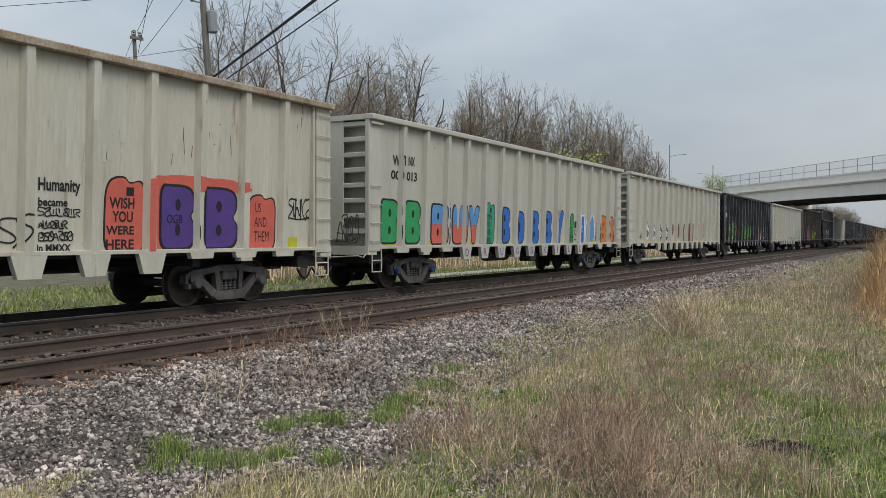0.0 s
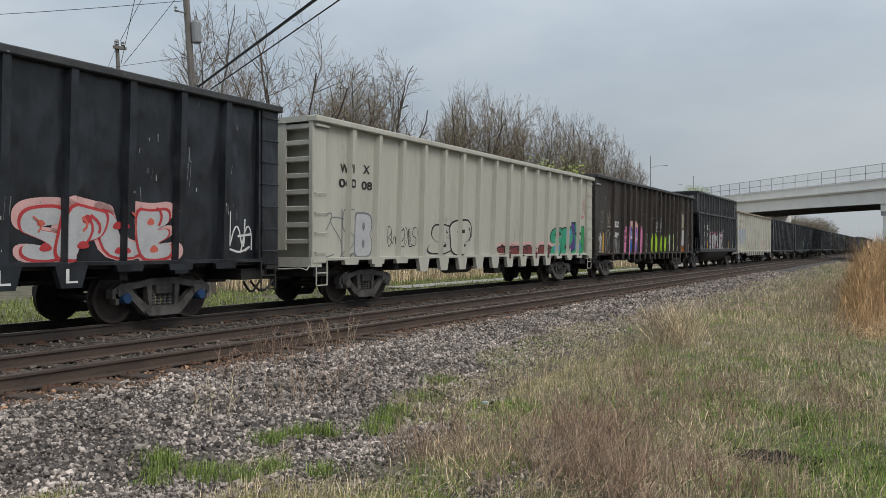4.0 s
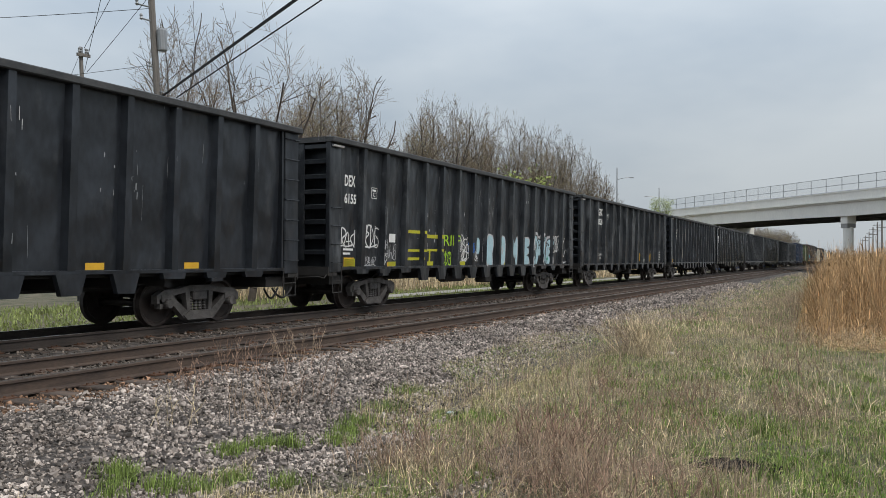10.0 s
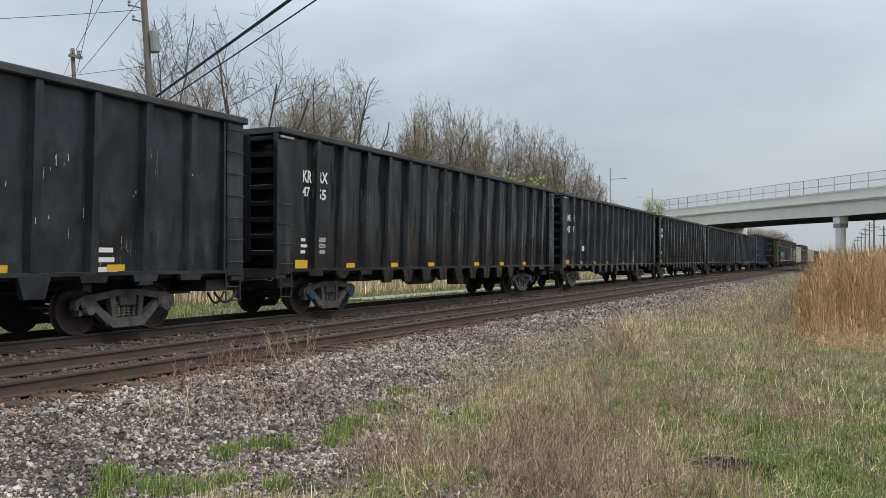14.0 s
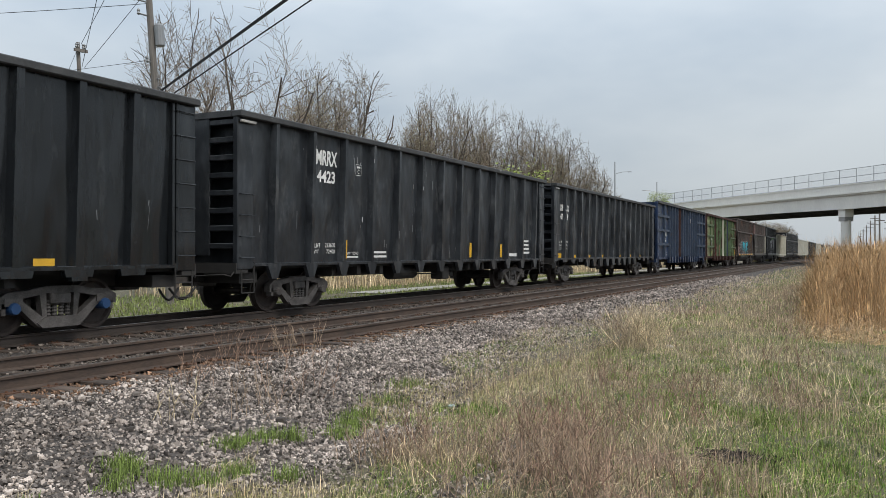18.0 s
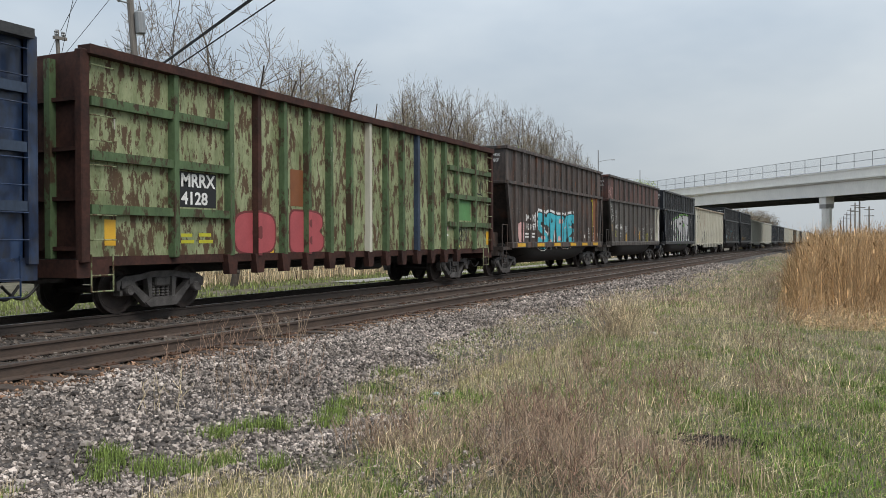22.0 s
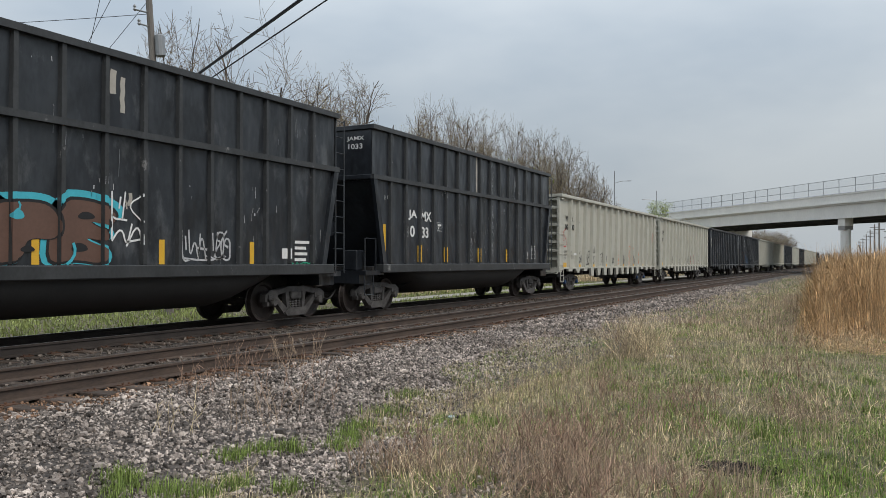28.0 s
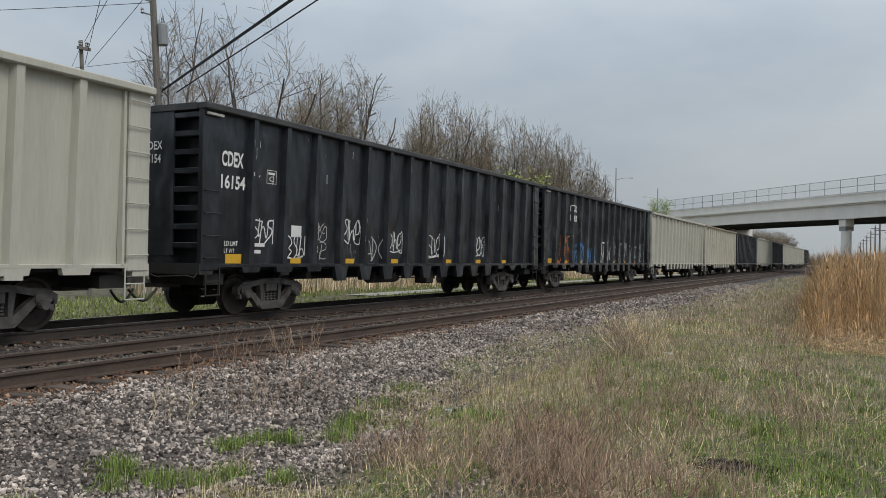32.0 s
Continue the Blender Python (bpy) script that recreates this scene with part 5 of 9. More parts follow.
    for r in RIBS[2:-2]:
        part("cross_bearer", mesh_of("cross_bearer", lambda b: box(b, -0.09, 0.09, flat + 0.12, -flat - 0.12, 0.8, 1.0)), "underframe", car).location = (r, 0, 0)
    part("panel_seam", mesh_of("gon_seam", lambda b: box(b, -9.2, -9.14, -1.5, -1.4, 1.12, 4.25)), paint, car)
    part("panel_seam", mesh_of("gon_seam_rear" + tag, lambda b: box(b, rear - 0.62, rear - 0.56, -1.52, -1.4, 1.12, 4.25)), paint, car)
    part("corner_cap", mesh_of("gon_cap", lambda b: (box(b, -FRONT + 0.04, -FRONT + 0.52, -1.6, -1.535, 4.1, 4.16), bevelled(b, 0.012))), "pale_wear" if "black" in paint else paint, car, "worn pale grab bar at the corner")
    for s in (-1, 1):
        k = "%d%s" % (s, tag)
        e = part("end_wall", mesh_of("gon_end" + k, lambda b: bar(b, s, 0.32, 0.28, flat, -flat, 1.0, z1)), paint, car)
        part("end_plate", mesh_of("gon_plate" + k, lambda b: bar(b, s, 0.02, 0.06, -0.72, 1.5, 1.3, z1 - 0.05)), paint, e)
        for i in range(8):
            part("end_rib", mesh_of("gon_end_rib" + k, lambda b: (bar(b, s, 0.3, 0.03, -1.4, -0.7, -0.06, 0.06), bevelled(b, 0.015))), paint, e).location = (0, 0, 1.5 + i * 0.375)
        part("end_chord", mesh_of("gon_end_chord" + k, lambda b: bar(b, s, 0.32, -0.02, flat + 0.1, -flat - 0.1, z1 - 0.08, z1 + 0.05)), top_paint or paint, car)
        for y in (-1, 1):
            part("corner_post", mesh_of("gon_post%s%d" % (k, y), lambda b: (bar(b, s, 0.5, 0.0, min(y * 1.38, y * 1.52), max(y * 1.38, y * 1.52), 1.0, z1 - 0.02), bevelled(b, 0.02))), paint, car)
        part("end_sill", mesh_of("gon_end_sill" + k, lambda b: bar(b, s, 0.35, -0.03, -1.5, 1.5, 0.92, 1.14)), sill or paint, car)
        part("draft_gear", mesh_of("gon_draft" + k, lambda b: bar(b, s, 0.9, 0.3, -1.3, 1.3, 0.7, 0.93)), "underframe", car)
        end = rear if s > 0 else FRONT
        part("coupler", mesh_of("coupler" + str(s), lambda b: coupler_build(b, s)), "truck_steel", car, "rusty steel knuckle coupler").location = (s * (end - 0.2), 0, 0)
        part("air_hose", mesh_of("hose" + str(s), lambda b: hose_build(b, s)), "wire", car, "drooping black air hose").location = (s * end, 0, 0)
        part("uncoupling_lever", mesh_of("lever" + str(s), lambda b: pipe(b, [(0, -1.45, 0.98), (s * 0.1, -1.42, 0.86), (s * 0.16, -1.3, 0.9), (s * 0.16, -0.5, 0.86), (s * 0.3, -0.2, 0.98)], 0.016, 5)), sill or paint, car, "bent uncoupling lever").location = (s * end, 0, 0)
        truck(car, s * 6.9, cap)
    part("ladder", mesh_of("gon_ladder" + tag, lambda b: ladder_build(b, rear - 0.54, rear - 0.05, -1.57, 1.3, 4.05, 7)), paint, car, "steel grab-iron ladder")
    part("ladder", mesh_of("gon_grabs", lambda b: ladder_build(b, -FRONT + 0.05, -FRONT + 0.48, -1.57, 1.25, 2.6, 4)), paint, car)
    part("stirrup", mesh_of("gon_stirrup", lambda b: stirrup_build(b, -FRONT + 0.35, 0.2, -1.5, 0.5)), sill or paint, car)
    part("stirrup", mesh_of("gon_stirrup2" + tag, lambda b: stirrup_build(b, rear - 0.3, 0.22, -1.5, 0.5)), sill or paint, car)
    return car


J_RIBS = [-6.1 + 0.872 * i for i in range(15)]
TUB = (J_RIBS, -1.5, -1.575, 0.04, 0.06, 0.0)
BROAD_RIBS = [-5.77 + 1.224 * i for i in range(10)]
BROAD = (BROAD_RIBS, -1.5, -1.575, 0.04, 0.06, 0.0)


def belly_build(b):
    """A shallow trough hung between the trucks, round in section and tapering at its ends."""
    n, rings = 14, []
    for i in range(25):
        x = -5.0 + 10.0 * i / 24
        deep = 0.12 + 0.7 * min(1.0, (5.0 - abs(x)) / 1.5) ** 0.75
        wide = 1.5 - 0.1 * max(0.0, abs(x) - 4.2)
        rings.append([b.verts.new((x, -wide * math.copysign(abs(math.cos(math.pi * k / n)) ** 0.7, math.cos(math.pi * k / n)), 1.22 - deep * math.sin(math.pi * k / n) ** 0.75)) for k in range(n + 1)])
    for p, q in zip(rings, rings[1:]):
        for k in range(n):
            b.faces.new((p[k], p[k + 1], q[k + 1], q[k]))
    for r in (rings[0], rings[-1]):
        b.faces.new(r)
    bmesh.ops.recalc_face_normals(b, faces=b.faces[:])
    for f in b.faces:
        f.smooth = len(f.verts) == 4


def tub_car(paint, label, upper=None, broad=False):
    """A tall two-tier tub gondola, 14.2 m over its body, with sloped ends."""
    car = thing("tub_gondola", label, "freight car", None, "cars of the freight train")
    ribs = BROAD_RIBS if broad else J_RIBS
    if broad:
        car["ribs"] = "broad_ribbed"
    L, flat, face, z0, zm, z1 = 7.1, -1.5, -1.575, 1.3, 3.66, 5.0
    up = upper or paint
    trim = "grey_frame_paint" if "black" in paint else paint
    part("lower_side", mesh_of("tub_low", lambda b: slab(b, [(-L + 0.55, z0), (L - 0.55, z0), (L - 0.05, zm), (-L + 0.05, zm)], flat, flat + 0.03)), paint, car)
    part("upper_side", mesh_of("tub_up", lambda b: box(b, -L + 0.03, L - 0.03, flat, flat + 0.03, zm, z1)), up, car)
    part("far_side", mesh_of("tub_far", lambda b: slab(b, [(-L + 0.55, z0), (L - 0.55, z0), (L - 0.05, zm), (L - 0.03, z1), (-L + 0.03, z1), (-L + 0.05, zm)], -flat - 0.03, -flat)), paint, car)
    low = mesh_of("tub_rib", lambda b: rib_build(b, z0 + 0.04, zm, flat, face, 0.04, 0.06, 0.04))
    high = mesh_of("tub_rib_up", lambda b: rib_build(b, zm + 0.04, z1, flat, face, 0.04, 0.06, 0.02))
    for r in ribs:
        part("rib", low, trim, car).location = (r, 0, 0)
        part("upper_rib", high, trim, car).location = (r, 0, 0)
    part("belt_rail", mesh_of("tub_belt", lambda b: (box(b, -L - 0.03, L + 0.03, face - 0.04, flat + 0.02, zm - 0.06, zm + 0.06), box(b, -L - 0.03, L + 0.03, -flat - 0.02, -face + 0.04, zm - 0.06, zm + 0.06))), trim, car)
    part("top_chord", mesh_of("tub_top", lambda b: (box(b, -L - 0.03, L + 0.03, face - 0.04, flat + 0.08, z1 - 0.06, z1 + 0.06), box(b, -L - 0.03, L + 0.03, -flat - 0.08, -face + 0.04, z1 - 0.06, z1 + 0.06))), trim, car)
    part("side_sill", mesh_of("tub_sill", lambda b: (box(b, -L + 0.5, L - 0.2, -1.62, -1.3, 1.08, 1.32), box(b, -L + 0.5, L - 0.2, 1.3, 1.62, 1.08, 1.32), bevelled(b, 0.02))), trim, car)
    part("belly", mesh_of("tub_belly", belly_build), "belly_steel", car, "rounded tub belly between the trucks")
    for x in (-4.2, 4.2):
        part("belly_band", mesh_of("tub_belly_band", lambda b: [rod(b, (0, -1.5 * math.cos(0.26 * i), 1.2 - 0.62 * math.sin(0.26 * i)), (0, -1.5 * math.cos(0.26 * i + 0.26), 1.2 - 0.62 * math.sin(0.26 * i + 0.26)), 0.03, 5) for i in range(12)]), "belly_steel", car).location = (x, 0, 0)
    part("floor", mesh_of("tub_floor", lambda b: (box(b, -L + 0.4, L - 0.4, -1.3, 1.3, 1.12, 1.24), box(b, -L - 0.1, L + 0.1, -0.33, 0.33, 0.75, 1.12))), "underframe", car)
    for s in (-1, 1):
        part("upper_end", mesh_of("tub_upend%d" % s, lambda b: box(b, min(s * (L - 0.06), s * (L - 0.02)), max(s * (L - 0.06), s * (L - 0.02)), flat, -flat, zm - 0.1, z1)), up, car)
        for z in (zm, z1):
            part("end_chord", mesh_of("tub_end_chord%d" % s, lambda b: (box(b, min(s * (L - 0.06), s * (L + 0.05)), max(s * (L - 0.06), s * (L + 0.05)), -1.54, 1.54, -0.07, 0.055), bevelled(b, 0.012))), up, car).location = (0, 0, z)
        part("slope_end", mesh_of("tub_slope%d" % s, lambda b: slab(b, [(s * (L - 0.04), zm), (s * (L - 0.1), zm), (s * (L - 1.75), 1.3), (s * (L - 1.65), 1.25)], flat + 0.06, -flat - 0.06)), paint, car)
        for y in (-1, 1):
            part("end_post", mesh_of("tub_post%d%d" % (s, y), lambda b: slab(b, [(s * (L + 0.02), zm), (s * (L - 0.16), zm), (s * (L - 0.72), 1.2), (s * (L - 0.54), 1.2)], min(y * 1.5, y * 1.6), max(y * 1.5, y * 1.6))), paint, car)
        part("platform", mesh_of("tub_plat%d" % s, lambda b: (box(b, min(s * (L - 0.7), s * (L + 0.25)), max(s * (L - 0.7), s * (L + 0.25)), -1.5, 1.5, 1.02, 1.14), box(b, min(s * (L - 0.4), s * (L + 0.25)), max(s * (L - 0.4), s * (L + 0.25)), -1.3, 1.3, 0.8, 1.02))), paint, car)
        part("coupler", mesh_of("coupler" + str(s), lambda b: coupler_build(b, s)), "truck_steel", car, "rusty steel knuckle coupler").location = (s * (L - 0.1), 0, 0)
        part("air_hose", mesh_of("hose" + str(s), lambda b: hose_build(b, s)), "wire", car, "drooping black air hose").location = (s * L, 0, 0)
        truck(car, s * (L - 1.05), "truck_steel")
    part("ladder", mesh_of("tub_ladder", lambda b: (ladder_build(b, L + 0.02, L + 0.4, -1.5, 1.3, 4.9, 10), rod(b, (L + 0.02, -1.5, 1.1), (L + 0.02, -1.5, 4.95), 0.018), rod(b, (L + 0.4, -1.5, 1.1), (L + 0.4, -1.5, 4.95), 0.018))), paint, car, "steel end ladder")
    part("hand_rail", mesh_of("tub_rail", lambda b: (rod(b, (-L - 0.2, -1.45, 1.1), (-L - 0.2, -1.45, 2.0), 0.018), rod(b, (-L - 0.2, -1.45, 2.0), (-L + 0.35, -1.45, 2.0), 0.018), rod(b, (-L + 0.35, -1.45, 2.0), (-L + 0.35, -1.45, 1.1), 0.018))), paint, car, "bent pipe hand rail")
    part("brake_box", mesh_of("tub_brake_box", lambda b: (box(b, -L + 0.1, -L + 0.5, -1.0, -0.6, 1.14, 1.7), bevelled(b, 0.03))), paint, car)
    part("brake_cylinder", mesh_of("tub_brake_cylinder", lambda b: rod(b, (-L - 0.1, -0.3, 2.3), (-L - 0.1, 0.6, 2.3), 0.22, 14)), paint, car)
    part("stirrup", mesh_of("tub_stirrup", lambda b: stirrup_build(b, -L - 0.0, 0.22, -1.45, 0.5)), paint, car)
    return car


B_RIBS = [-7.04, -5.42] + [-4.5 + 0.963 * i for i in range(11)] + [6.1, 7.6]
TALL = (B_RIBS, -1.48, -1.62, 0.06, 0.09, 0.0)


def chip_car(paint, label):
    """An older tall gondola with closely ribbed sides and cross-braced end bays."""
    car = thing("tall_gondola", label, "freight car", None, "cars of the freight train")
    L, flat, face, z0, z1 = 9.1, -1.48, -1.62, 1.08, 4.65
    old = "maroon_rust" if paint == "green_paint" else paint
    post = "green_post" if paint == "green_paint" else "faded_blue_paint"
    part("near_side", mesh_of("chip_side", lambda b: box(b, -L, L, flat, flat + 0.03, z0, z1)), paint, car)
    part("far_side", mesh_of("chip_far", lambda b: (box(b, -L, L, -flat - 0.03, -flat, z0, z1), [box(b, r - 0.08, r + 0.08, -flat, -face, z0, z1) for r in B_RIBS])), paint, car)
    plain = mesh_of("chip_rib_plain", lambda b: rib_build(b, z0, z1, flat, face, 0.06, 0.09, 0.02))
    for k, r in enumerate(B_RIBS):
        faded = {2: "maroon_rust", 7: "rust_cream_paint", 10: "faded_blue_paint"}.get(k, post) if paint == "green_paint" else "maroon_rust" if k == 5 else post
        part("rib", plain, faded, car).location = (r, 0, 0)
        if 0 < k < 14:
            part("rib_foot", mesh_of("chip_foot", lambda b: slab(b, [(-0.16, z0 + 0.02), (0.2, z0 + 0.02), (0.13, z0 - 0.4), (-0.09, z0 - 0.4)], face + 0.01, flat + 0.04)), old, car).location = (r, 0, 0)
    part("side_sill", mesh_of("chip_sill", lambda b: (box(b, -L, L, flat - 0.012, flat + 0.1, z0 - 0.14, z0 + 0.03), box(b, -L, L, -flat - 0.1, -flat + 0.012, z0 - 0.14, z0 + 0.03))), old, car)
    part("top_chord", mesh_of("chip_chord", lambda b: (box(b, -L - 0.04, L + 0.04, face - 0.06, flat + 0.1, z1 - 0.08, z1 + 0.08), box(b, -L - 0.04, L + 0.04, -flat - 0.1, -face + 0.06, z1 - 0.08, z1 + 0.08))), "maroon_rust" if paint == "green_paint" else "worn_top", car, "rusty steel top rail" if paint == "green_paint" else "")
    part("floor", mesh_of("chip_floor", lambda b: (box(b, -L, L, -1.4, 1.4, 0.98, 1.08), box(b, -L, L, -0.33, 0.33, 0.7, 0.98), rod(b, (1.0, -0.75, 0.72), (2.2, -0.75, 0.72), 0.17, 10))), "underframe", car)
    part("brake_rod", mesh_of("chip_rod", lambda b: rod(b, (-5, -0.9, 0.86), (5, -0.9, 0.86), 0.02, 5)), "underframe", car)
    for s in (-1, 1):
        for i in range(3):
            part("end_bay_brace", mesh_of("chip_brace%d" % s, lambda b: box(b, min(s * (L - 3.65), s * (L - 0.05)), max(s * (L - 3.65), s * (L - 0.05)), face + 0.02, flat, -0.08, 0.08)), post, car).location = (0, 0, 1.93 + i * 0.93)
        e = part("end_wall", mesh_of("chip_end%d" % s, lambda b: box(b, min(s * (L - 0.05), s * L), max(s * (L - 0.05), s * L), flat, -flat, z0, z1)), old, car)
        for i in range(4):
            part("end_rib", mesh_of("chip_end_rib%d" % s, lambda b: box(b, min(s * L, s * (L + 0.09)), max(s * L, s * (L + 0.09)), -1.42, 1.42, -0.035, 0.035)), old, e).location = (0, 0, 1.25 + i * 0.86)
        for y in (-0.72, 0.72):
            part("end_stay", mesh_of("chip_end_stay%d" % s, lambda b: box(b, min(s * L, s * (L + 0.13)), max(s * L, s * (L + 0.13)), -0.07, 0.07, z0, z1 - 0.1)), post, e).location = (0, y, 0)
        for y in (-1, 1):
            part("corner_post", mesh_of("chip_post%d%d" % (s, y), lambda b: (box(b, min(s * (L - 0.02), s * (L + 0.16)), max(s * (L - 0.02), s * (L + 0.16)), min(y * 1.42, y * 1.6), max(y * 1.42, y * 1.6), 1.0, z1), bevelled(b, 0.02))), old, car)
        part("end_sill", mesh_of("chip_esill%d" % s, lambda b: box(b, min(s * (L - 0.5), s * (L + 0.2)), max(s * (L - 0.5), s * (L + 0.2)), -1.5, 1.5, 0.75, 1.06)), old, car)
        part("coupler", mesh_of("coupler" + str(s), lambda b: coupler_build(b, s)), "truck_steel", car, "rusty steel knuckle coupler").location = (s * (L - 0.05), 0, 0)
        part("air_hose", mesh_of("hose" + str(s), lambda b: hose_build(b, s)), "wire", car, "drooping black air hose").location = (s * L, 0, 0)
        truck(car, s * (L - 2.2), "truck_steel")
        part("ladder", mesh_of("chip_ladder%d" % s, lambda b: ladder_build(b, min(s * (L - 0.55), s * (L - 0.05)), max(s * (L - 0.55), s * (L - 0.05)), -1.62, 1.4, 4.4, 8)), paint, car, "steel grab-iron ladder")
        part("stirrup", mesh_of("chip_stirrup%d" % s, lambda b: stirrup_build(b, s * (L - 0.35), 0.24, -1.5, 0.5)), paint, car)
    return car


# the train: kind of car, paint, where its two couplings lie at the start, label
TRAIN = [
    ("gon", "rust_cream_paint", -4.45, 15.85, "cream high-sided gondola car with bubble-letter graffiti"),
    ("gon", "cream_paint", 15.85, 36.2, "cream high-sided gondola car with bright bubble-letter graffiti"),
    ("gon", "cream_paint", 36.2, 57.1, "cream high-sided gondola car with small white face graffiti"),
    ("gon", "black_paint", 57.1, 77.3, "black high-sided gondola car with lime green graffiti"),
    ("gon", "cream_paint", 77.3, 97.6, "pale cream gondola car with sparse graffiti"),
    ("gon", "brown_black_paint", 97.6, 117.4, "brownish black gondola car with pink, blue and lime graffiti"),
    ("tub", "worn_black_paint", 117.4, 133.2, "black two-tier tub gondola with white and pink graffiti"),
    ("gon", "grey_cream_paint", 133.2, 153.7, "dirty cream gondola car with red and green graffiti"),
    ("gon", "black_paint", 153.7, 174.3, "plain black high-sided gondola car"),
    ("gon", "worn_black_paint", 174.3, 195.0, "scratched black gondola car with pale blue graffiti"),
    ("gon", "worn_black_paint", 195.0, 215.05, "plain black gondola car with yellow markers"),
    ("gon", "black_paint", 215.05, 235.5, "black gondola car with a white scrape on its side"),
    ("gon", "gloss_black_paint", 235.5, 256.3, "glossy black high-sided gondola car"),
    ("gon", "black_paint", 256.3, 277.0, "black gondola car with two small white tags"),
    ("gon", "gloss_black_paint", 277.0, 298.0, "glossy black high-sided gondola car"),
    ("gon", "worn_black_paint", 298.0, 317.7, "scuffed black high-sided gondola car"),
    ("gon", "worn_black_paint", 317.7, 337.7, "faded black high-sided gondola car"),
    ("chip", "blue_paint", 337.7, 356.9, "dark blue tall gondola with braced end bays"),
    ("chip", "green_paint", 356.9, 377.0, "rusty green tall gondola with peeling paint"),
    ("tub", "rusted_brown_paint", 377.0, 392.6, "rusty dark brown two-tier tub gondola with cyan graffiti"),
    ("tub", "brown_paint", 392.6, 408.3, "rusty brown two-tier tub gondola"),
    ("tub", "black_paint", 408.3, 424.4, "black two-tier tub gondola with a large silver graffiti piece"),
    ("gon", "rust_cream_paint", 424.4, 444.75, "rust-stained cream gondola car with black lettering graffiti"),
    ("tub", "worn_black_paint", 444.75, 460.65, "black two-tier tub gondola with brown and cyan graffiti"),
    ("tub", "black_paint", 460.65, 475.8, "black two-tier tub gondola with yellow markers"),
    ("gon", "cream_paint", 475.8, 496.9, "clean cream gondola car with black and red tags"),
    ("gon", "cream_paint", 496.9, 517.5, "clean cream gondola car with dark graffiti"),
    ("gon", "black_paint", 517.5, 538.1, "black gondola car with white scrawled tags"),
    ("gon", "worn_black_paint", 538.1, 557.6, "black gondola car with white and blue tags"),
    ("gon", "cream_paint", 557.6, 578.0, "pale cream high-sided gondola car"),
    ("gon", "rust_cream_paint", 578.0, 598.3, "pale cream high-sided gondola car"),
    ("gon", "black_paint", 598.3, 618.6, "black high-sided gondola car with white tags"),
    ("gon", "cream_paint", 618.6, 638.9, "pale cream high-sided gondola car"),
    ("gon", "black_paint", 638.9, 659.2, "black high-sided gondola car"),
    ("gon", "cream_paint", 659.2, 679.5, "pale cream gondola car with dark graffiti"),
    ("gon", "cream_paint", 679.5, 699.8, "pale cream high-sided gondola car"),
    ("gon", "cream_paint", 699.8, 720.1, "pale cream high-sided gondola car"),
    ("gon", "black_paint", 720.1, 740.4, "black high-sided gondola car"),
]
SPEED = 15.8
# how far each car stands behind the middle of its couplings
SLACK = {0: -0.2, 1: 0.27, 2: 0.11, 3: 0.17, 4: 0.4, 5: 0.06, 6: 0.2, 7: 0.08, 8: 0.08, 9: 0.0, 10: 0.02, 11: 0.3, 12: 0.13, 13: -0.13, 14: -0.33, 15: -0.16, 16: 0.22, 17: 0.25, 18: -0.04, 19: -0.07, 20: 0.09, 21: 0.29, 22: 0.0, 23: -0.1, 24: 0.26, 25: 0.34, 26: -0.02, 27: 0.04, 28: 0.0}
CARS = []
for i, (kind, paint, a, b, label) in enumerate(TRAIN):
    if kind == "gon":
        worn = {"cream_paint": "cream_paint", "rust_cream_paint": "rust_cream_top", "grey_cream_paint": "rust_cream_top"}.get(paint, "worn_top")
        car = gondola(paint, label, "blue_plastic" if i in (1, 2, 3, 7, 12, 14, 25) else "truck_steel", worn, "underframe" if paint.endswith("black_paint") else None, "wide_ribbed" if i in (10, 15) else "close_ribbed" if i == 5 else "")
    elif kind == "tub":
        car = tub_car("dark_brown_paint" if i == 20 else paint, label, paint, i == 20)
    else:
        car = chip_car(paint, label)
    car["shift"] = SLACK.get(i, 0.05)
    car["at"] = (a + b) / 2 + car["shift"]
    car.location = (car["at"], FAR, 0)
    CARS.append(car)


# ---- lettering and graffiti on the cars ----
for key, rgb in dict(purple=(0.09, 0.045, 0.24), violet=(0.16, 0.07, 0.33), coral=(0.62, 0.13, 0.09), pink=(0.72, 0.23, 0.42), pale_pink=(0.7, 0.42, 0.4), red=(0.5, 0.045, 0.05), maroon=(0.17, 0.035, 0.035), rose=(0.55, 0.07, 0.10), dull_rose=(0.42, 0.085, 0.095), spray_green=(0.03, 0.33, 0.11), teal_green=(0.03, 0.34, 0.2), lime=(0.4, 0.68, 0.03), leaf_green=(0.2, 0.42, 0.12), spray_blue=(0.02, 0.15, 0.55), sky_blue=(0.1, 0.3, 0.62), pale_blue=(0.42, 0.6, 0.66), cyan=(0.06, 0.45, 0.55), orange=(0.66, 0.19, 0.03), spray_black=(0.012, 0.012, 0.013), silver=(0.5, 0.5, 0.51), spray_white=(0.78, 0.78, 0.77), halo=(0.5, 0.46, 0.33), tag_brown=(0.13, 0.07, 0.05), scrape=(0.42, 0.39, 0.34), grey_scrape=(0.2, 0.21, 0.22), rust_patch=(0.22, 0.08, 0.03), dark_panel=(0.015, 0.016, 0.018), mustard=(0.5, 0.48, 0.03)).items():
    define(key, rgb, tuple(c * 0.8 for c in rgb), rough=0.55, scale=3, fine=18, bump=0.03)


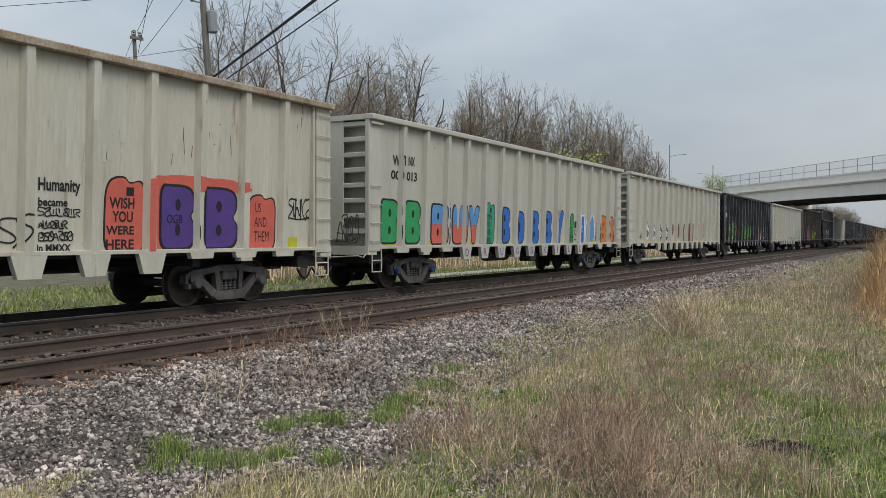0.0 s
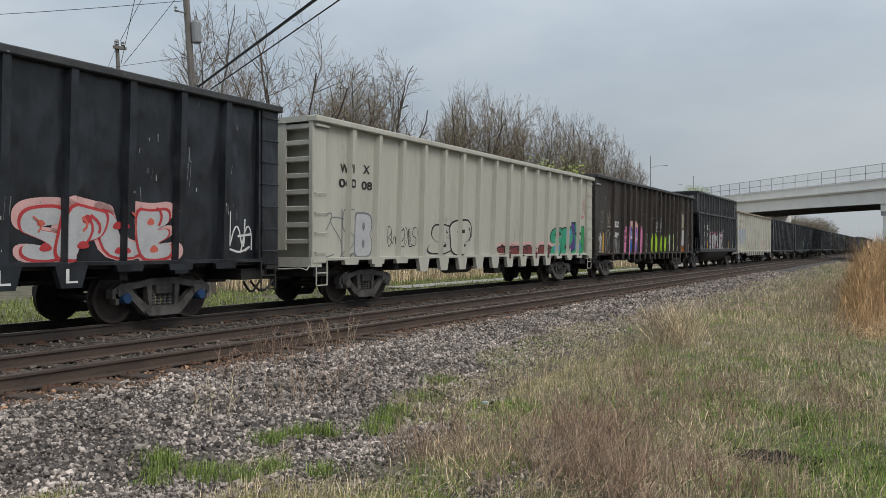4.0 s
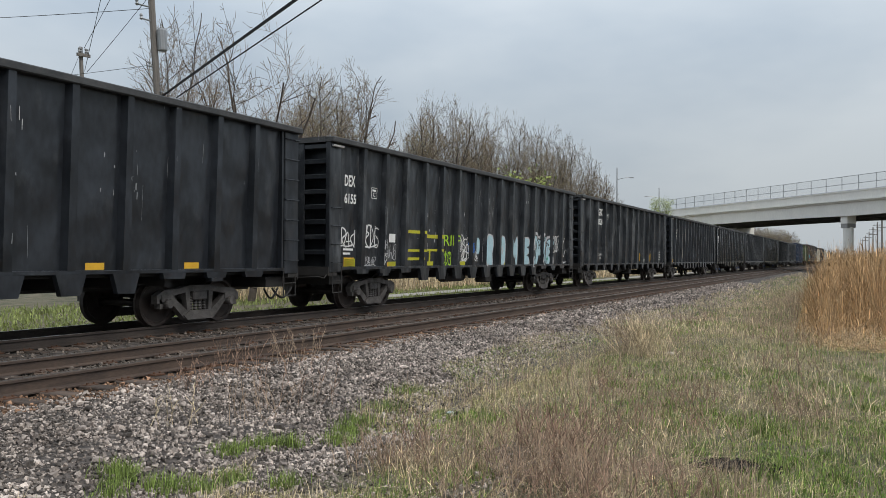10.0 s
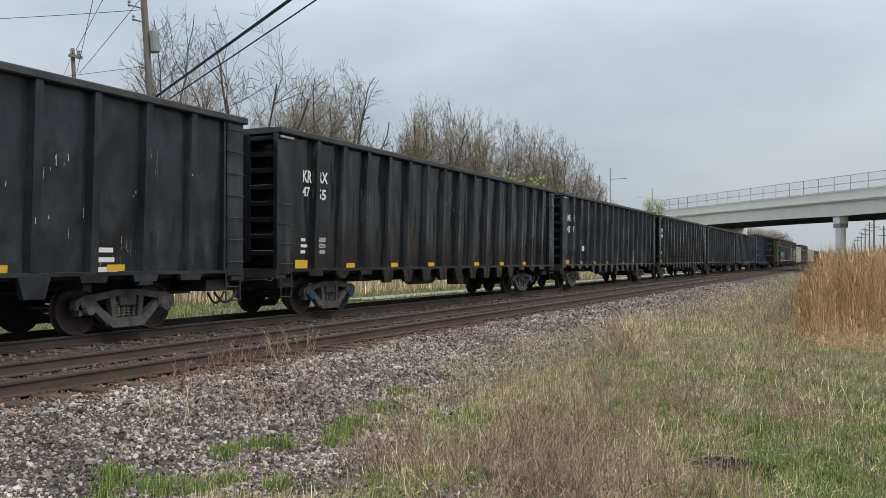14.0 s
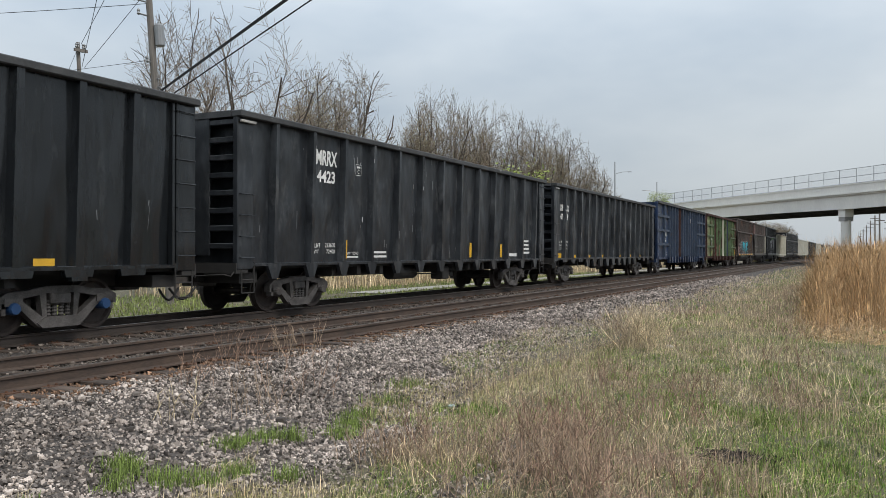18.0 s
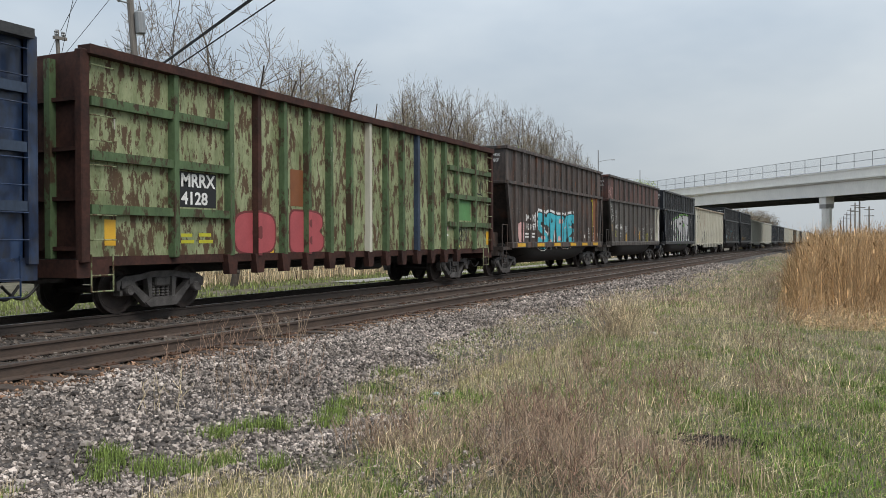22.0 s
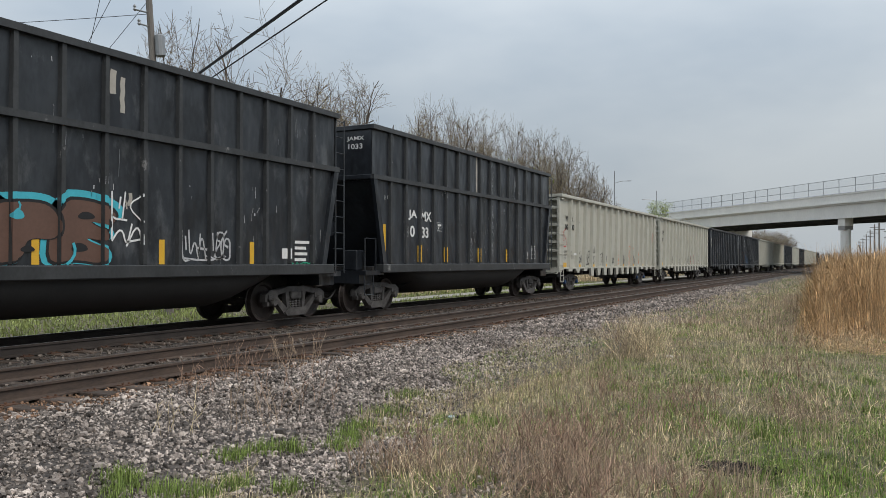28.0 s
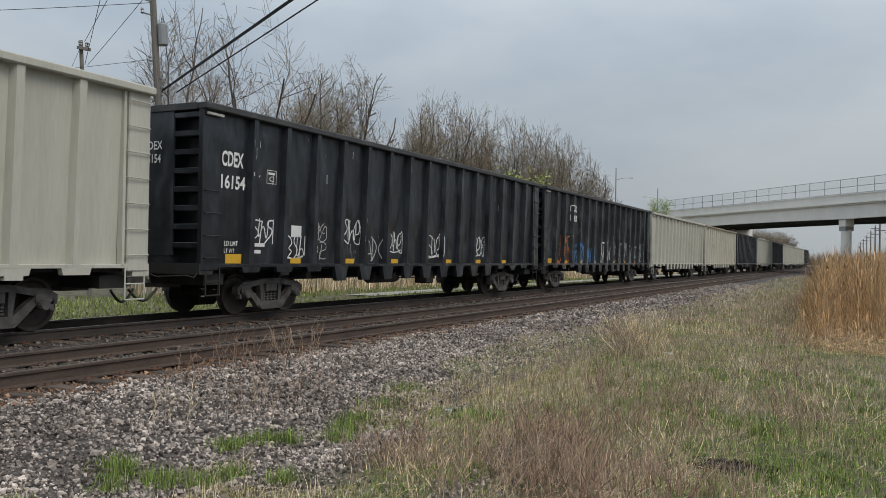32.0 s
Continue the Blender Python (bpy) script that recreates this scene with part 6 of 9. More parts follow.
def lay(car, name, flat_mesh, mat, layer, kind, label="", sort=""):
    """Lay a flat drawing of x and z over the ribs and panels of a car's near side, as a film of paint."""
    bm = bmesh.new()
    bm.from_mesh(flat_mesh)
    bmesh.ops.translate(bm, vec=(-car["shift"], 0, 0), verts=bm.verts[:])
    lo, hi = min(v.co.x for v in bm.verts), max(v.co.x for v in bm.verts)
    for r in kind[0]:
        if lo - 0.3 < r < hi + 0.3:
            for d in (-kind[4], -kind[3], kind[3], kind[4]):
                if lo < r + d < hi:
                    bmesh.ops.bisect_plane(bm, geom=bm.verts[:] + bm.edges[:] + bm.faces[:], plane_co=(r + d, 0, 0), plane_no=(1, 0, 0), dist=1e-5)
    for v in bm.verts:
        v.co.y = profile(v.co.x, kind, v.co.z) - 0.004 - 0.003 * layer
    for f in bm.faces:
        f.normal_update()
        if f.normal.y > 0:
            f.normal_flip()
    bpy.data.meshes.remove(flat_mesh)
    return part(name, bm, mat, car, label, sort)


def kind_of(car):
    return {"gondola_car": GON, "tub_gondola": TUB, "tall_gondola": TALL, "wide_ribbed": WIDE, "close_ribbed": CLOSE, "broad_ribbed": BROAD}[car.get("ribs", car.name.split(".")[0])]


def word(car, text, x0, x1, z0, z1, mat, layer=0, fat=0.0, name="lettering", label=""):
    """Letters fitted to a box."""
    me = LETTERS[text, fat].copy()
    xs, ys = [v.co.x for v in me.vertices], [v.co.y for v in me.vertices]
    ax, bx, ay, by = min(xs), max(xs), min(ys), max(ys)
    for v in me.vertices:
        v.co = (x0 + (v.co.x - ax) / max(bx - ax, 1e-3) * (x1 - x0), 0, z0 + (v.co.y - ay) / max(by - ay, 1e-3) * (z1 - z0))
    return lay(car, name, me, mat, layer, kind_of(car), label)


def plate(car, x0, x1, z0, z1, mat, layer=0, name="marking", label=""):
    me = bpy.data.meshes.new("flat")
    me.from_pydata([(x0, 0, z0), (x1, 0, z0), (x1, 0, z1), (x0, 0, z1)], [], [(0, 1, 2, 3)])
    return lay(car, name, me, mat, layer, kind_of(car), label)


def cloud(car, x0, x1, z0, z1, mat, seed=1, layer=0, lumps=7, name="graffiti", label=""):
    """A rounded, lumpy blot of paint."""
    rnd = random.Random(seed)
    cx, cz, a, b, ph = (x0 + x1) / 2, (z0 + z1) / 2, (x1 - x0) / 2, (z1 - z0) / 2, rnd.uniform(0, 6)
    pts = []
    for i in range(56):
        t = 6.2832 * i / 56
        k = 1 - 0.15 * (1 - abs(math.sin(lumps * t / 2 + ph))) ** 2 + 0.03 * math.sin(3 * t + ph)
        c, s = math.cos(t), math.sin(t)
        pts.append((cx + a * k * math.copysign(abs(c) ** 0.72, c), 0, cz + b * k * math.copysign(abs(s) ** 0.72, s)))
    me = bpy.data.meshes.new("flat")
    me.from_pydata(pts, [], [tuple(range(56))])
    return lay(car, name, me, mat, layer, kind_of(car), label)


SLIT = {"B": ((0.42, 0.56, 0.58, 0.8), (0.42, 0.56, 0.2, 0.42)), "O": ((0.42, 0.58, 0.34, 0.68),), "D": ((0.42, 0.56, 0.3, 0.7),), "R": ((0.42, 0.58, 0.6, 0.8),), "P": ((0.42, 0.58, 0.6, 0.8),), "A": ((0.42, 0.58, 0.5, 0.74),)}
BODY = {
    "B": ((0, 0), (0.4, 0), (0.85, 0), (1, 0.14), (1, 0.4), (0.84, 0.52), (0.97, 0.63), (0.96, 0.9), (0.75, 1), (0.3, 1), (0, 1), (0, 0.5)),
    "O": ((0.2, 0), (0.8, 0), (1, 0.18), (1, 0.82), (0.8, 1), (0.2, 1), (0, 0.82), (0, 0.18)),
    "D": ((0, 0), (0.4, 0), (0.75, 0), (1, 0.22), (1, 0.78), (0.75, 1), (0.4, 1), (0, 1)),
    "Y": ((0.28, 0), (0.7, 0), (0.7, 0.36), (1, 0.8), (1, 1), (0.66, 1), (0.5, 0.66), (0.34, 1), (0, 1), (0, 0.8), (0.28, 0.36)),
    "E": ((0, 0), (0.5, 0), (1, 0), (1, 0.3), (0.62, 0.34), (0.62, 0.38), (0.95, 0.42), (0.95, 0.6), (0.62, 0.63), (0.62, 0.67), (1, 0.7), (1, 1), (0.5, 1), (0, 1)),
    "R": ((0, 0), (0.38, 0), (0.45, 0.22), (0.56, 0), (1, 0), (0.86, 0.42), (1, 0.6), (0.96, 0.9), (0.72, 1), (0, 1), (0, 0.5)),
    "N": ((0, 0), (0.34, 0), (0.37, 0.42), (0.62, 0), (1, 0), (1, 1), (0.66, 1), (0.63, 0.58), (0.38, 1), (0, 1)),
    "H": ((0, 0), (0.38, 0), (0.4, 0.36), (0.6, 0.36), (0.62, 0), (1, 0), (1, 1), (0.62, 1), (0.6, 0.66), (0.4, 0.66), (0.38, 1), (0, 1)),
    "U": ((0.15, 0), (0.85, 0), (1, 0.2), (1, 1), (0.62, 1), (0.6, 0.36), (0.4, 0.36), (0.38, 1), (0, 1), (0, 0.2)),
    "P": ((0, 0), (0.45, 0), (0.5, 0.36), (0.9, 0.4), (1, 0.6), (0.96, 0.9), (0.72, 1), (0, 1), (0, 0.5)),
    "S": ((0, 0), (0.75, 0), (1, 0.14), (1, 0.42), (0.8, 0.55), (0.42, 0.6), (0.42, 0.69), (1, 0.67), (1, 1), (0.25, 1), (0, 0.86), (0, 0.56), (0.2, 0.45), (0.58, 0.4), (0.58, 0.31), (0, 0.33)),
    "T": ((0.28, 0), (0.72, 0), (0.7, 0.6), (1, 0.6), (1, 1), (0, 1), (0, 0.6), (0.3, 0.6)),
    "L": ((0, 0), (1, 0), (1, 0.36), (0.45, 0.38), (0.45, 1), (0, 1)),
    "M": ((0, 0), (0.3, 0), (0.32, 0.45), (0.5, 0.2), (0.68, 0.45), (0.7, 0), (1, 0), (1, 1), (0.72, 1), (0.5, 0.7), (0.28, 1), (0, 1)),
    "sign": ((0, 0), (0.5, 0), (1, 0), (1, 0.5), (1, 0.82), (0.9, 0.97), (0.6, 0.9), (0.5, 1), (0.16, 0.97), (0.02, 0.82), (0, 0.5)),
    "A": ((0, 0), (0.36, 0), (0.44, 0.2), (0.58, 0.2), (0.64, 0), (1, 0), (0.84, 1), (0.16, 1)),
}


def rounded(points, times=2):
    for _ in range(times):
        points = [q for a, b in zip(points, points[1:] + points[:1]) for q in ((a[0] * 0.75 + b[0] * 0.25, a[1] * 0.75 + b[1] * 0.25), (a[0] * 0.25 + b[0] * 0.75, a[1] * 0.25 + b[1] * 0.75))]
    return points


def bubble(car, points, x0, x1, z0, z1, mat, layer):
    pts = [(x0 + u * (x1 - x0), 0, z0 + w * (z1 - z0)) for u, w in rounded(list(points))]
    me = bpy.data.meshes.new("flat")
    me.from_pydata(pts, [], geometry.tessellate_polygon([[Vector((p[0], p[2], 0)) for p in pts]]))
    lay(car, "graffiti", me, mat, layer, kind_of(car))


def sign(car, x0, x1, z0, z1, fill, line, layer=0):
    """A sprayed panel with a lumpy top and a dark outline."""
    bubble(car, BODY["sign"], x0, x1, z0, z1, line, layer)
    bubble(car, BODY["sign"], x0 + 0.035, x1 - 0.035, z0 + 0.03, z1 - 0.035, fill, layer + 1)


def two_tone(car, text, x0, x1, z0, z1, low, high, line, layer=0):
    """A bubble letter whose upper half has another colour."""
    fat_letter(car, text, x0, x1, z0, z1, low, line, layer)
    e, pts = 0.05, []
    for a, b in (lambda q: zip(q, q[1:] + q[:1]))(rounded(list(BODY[text]))):
        if a[1] >= 0.5:
            pts.append(a)
        if (a[1] - 0.5) * (b[1] - 0.5) < 0:
            pts.append((a[0] + (b[0] - a[0]) * (0.5 - a[1]) / (b[1] - a[1]), 0.5))
    pts = [(x0 + e + u * (x1 - x0 - 2 * e), 0, z0 + e + w * (z1 - z0 - 2 * e)) for u, w in pts]
    me = bpy.data.meshes.new("flat")
    me.from_pydata(pts, [], geometry.tessellate_polygon([[Vector((p[0], p[2], 0)) for p in pts]]))
    lay(car, "graffiti", me, high, layer + 2, kind_of(car))
    for a, b, c, d in SLIT.get(text, ()):
        bubble(car, ((0.5, 0), (1, 0.3), (1, 0.7), (0.5, 1), (0, 0.7), (0, 0.3)), x0 + a * (x1 - x0), x0 + b * (x1 - x0), z0 + c * (z1 - z0), z0 + d * (z1 - z0), line, layer + 3)


def burst(car, x0, x1, z0, z1, mat, seed, layer):
    """A round blot with pointed spikes."""
    rnd = random.Random(seed)
    cx, cz, a, b = (x0 + x1) / 2, (z0 + z1) / 2, (x1 - x0) / 2, (z1 - z0) / 2
    tips = [0.4 + rnd.uniform(-0.1, 0.1), 1.57, 2.7 + rnd.uniform(-0.1, 0.1), 3.75, 4.3, 5.2, 5.8]
    pts = []
    for i in range(60):
        t = 6.2832 * i / 60
        k = 0.76 + 0.3 * max(max(0, 1 - abs((t - q + 3.1416) % 6.2832 - 3.1416) / 0.2) for q in tips)
        pts.append((cx + a * k * math.cos(t), 0, cz + b * k * math.sin(t)))
    me = bpy.data.meshes.new("flat")
    me.from_pydata(pts, [], geometry.tessellate_polygon([[Vector((p[0], p[2], 0)) for p in pts]]))
    lay(car, "graffiti", me, mat, layer, kind_of(car))


def star(car, x, z, r, mat, layer):
    """A thin sprayed star of eight rays, the upright ones longest."""
    for k in range(4):
        c, d = math.cos(math.pi * k / 4), math.sin(math.pi * k / 4)
        q = r * (1.25 if k == 2 else 0.8 if k % 2 else 0.9)
        v, f = ribbon([(x - c * q, z - d * q), (x, z), (x + c * q, z + d * q)], 0.014)
        me = bpy.data.meshes.new("flat")
        me.from_pydata(v, [], f)
        lay(car, "graffiti", me, mat, layer, kind_of(car))
    cloud(car, x - 0.06, x + 0.06, z - 0.06, z + 0.06, mat, 5, layer + 1, 3)


def flecks(car, x0, x1, z0, z1, mat, seed, n):
    """A column of small chips and short runs in the paint."""
    rnd = random.Random(seed)
    V, F = [], []
    for i in range(n):
        a, b, h = rnd.gauss((x0 + x1) / 2, (x1 - x0) / 5), rnd.uniform(z0, z1), rnd.uniform(0.02, 0.16) * rnd.random() + 0.02
        v, f = ribbon([(a + rnd.uniform(-0.02, 0.02), b + h * k / 3) for k in range(4)], rnd.uniform(0.003, 0.012))
        k = len(V)
        V += v
        F += [tuple(q + k for q in g) for g in f]
    me = bpy.data.meshes.new("flat")
    me.from_pydata(V, [], F)
    return lay(car, "wear", me, mat, 0, kind_of(car), "column of chips where the paint has gone", "stuff")


def fat_letter(car, text, x0, x1, z0, z1, fill, line, layer=0, shine=True):
    """One bubble letter: a dark outline with a bright body on it."""
    dx, dz = (x1 - x0) * 0.07, (z1 - z0) * 0.035
    if text in BODY:
        e = 0.05
        bubble(car, BODY[text], x0, x1, z0, z1, line, layer)
        bubble(car, BODY[text], x0 + e, x1 - e, z0 + e, z1 - e, fill, layer + 1)
        for a, b, c, d in SLIT.get(text, ()):
            bubble(car, ((0.5, 0), (1, 0.3), (1, 0.7), (0.5, 1), (0, 0.7), (0, 0.3)), x0 + a * (x1 - x0), x0 + b * (x1 - x0), z0 + c * (z1 - z0), z0 + d * (z1 - z0), line, layer + 2)
        return
    word(car, text, x0, x1, z0, z1, line, layer, 0.075, "graffiti")
    word(car, text, x0 + dx, x1 - dx, z0 + dz, z1 - dz, fill, layer + 1, 0.035, "graffiti")


def ribbon(pts, w):
    v, f = [], []
    for i, p in enumerate(pts):
        q = pts[min(i + 1, len(pts) - 1)]
        o = pts[max(i - 1, 0)]
        d = Vector((q[0] - o[0], q[1] - o[1]))
        n = Vector((-d.y, d.x)).normalized() * w if d.length > 1e-6 else Vector((w, 0))
        v.extend(((p[0] - n.x, 0, p[1] - n.y), (p[0] + n.x, 0, p[1] + n.y)))
        if i:
            k = 2 * i
            f.append((k - 2, k - 1, k + 1, k))
    return v, f


HOOKS = [
    (((0.1, 0), (0.05, 1)), ((0, 0.95), (0.7, 1), (0.85, 0.7), (0.15, 0.48), (0.95, 0))),
    (((0, 0.1), (0.4, 1), (0.75, 0)), ((0.1, 0.4), (0.8, 0.35))),
    (((0.9, 0.9), (0.3, 1), (0.05, 0.7), (0.85, 0.4), (0.7, 0.02), (0, 0.1)),),
    (((0.1, 1), (0.1, 0), (0.6, 0.1), (0.9, 0.35), (0.2, 0.55), (0.8, 0.75), (0.5, 1), (0.05, 0.95)),),
    (((0.05, 1), (0.15, 0), (0.9, 0.1)), ((0.5, 0.9), (0.55, 0.3))),
    (((0.5, 1), (0, 0.6), (0.2, 0), (0.8, 0.05), (1, 0.6), (0.5, 1.05), (0.3, 0.5), (0.7, 0.4)),),
    (((0, 1), (0.1, 0), (0.5, 0.8), (0.9, 0), (1, 1)),),
    (((0.1, 1), (0.1, 0)), ((0.9, 1), (0.1, 0.5), (1, -0.1))),
]


def scrawl(car, x0, x1, z0, z1, mat, seed=1, layer=0, w=0.018, strokes=3, name="graffiti"):
    """A hand-drawn tag: hooked and looping strokes of a marker or spray can, side by side."""
    rnd = random.Random(seed)
    V, F = [], []
    w, wide, high = w * 0.8, x1 - x0, z1 - z0
    cells = min(max(round(wide / high * 2.6), 2), strokes + 3)
    rows = 2 if high > 1.5 * wide else 1
    slant = rnd.uniform(-0.1, 0.25)
    paths = []
    for c in range(cells):
        for q in range(rows):
            for path in rnd.choice(HOOKS):
                pts, flip, stretch = [], rnd.choice((-1, 1)), rnd.uniform(1.3, 1.9)
                for u, v in path:
                    u, v = 0.5 + flip * stretch * (u - 0.5), v * rnd.uniform(0.85, 1.1)
                    u, v = u + rnd.uniform(-0.13, 0.13) + slant * (v - 0.5), v + rnd.uniform(-0.1, 0.1)
                    pts.append((x0 + wide * (c + 0.02 + 0.96 * u) / cells, z0 + high * (q + v) / rows))
                paths.append(pts)
    if rnd.random() < 0.35:
        paths.append([(x0, z0 + high * 0.1), (x0 + wide * 0.5, z0), (x1, z0 + high * 0.2), (x0 + wide * 0.7, z0 + high * 0.05)])
    for pts in paths:
        for _ in range(2):
            pts = [pts[0]] + [k for p, q in zip(pts, pts[1:]) for k in ((p[0] * 0.75 + q[0] * 0.25, p[1] * 0.75 + q[1] * 0.25), (p[0] * 0.25 + q[0] * 0.75, p[1] * 0.25 + q[1] * 0.75))] + [pts[-1]]
        v, f = ribbon([(min(max(x, x0), x1), min(max(z, z0), z1)) for x, z in pts], w * rnd.uniform(0.8, 1.2))
        k = len(V)
        V += v
        F += [tuple(i + k for i in q) for q in f]
    me = bpy.data.meshes.new("flat")
    me.from_pydata(V, [], F)
    return lay(car, name, me, mat, layer, kind_of(car))


def wild(car, x0, x1, z0, z1, fill, line, glow, seed=1, n=5, accent=None, accents=8, text="SPLE"):
    """A large sprayed piece: leaning, overlapping fat letters with dark outlines, a halo, inner cuts and sharp strokes."""
    rnd = random.Random(seed)
    w, h = (x1 - x0) / n, z1 - z0
    shapes = []
    for i in range(n):
        lean, tilt = rnd.uniform(-0.2, 0.3), rnd.uniform(-0.16, 0.16)
        body = BODY[text[i % len(text)]]
        pts = [(u + lean * (v - 0.5), v * (1 + tilt * (u - 0.5)) + 0.05 * math.sin(7 * u + seed)) for u, v in body]
        a, b = x0 + w * (i - 0.12), x0 + w * (i + 1.12)
        shapes.append((pts, max(a, x0), min(b, x1), z0, z1 - h * rnd.uniform(0.0, 0.16), lean))
    if glow:
        for pts, a, b, c, d, lean in shapes:
            bubble(car, pts, a - 0.1, b + 0.1, c - 0.02, d + 0.11, glow, 0)
    for i, (pts, a, b, c, d, lean) in enumerate(shapes):
        k = 1 + 3 * (i % 2)
        bubble(car, pts, a, b, c, d, line, k)
        bubble(car, pts, a + 0.05, b - 0.05, c + 0.045, d - 0.05, fill, k + 1)
        wide, high = b - a, d - c
        for u, v in ((rnd.uniform(0.42, 0.55), rnd.uniform(0.66, 0.78)), (rnd.uniform(0.4, 0.56), rnd.uniform(0.2, 0.32))):
            cx, cz = a + (u + lean * (v - 0.5)) * wide, c + v * high
            cw, ch = wide * rnd.uniform(0.1, 0.16), high * rnd.uniform(0.05, 0.1)
            bubble(car, ((0, 0.3), (0.3, 0), (1, 0.2), (0.8, 0.8), (0.35, 1)), cx - cw, cx + cw, cz - ch, cz + ch, accent if accent and rnd.random() < 0.4 else line, k + 2)
    for i in range(accents):
        pts, a, b, c, d, lean = rnd.choice(shapes)
        ax, az = a + (b - a) * rnd.uniform(0.1, 0.9), c + (d - c) * rnd.uniform(0.1, 0.9)
        sx, sz = rnd.uniform(-0.35, 0.35), rnd.uniform(0.15, 0.45)
        path = [(ax + sx * t + 0.1 * math.sin(3 * t), min(max(az + sz * (t - 0.5), c), d)) for t in (0, 0.25, 0.5, 0.75, 1)]
        v, f = ribbon(path, rnd.uniform(0.012, 0.028))
        me = bpy.data.meshes.new("flat")
        me.from_pydata(v, [], f)
        lay(car, "graffiti", me, line if rnd.random() < 0.6 else accent or line, 7, kind_of(car))


def streak(car, x0, x1, z0, z1, mat, seed=1, n=9, name="scrape"):
    """A scraped or run patch: ragged upright strips."""
    rnd = random.Random(seed)
    V, F = [], []
    for i in range(n):
        x = x0 + (x1 - x0) * (i + rnd.uniform(0.1, 0.6)) / n
        w, a, b = (x1 - x0) / n * rnd.uniform(0.15, 0.5), z0 + (z1 - z0) * rnd.random() ** 2 * 0.5, z1 - (z1 - z0) * rnd.random() ** 2 * 0.5
        v, f = ribbon([(x + rnd.uniform(-0.02, 0.02), a + (b - a) * j / 5) for j in range(6)], w)
        k = len(V)
        V += v
        F += [tuple(q + k for q in g) for g in f]
    me = bpy.data.meshes.new("flat")
    me.from_pydata(V, [], F)
    return lay(car, name, me, mat, 0, kind_of(car), "ragged scraped paint", "stuff")


def boxed(car, letter, x0, x1, z0, z1, mat="white_paint"):
    """A small outlined clearance mark with one letter."""
    w = 0.012
    for a, b, c, d in ((x0, x1, z0, z0 + w), (x0, x1, z1 - w, z1), (x0, x0 + w, z0, z1), (x1 - w, x1, z0, z1)):
        plate(car, a, b, c, d, mat)
    word(car, letter, x0 + 0.09, x1 - 0.09, z0 + 0.05, z0 + (z1 - z0) * 0.55, mat)
    plate(car, x0 + 0.05, x1 - 0.05, z1 - 0.1, z1 - 0.05, mat)


def bars(car, x0, x1, z0, z1, n, mat, seed=1):
    """Small writing that cannot be read, as plain bars."""
    rnd = random.Random(seed)
    h = (z1 - z0) / n
    for i in range(n):
        plate(car, x0, x0 + (x1 - x0) * rnd.uniform(0.7, 1.0), z0 + h * (i + 0.25), z0 + h * (i + 0.75), mat)


def scuffs(car, mat, n, seed, x=9.0, z0=1.2, z1=4.1, long=0.5):
    """Scratches, chips and short runs scattered over a car's side."""
    rnd = random.Random(seed)
    V, F = [], []
    for i in range(n // 4):
        cx, cz, wide = rnd.uniform(-x, x), z0 + (z1 - z0) * rnd.random(), rnd.uniform(0.1, 0.5)
        for j in range(rnd.choice((2, 4, 7))):
            a, b = cx + rnd.gauss(0, wide), cz + rnd.gauss(0, wide * 0.8)
            h, lean = rnd.uniform(0.03, long) * rnd.random() + 0.02, rnd.uniform(-0.06, 0.06)
            v, f = ribbon([(a + lean * h * k, b - h * k / 2) for k in range(3)], rnd.uniform(0.002, 0.008) if rnd.random() < 0.85 else rnd.uniform(0.01, 0.02))
            k = len(V)
            V += v
            F += [tuple(q + k for q in g) for g in f]
    V = [(q[0], 0, min(max(q[2], z0 - 0.1), z1 + 0.15)) for q in V]
    me = bpy.data.meshes.new("flat")
    me.from_pydata(V, [], F)
    return lay(car, "wear", me, mat, 0, kind_of(car), "scratches and chipped paint", "stuff")


car = CARS[0]
word(car, "Humanity", 2.32, 3.06, 2.01, 2.27, "spray_black", 2, 0.028)
word(car, "became", 2.32, 2.83, 1.83, 1.96, "spray_black", 2, 0.028)
scrawl(car, 2.32, 3.06, 1.67, 1.81, "spray_black", 3, 2, 0.012, 4)
scrawl(car, 2.34, 2.83, 1.48, 1.61, "spray_black", 4, 2, 0.012, 4)
scrawl(car, 2.34, 2.93, 1.29, 1.44, "spray_black", 5, 2, 0.012, 4)
word(car, "in MMXX", 2.31, 2.9, 1.12, 1.24, "spray_black", 2, 0.028)
scrawl(car, 1.71, 2.2, 1.18, 1.77, "spray_black", 7, 2, 0.015, 4)
sign(car, 3.5, 4.36, 1.06, 2.4, "coral", "spray_black")
plate(car, 4.3, 4.72, 1.1, 2.36, "coral")
cloud(car, 4.3, 7.0, 2.2, 2.48, "coral", 11, 1, 9)
word(car, "I", 3.95, 4.11, 2.05, 2.2, "spray_black", 2, 0.028)
word(car, "WISH", 3.61, 4.12, 1.83, 2.02, "spray_black", 2, 0.028)
word(car, "YOU", 3.67, 4.09, 1.6, 1.79, "spray_black", 2, 0.028)
word(car, "WERE", 3.55, 4.12, 1.39, 1.54, "spray_black", 2, 0.028)
word(car, "HERE", 3.55, 4.12, 1.14, 1.31, "spray_black", 2, 0.028)
fat_letter(car, "B", 4.66, 5.52, 1.11, 2.31, "purple", "spray_black", 2)
fat_letter(car, "B", 5.59, 6.63, 1.11, 2.31, "purple", "spray_black", 2)
word(car, "OGB", 4.83, 5.19, 1.6, 1.76, "spray_black", 5, 0.0)
sign(car, 6.86, 7.72, 1.06, 2.24, "coral", "spray_black", 2)
